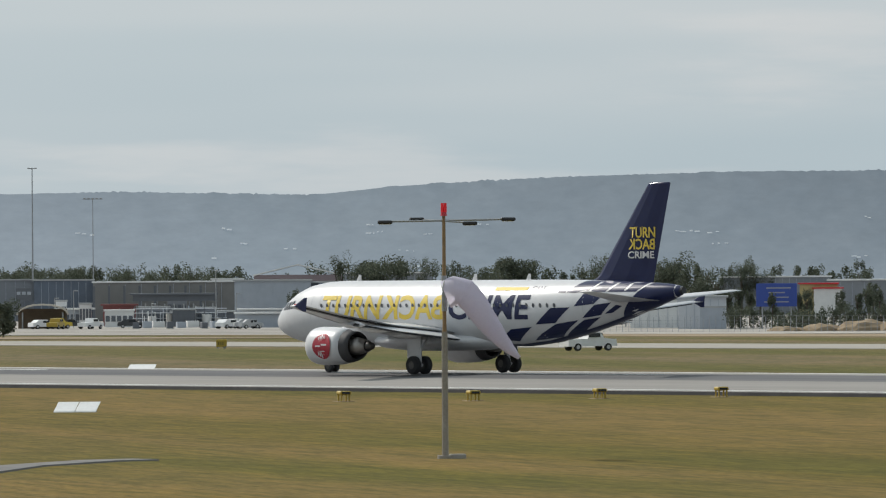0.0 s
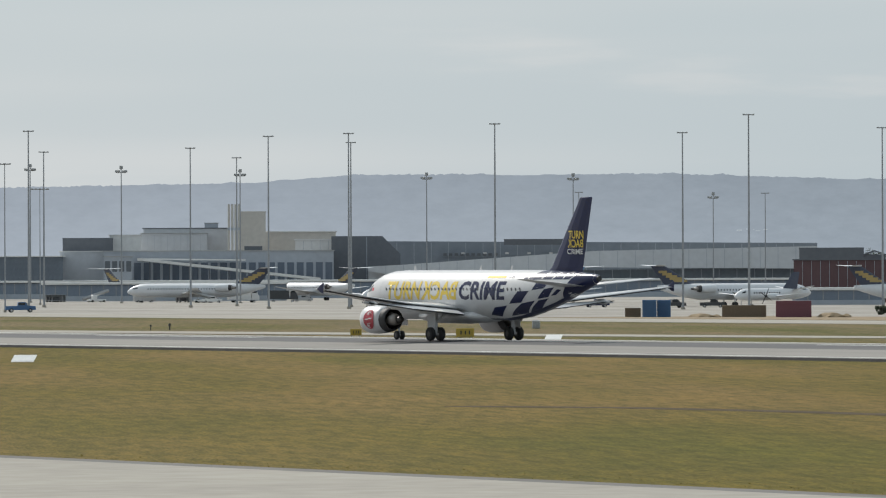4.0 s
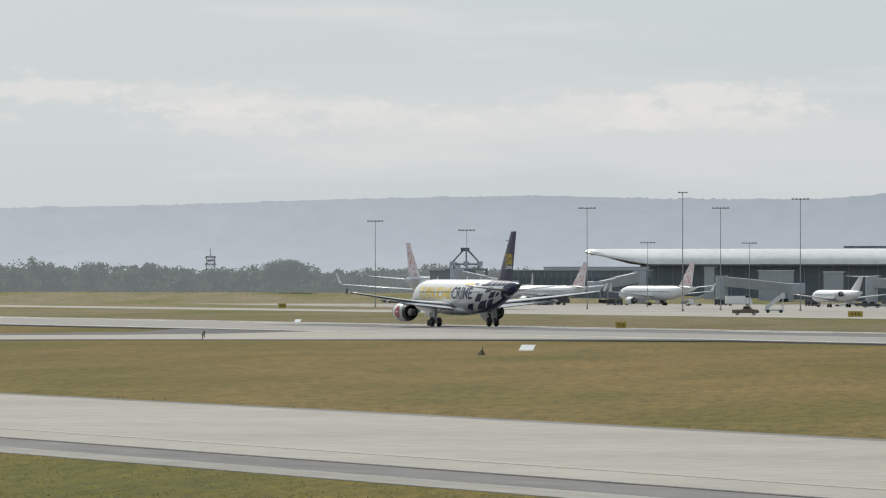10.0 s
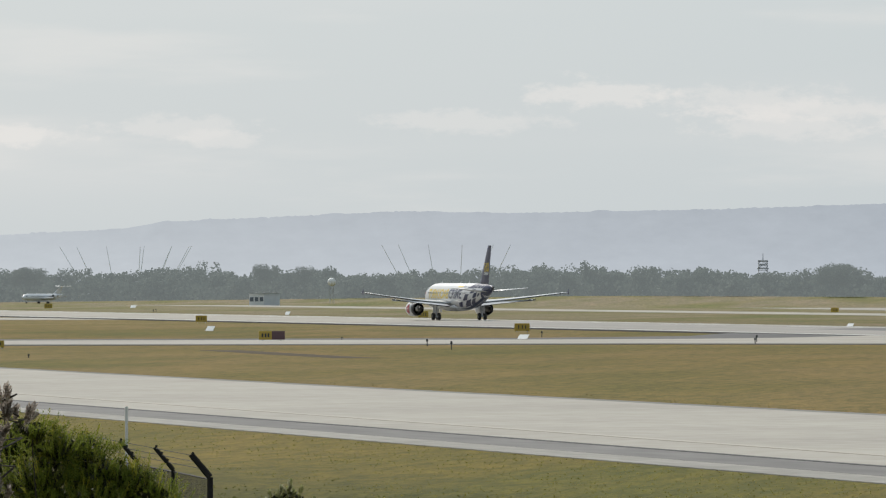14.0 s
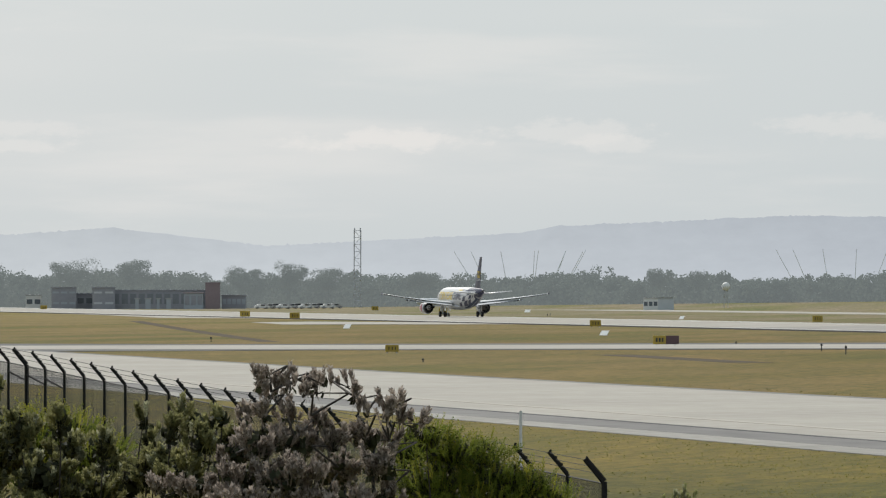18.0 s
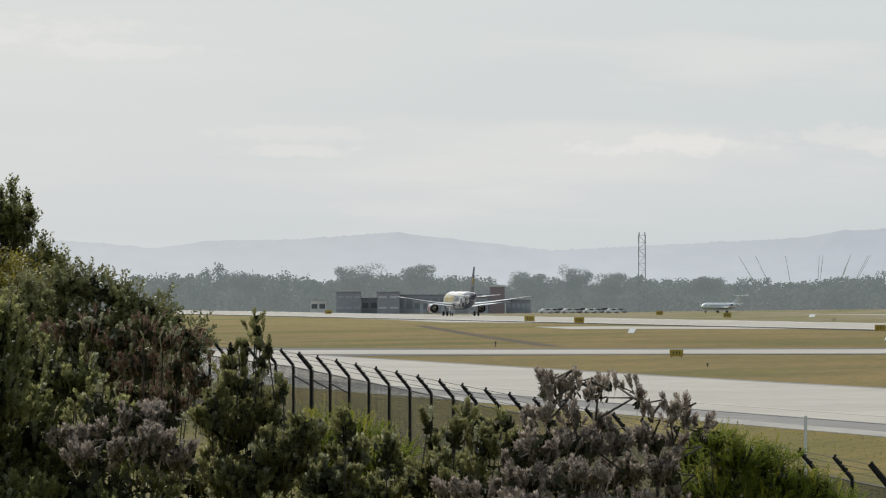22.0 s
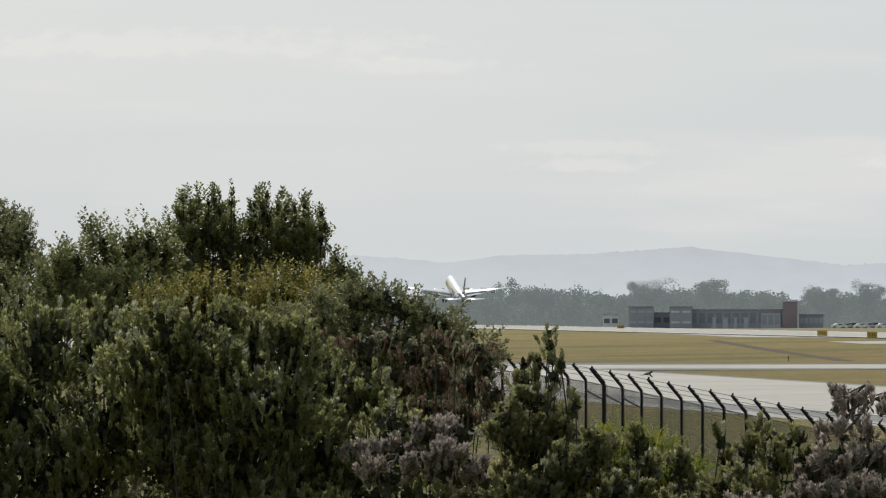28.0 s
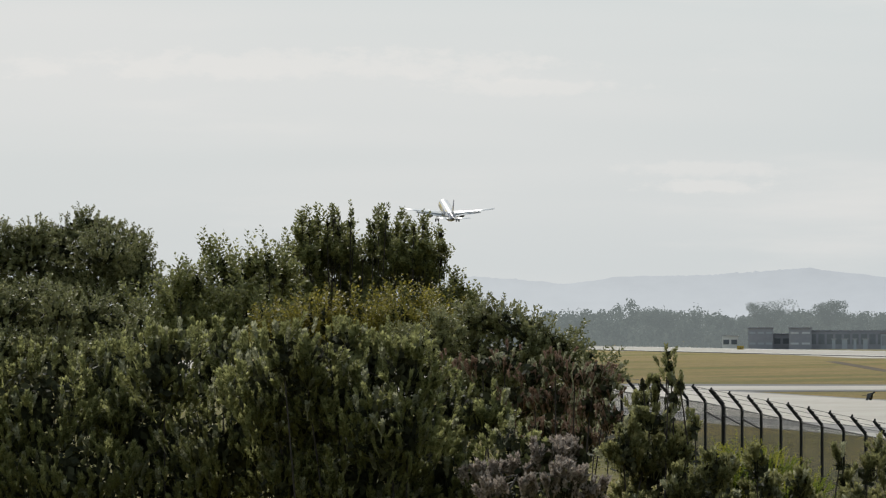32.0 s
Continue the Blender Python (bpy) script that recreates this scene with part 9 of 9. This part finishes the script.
def shrub(name, label, sector, d, blobs, kind, density=1.0, seed=1, depth=0.8):
    """A shrub: stems from the ground into each bough, an inner mass coloured dark for shade, and shoots or leaves over
    it.
    """
    rng = np.random.default_rng(seed)
    xs = [b[0] for b in blobs]
    g = spot(sector, (min(xs) + max(xs)) / 2, d)
    t = thing(name, label, "bush", Matrix.Translation(g), "foreground scrub")
    thick = 0.55 if kind == "dry" else 0.7
    back = np.array(Vector((g.x, g.y, 0)).normalized())
    side = np.array([back[1], -back[0], 0])
    up = np.array([0, 0, 1.0])
    P, N, Q, M = [], [], [], []
    bm = B()
    for i, (x, y, rx, ry) in enumerate(blobs):
        dd = d + rng.uniform(-0.5, 0.5) * depth
        c = np.array(at(sector, x, y, dd) - g)
        a, b = size(dd, rx), size(dd, ry)
        area = a * b
        if kind:
            a0, b0 = a, b
            a, b = (a * 0.9, b * 0.9) if kind in ("spire", "round") else (max(a - 0.03, a * 0.5), max(b - 0.07, b * 0.4))
            c = c - up * (0.17 if kind == "broad" else 0.1 if kind == "spire" else 0.05 if kind == "round" else 0.03 if kind in ("dry", "spike") else 0.12 if kind == "yellow" else 0.04)
        n = int(density * area * {"broad": 5800, "spire": 8200, "round": 8200, "yellow": 6200, "broom": 7600, "red": 6500, "dry": 4300}.get(kind, 4200))
        v = rng.normal(0, 1, (n, 3))
        v /= np.linalg.norm(v, axis=1, keepdims=True)
        v = v[(v @ back < 0.35)]
        rr = rng.uniform(0.72, 1.1, (len(v), 1))
        loc = np.stack([v @ side, v @ back, v @ up], 1)
        if kind not in ("broom",):
            # shoots stand in sprays of about seven at the ends of the twigs
            heads = rng.integers(0, max(1, len(v) // 5), len(v))
            loc, v, rr = loc[heads], v[heads], rr[heads]
        spray = rng.normal(0, 1, (len(v), 3)) * np.array([0.034, 0.034, 0.028]) * (1.25 if kind in ("broad", "yellow") else 0.5 if kind in ("dry", "spike", "spire") else 1.0)
        P.append(c + rr * (side * loc[:, :1] * a + back * loc[:, 1:2] * a * 0.8 + up * loc[:, 2:] * b) + spray)
        N.append(v + spray * 12)
        n2 = int(area * {"dry": 6500 if rx > 28 else 1500, "broad": 9000, "spire": 5500, "round": 9000, "yellow": 8000, "red": 8500}.get(kind, 9500))
        v2 = rng.normal(0, 1, (n2, 3))
        v2 /= np.linalg.norm(v2, axis=1, keepdims=True)
        r2 = rng.uniform(0.1, 0.82, (n2, 1))
        Q.append(c + r2 * (side * (v2 @ side)[:, None] * a0 + back * (v2 @ back)[:, None] * a0 * 0.8 + up * v2[:, 2:] * b0))
        M.append(v2)
        # a stem with two bends from the ground, and twigs in the bough
        foot = Vector((c[0] * 0.35, c[1] * 0.35, -0.2))
        if kind == "dry":
            # open branching: each bough grows out of the nearest lower one
            lower = [o for o in blobs if o[1] > y + 8]
            if lower:
                o = min(lower, key=lambda q: (q[0] - x) ** 2 + (q[1] - y) ** 2)
                foot = Vector(at(sector, o[0], o[1], d) - g)
        knee = foot.lerp(Vector(c), 0.55) + Vector((rng.normal(0, 0.08), rng.normal(0, 0.08), 0.05))
        rod(bm, foot, knee, 0.012 * thick, 0.009 * thick, 5)
        rod(bm, knee, Vector(c), 0.009 * thick, 0.005 * thick, 5)
        for _ in range(6):
            e = c + (side * rng.normal(0, 0.6) * a + up * rng.uniform(-0.2, 0.9) * b + back * rng.normal(0, 0.4) * a)
            rod(bm, Vector(c) - Vector((0, 0, b * 0.4)), Vector(e), 0.005 * thick, 0.002, 4)
    part("stem", bm, TWIG, t, "dark woody stems")
    P, N, Q, M = (np.concatenate(z) for z in (P, N, Q, M))
    if kind in ("olive", "silver", "dry", "red", "spike"):
        main = {"olive": OLIVE, "silver": SILVER, "dry": DRYLEAF, "red": REDLEAF, "spike": DEEPOLIVE}[kind]
        axis = N * 0.32 + np.array([0, 0, 1.0]) + rng.normal(0, 0.2, N.shape)
        k = rng.random(len(P)) < {"olive": 0.16, "spike": 0.12, "red": 0.3}.get(kind, 0.0)
        big = 0.6 if kind == "red" else 1.0
        lens = rng.uniform(0.04, 0.085, len(P)) * big
        rad = rng.uniform(0.017, 0.027, len(P)) * big
        shoots_mesh("foliage", P[~k], axis[~k], lens[~k], rad[~k], 24, main, t, rng, 0.32, 0.72)
        if k.any():
            shoots_mesh("tip_foliage", P[k], axis[k], lens[k], rad[k], 24, SILVER, t, rng, 0.32, 0.72)
        cloud_mesh("inner_foliage", Q, M, rng.uniform(0.016, 0.036, len(Q)), SHADELEAF, t, rng=rng)
    elif kind in ("broad", "yellow"):
        main = BROAD if kind == "broad" else YELLOWLEAF
        axis = N * 0.35 + np.array([0, 0, 1.0]) + rng.normal(0, 0.2, N.shape)
        lens = np.where(N[:, 2] > 0.55, rng.uniform(0.12, 0.26, len(P)), rng.uniform(0.07, 0.16, len(P)))
        shoots_mesh("foliage", P, axis, lens, rng.uniform(0.023, 0.035, len(P)) * (0.72 if kind == "yellow" else 1.0), 14, main, t, rng, 0.42)
        cloud_mesh("inner_foliage", Q, M, rng.uniform(0.016, 0.036, len(Q)), SHADELEAF, t, rng=rng)
    elif kind in ("spire", "round"):
        # leafy twigs: steep in the upright heads, spreading over the domes
        steep = kind == "spire"
        axis = N * (0.3 if steep else 0.9) + np.array([0, 0, 1.0 if steep else 0.5]) + rng.normal(0, 0.25, N.shape)
        lens = rng.uniform(0.06, 0.15, len(P)) * (1.0 if steep else 0.7)
        shoots_mesh("foliage", P, axis, lens, rng.uniform(0.02, 0.03, len(P)) * (1.0 if steep else 0.76), 14, BROAD if steep else DOME, t, rng, 0.42)
        cloud_mesh("inner_foliage", Q, M, rng.uniform(0.016, 0.036, len(Q)), SHADELEAF, t, rng=rng)
    else:
        axis = N * 0.6 + np.array([0, 0, 1.0]) + rng.normal(0, 0.3, N.shape)
        k = N[:, 2] > 0.6
        lens = rng.uniform(0.06, 0.13, len(P))
        shoots_mesh("foliage", P[~k], axis[~k], lens[~k], 0.014, 20, BRIGHT, t, rng, 0.28)
        if k.any():
            shoots_mesh("tip_foliage", P[k], axis[k], lens[k], 0.013, 20, BRIGHTTIP, t, rng, 0.28)
        cloud_mesh("inner_foliage", Q, M, rng.uniform(0.016, 0.036, len(Q)), SHADELEAF, t, rng=rng)
    return t


_spires = [(x, top + dy, r * k, h) for x, top, r in ((468, 392, 4), (476, 398, 5), (492, 350, 7), (505, 352, 6), (521, 352, 6), (537, 356, 5), (548, 348, 6), (557, 350, 7), (578, 356, 6), (583, 385, 7), (618, 358, 6), (628, 352, 6), (641, 344, 6), (660, 360, 6), (674, 362, 7), (690, 366, 6), (707, 362, 6), (722, 385, 6), (737, 378, 5), (600, 420, 5), (764, 455, 6), (776, 470, 6), (758, 478, 8), (790, 490, 7))
           for dy, k, h in ((9, 0.45, 12), (28, 0.8, 16), (50, 1.3, 20), (74, 2.0, 24))]
shrub("leafy_tree", "dark leafy coastal tree with two upright heads", "q", 62, _spires + [(512, 438, 14, 22), (545, 432, 20, 24), (574, 452, 10, 22), (510, 470, 30, 24), (552, 474, 38, 26), (628, 436, 8, 24), (652, 432, 16, 26), (685, 430, 20, 28), (712, 440, 12, 26), (640, 474, 32, 28), (692, 474, 32, 30), (590, 500, 50, 24), (490, 500, 36, 26), (540, 520, 70, 30), (440, 500, 30, 30), (420, 530, 50, 34), (768, 516, 22, 24), (788, 532, 26, 22), (735, 524, 26, 26), (650, 522, 70, 30), (740, 560, 60, 34), (640, 565, 80, 34), (520, 565, 80, 34)], "spire", 1.0, 11)
shrub("round_tree", "dense dark green tree with a domed crown", "q", 66, [(20, 402, 34, 24), (66, 392, 36, 20), (112, 380, 36, 24), (140, 396, 34, 24), (182, 410, 28, 22), (204, 430, 20, 24), (214, 455, 18, 22), (60, 425, 70, 34), (140, 430, 60, 34), (180, 455, 44, 34), (0, 440, 60, 40), (90, 470, 90, 36), (200, 490, 50, 36), (-60, 420, 60, 40), (-100, 470, 80, 60), (0, 520, 90, 50), (120, 520, 90, 44)], "round", 0.9, 12)
shrub("twiggy_bush", "grey-green twiggy bush between two trees", "o", 60, [(373, 440, 13, 34), (392, 438, 10, 32), (318, 476, 15, 30), (345, 466, 22, 30), (440, 440, 15, 34), (477, 438, 16, 34), (502, 450, 15, 34), (410, 466, 26, 28), (330, 495, 46, 38), (400, 494, 56, 40), (470, 488, 50, 46), (300, 520, 60, 40), (440, 540, 90, 50), (345, 555, 80, 50)], "broad", 0.75, 13)
shrub("yellow_bush", "leafy bush with yellow-green leaves", "o", 54, [(560, 550, 60, 42), (640, 545, 60, 45), (720, 545, 65, 42), (775, 550, 40, 36), (500, 570, 50, 40)], "yellow", 0.9, 14)
shrub("pale_green_bush", "soft green bush with fine leaves", "q", 50, [(8, 505, 34, 24), (36, 500, 22, 20), (60, 528, 34, 26), (110, 535, 30, 24), (145, 545, 34, 28), (30, 560, 60, 40), (110, 575, 60, 40), (190, 555, 40, 34), (-40, 540, 50, 50), (60, 620, 90, 50), (190, 610, 70, 50), (-60, 620, 80, 60)], "round", 0.9, 15)
shrub("sloping_bush", "dark green bush sloping down to the fence", "q", 48, [(690, 600, 60, 40), (730, 580, 50, 36), (800, 545, 36, 28), (840, 548, 40, 30), (880, 562, 34, 28), (915, 575, 30, 26), (945, 588, 28, 24), (972, 602, 26, 22), (1000, 612, 18, 18), (1020, 640, 22, 22), (790, 600, 60, 44), (870, 610, 60, 40), (940, 630, 50, 36), (1000, 660, 40, 36), (820, 660, 80, 50), (920, 690, 80, 50)], "round", 0.95, 16)
shrub("red_bush", "reddish-brown twiggy bush among green scrub", "q", 44, [(810, 625, 34, 24), (850, 620, 34, 24), (760, 632, 26, 24), (900, 645, 40, 30), (940, 625, 30, 26), (975, 645, 34, 28), (1010, 640, 28, 26), (1030, 670, 24, 30), (880, 690, 44, 36), (940, 690, 44, 40), (1000, 700, 44, 40), (1040, 720, 26, 34), (920, 740, 50, 36), (990, 755, 50, 34)], "red", 0.95, 17)
shrub("scrub_bush", "dense olive scrub with silvery shoot tips", "o", 38, [(60, 720, 110, 120), (-80, 740, 110, 130), (190, 690, 90, 110), (290, 650, 70, 90), (380, 640, 70, 90), (460, 660, 80, 90), (270, 770, 130, 110), (120, 840, 150, 100), (430, 780, 140, 110), (330, 880, 150, 90), (560, 870, 150, 100), (0, 880, 130, 110), (200, 980, 200, 100), (500, 990, 200, 100), (-100, 990, 150, 100)], "olive", 0.78, 18)
shrub("scrub_bush", "dense olive scrub with silvery shoot tips", "o", 37, [(540, 640, 60, 80), (600, 625, 50, 70), (660, 640, 60, 80), (725, 650, 60, 80), (570, 740, 110, 90), (690, 750, 110, 90), (790, 730, 70, 90), (590, 700, 90, 90), (480, 700, 90, 90), (640, 860, 130, 100), (780, 850, 110, 100), (700, 980, 180, 100), (900, 930, 150, 100), (862, 725, 44, 66), (908, 800, 60, 70), (500, 610, 34, 60), (512, 842, 70, 70)], "olive", 0.85, 19)
shrub("spiky_bush", "tall spiky shrub with upright shoots", "q", 40, [(1139, 606, 6, 14), (1141, 630, 9, 16), (1147, 655, 10, 16), (1161, 660, 8, 16), (1150, 684, 16, 16), (1121, 662, 7, 20), (1113, 684, 13, 18), (1096, 662, 5, 16), (1100, 686, 9, 18), (1084, 712, 14, 20), (1143, 712, 10, 20), (1110, 728, 36, 24), (1170, 752, 14, 26), (1188, 738, 8, 16), (1080, 755, 40, 34), (1130, 752, 40, 34), (1160, 786, 40, 40), (1100, 800, 60, 54), (1060, 780, 34, 54), (1185, 835, 46, 50), (1120, 880, 90, 64), (1235, 815, 18, 30), (1225, 865, 50, 44), (1020, 900, 70, 44)], "spike", 1.1, 20)
shrub("dry_bush", "dry grey-pink shrub at the scrub's foot", "o", 36, [(860, 840, 40, 34), (900, 870, 50, 40), (960, 800, 44, 40), (985, 850, 55, 50), (930, 830, 40, 30), (1020, 800, 36, 40), (1040, 870, 50, 50)], "dry", 1.1, 21)
shrub("broom_bush", "bright green broom bush behind the scrub", "o", 46, [(1300, 845, 50, 40), (1350, 835, 60, 45), (1400, 870, 60, 40), (1270, 880, 60, 40), (1330, 900, 100, 50)], "broom", 0.9, 22)
shrub("grey_shoot_bush", "slim olive shrub with pale shoots before the fence", "l", 39, [(160, 760, 30, 50), (120, 800, 50, 60), (235, 750, 16, 40), (240, 800, 36, 50), (200, 840, 60, 50), (310, 790, 22, 40), (320, 840, 40, 50), (390, 770, 14, 40), (400, 830, 40, 50), (430, 760, 24, 30), (465, 740, 24, 26), (490, 780, 36, 40), (520, 735, 18, 24), (450, 840, 50, 50), (530, 800, 30, 40), (60, 850, 80, 60), (150, 920, 120, 60), (320, 920, 120, 50), (470, 920, 100, 50), (314, 775, 12, 26), (380, 738, 10, 24), (449, 722, 9, 20), (483, 752, 20, 26), (507, 742, 14, 20), (526, 768, 16, 26), (300, 862, 46, 44), (360, 852, 40, 44), (420, 830, 44, 54), (545, 850, 44, 46), (240, 872, 56, 46)], "spike", 1.0, 23)
shrub("dry_shrub", "large dry grey-brown shrub with open branches", "l", 37, [(585, 672, 13, 20), (599, 657, 11, 17), (616, 668, 13, 18), (637, 658, 10, 19), (606, 696, 26, 20), (639, 684, 14, 20), (663, 692, 13, 18), (677, 678, 13, 17), (699, 673, 12, 17), (688, 688, 14, 14), (743, 678, 9, 17), (748, 701, 14, 16), (804, 708, 12, 18), (826, 710, 9, 18), (777, 730, 18, 17), (809, 730, 20, 18), (833, 736, 18, 16), (858, 747, 18, 11), (876, 743, 9, 10), (568, 736, 20, 22), (598, 735, 26, 24), (634, 732, 28, 24), (677, 738, 26, 20), (701, 746, 16, 18), (590, 780, 44, 36), (650, 780, 50, 34), (719, 782, 28, 28), (776, 772, 34, 26), (815, 780, 24, 28), (545, 805, 34, 30), (560, 840, 52, 36), (640, 840, 64, 40), (725, 830, 54, 40), (795, 822, 44, 38), (480, 862, 46, 30), (420, 868, 26, 22), (570, 884, 80, 34), (700, 885, 90, 34), (800, 880, 54, 34)], "dry", 1.25, 24)
shrub("broom_bush", "bright green broom bush with yellow tips", "l", 46, [(880, 765, 44, 26), (850, 800, 40, 40), (920, 795, 55, 40), (970, 800, 50, 34), (900, 850, 80, 50), (1000, 845, 70, 45), (1056, 852, 44, 36), (1096, 872, 40, 22), (1128, 892, 36, 16), (960, 890, 120, 40)], "broom", 1.0, 25)
shrub("broom_bush", "low bright green bush before the fence", "l", 47, [(215, 740, 50, 30), (260, 770, 50, 40), (150, 760, 50, 40), (320, 790, 40, 30), (200, 820, 90, 50), (300, 840, 70, 40)], "broom", 0.8, 26)
shrub("round_bush", "small round dark green bush on the grass", "l", 60, [(1312, 884, 16, 8), (1335, 880, 18, 10), (1352, 885, 14, 8), (1330, 900, 40, 14)], "olive", 1.5, 27)


def motions():
    """The take-off: the run along the runway, the rotation at about 24 s and the climb."""
    rows = []
    for i in range(65):
        t = i * 0.5
        s = 342.8 + 42.205 * t + 1.005 * t * t - 0.00205 * t ** 3
        p = clamp((t - 23.6) / 3.2)
        nose = 12.5 * p * p * (3 - 2 * p)
        c = max(0.0, t - 25.6)
        z = 1.27 * c * c - 0.03 * c ** 3
        drift = 7.0 * (c / 6.4) ** 2
        rows.append((t, pose(310.0 + drift, s, z, nose, 0, 0)))
    walk(airliner, rows)
    # the wings bend up as they take the load; each swings about its root
    for s, w in zip((-1, 1), airliner_wings):
        hinge = Vector((s * 1.4, 0, 2.6))
        walk(w, [(t, Matrix.Translation(hinge) @ pose(0, 0, 0, 0, -s * lift, 0) @ Matrix.Translation(-hinge)) for t, lift in ((0, 0.0), (12, 0.0), (20, 1.2), (24, 2.6), (26.5, 4.6), (32, 4.6))])
    # the sock swings a little on its hoop
    for i, seg in enumerate(sock_segments):
        turn = Matrix.Translation(sock_root), Matrix.Translation(-sock_root)
        walk(seg, [(t, turn[0] @ pose(0, 0, 0, 0, a * (0.25 + 0.12 * i), 0) @ turn[1]) for t, a in ((0, 0.0), (0.5, -2.2), (1.0, -1.0), (1.6, 1.5), (32, 0.0))])
    # one bird flies in behind the scrub, settles on a fence arm and leaves at the end
    want = bearing_of("m", 733, 645)[0]
    tips = [Vector((p.x - 0.451, p.y + 0.088, top + 0.6)) for p, top in fence_posts]
    rest = min(tips, key=lambda v: abs(math.atan2(v.x, v.y) - want))
    d = math.hypot(rest.x, rest.y)
    yaw = -degrees(want)
    hide = spot("m", 520, d)
    walk(bird, [(0, pose(*hide, 0, 0, yaw)), (22.2, pose(*hide, 0, 0, yaw)), (22.6, pose(*at("m", 643, 658, d), 0, 0, yaw - 10)), (22.8, pose(*at("m", 689, 656, d), 0, -15, yaw)), (23.0, pose(*at("m", 715, 650, d), 0, -25, yaw)),
                (23.2, pose(*at("m", 732, 648, d), 0, -30, yaw)), (23.6, pose(*at("m", 733, 648, d), 0, -30, yaw + 20)), (23.8, pose(*rest, 0, 0, yaw + 20)), (28, pose(*rest, 0, 0, yaw)), (31.1, pose(*rest, 0, 0, yaw + 20)),
                (31.4, pose(*at("o", 1420, 715, d), 0, 0, yaw - 20)), (31.8, pose(*at("o", 1497, 708, d), 0, 0, yaw - 20)), (32, pose(*at("o", 1540, 704, d), 0, 0, yaw - 20))])
    shut = {s: Matrix.Translation((0, s * 0.03, 0.13)) @ pose(0, 0, 0, s * -30, 0, s * -55) for s in (-1, 1)}
    beat = {s: [Matrix.Translation((0, s * 0.03, 0.13)) @ pose(0, 0, 0, s * a, 0, 0) for a in (35, -15)] for s in (-1, 1)}
    for s, w in zip((-1, 1), bird_wings):
        walk(w, [(0, shut[s]), (22.1, shut[s])] + [(22.3 + 0.15 * k, beat[s][k % 2]) for k in range(10)] + [(23.9, shut[s]), (31.0, shut[s])] + [(31.15 + 0.15 * k, beat[s][k % 2]) for k in range(6)])
    # the other crosses low before the fence
    low = spot("m", 470, 238)
    walk(flyer, [(0, pose(*low, 0, 0, yaw - 30)), (22.2, pose(*low, 0, 0, yaw - 30))] + [(t, pose(*at("m", x, y, 238), 0, -8, yaw - 30)) for t, x, y in ((22.6, 640, 738), (22.8, 727, 724), (23.0, 813, 714), (23.2, 901, 700), (23.4, 984, 684), (24.0, 1250, 640), (24.8, 1620, 590), (25.5, 1960, 640))]
         + [(t, pose(*spot("m", 2200, 238), 0, 0, yaw - 30)) for t in (26.5, 32)])
    for s, w in zip((-1, 1), flyer_wings):
        walk(w, [(0, shut[s]), (22.1, shut[s])] + [(22.3 + 0.15 * k, beat[s][k % 2]) for k in range(22)] + [(32, shut[s])])


motions()
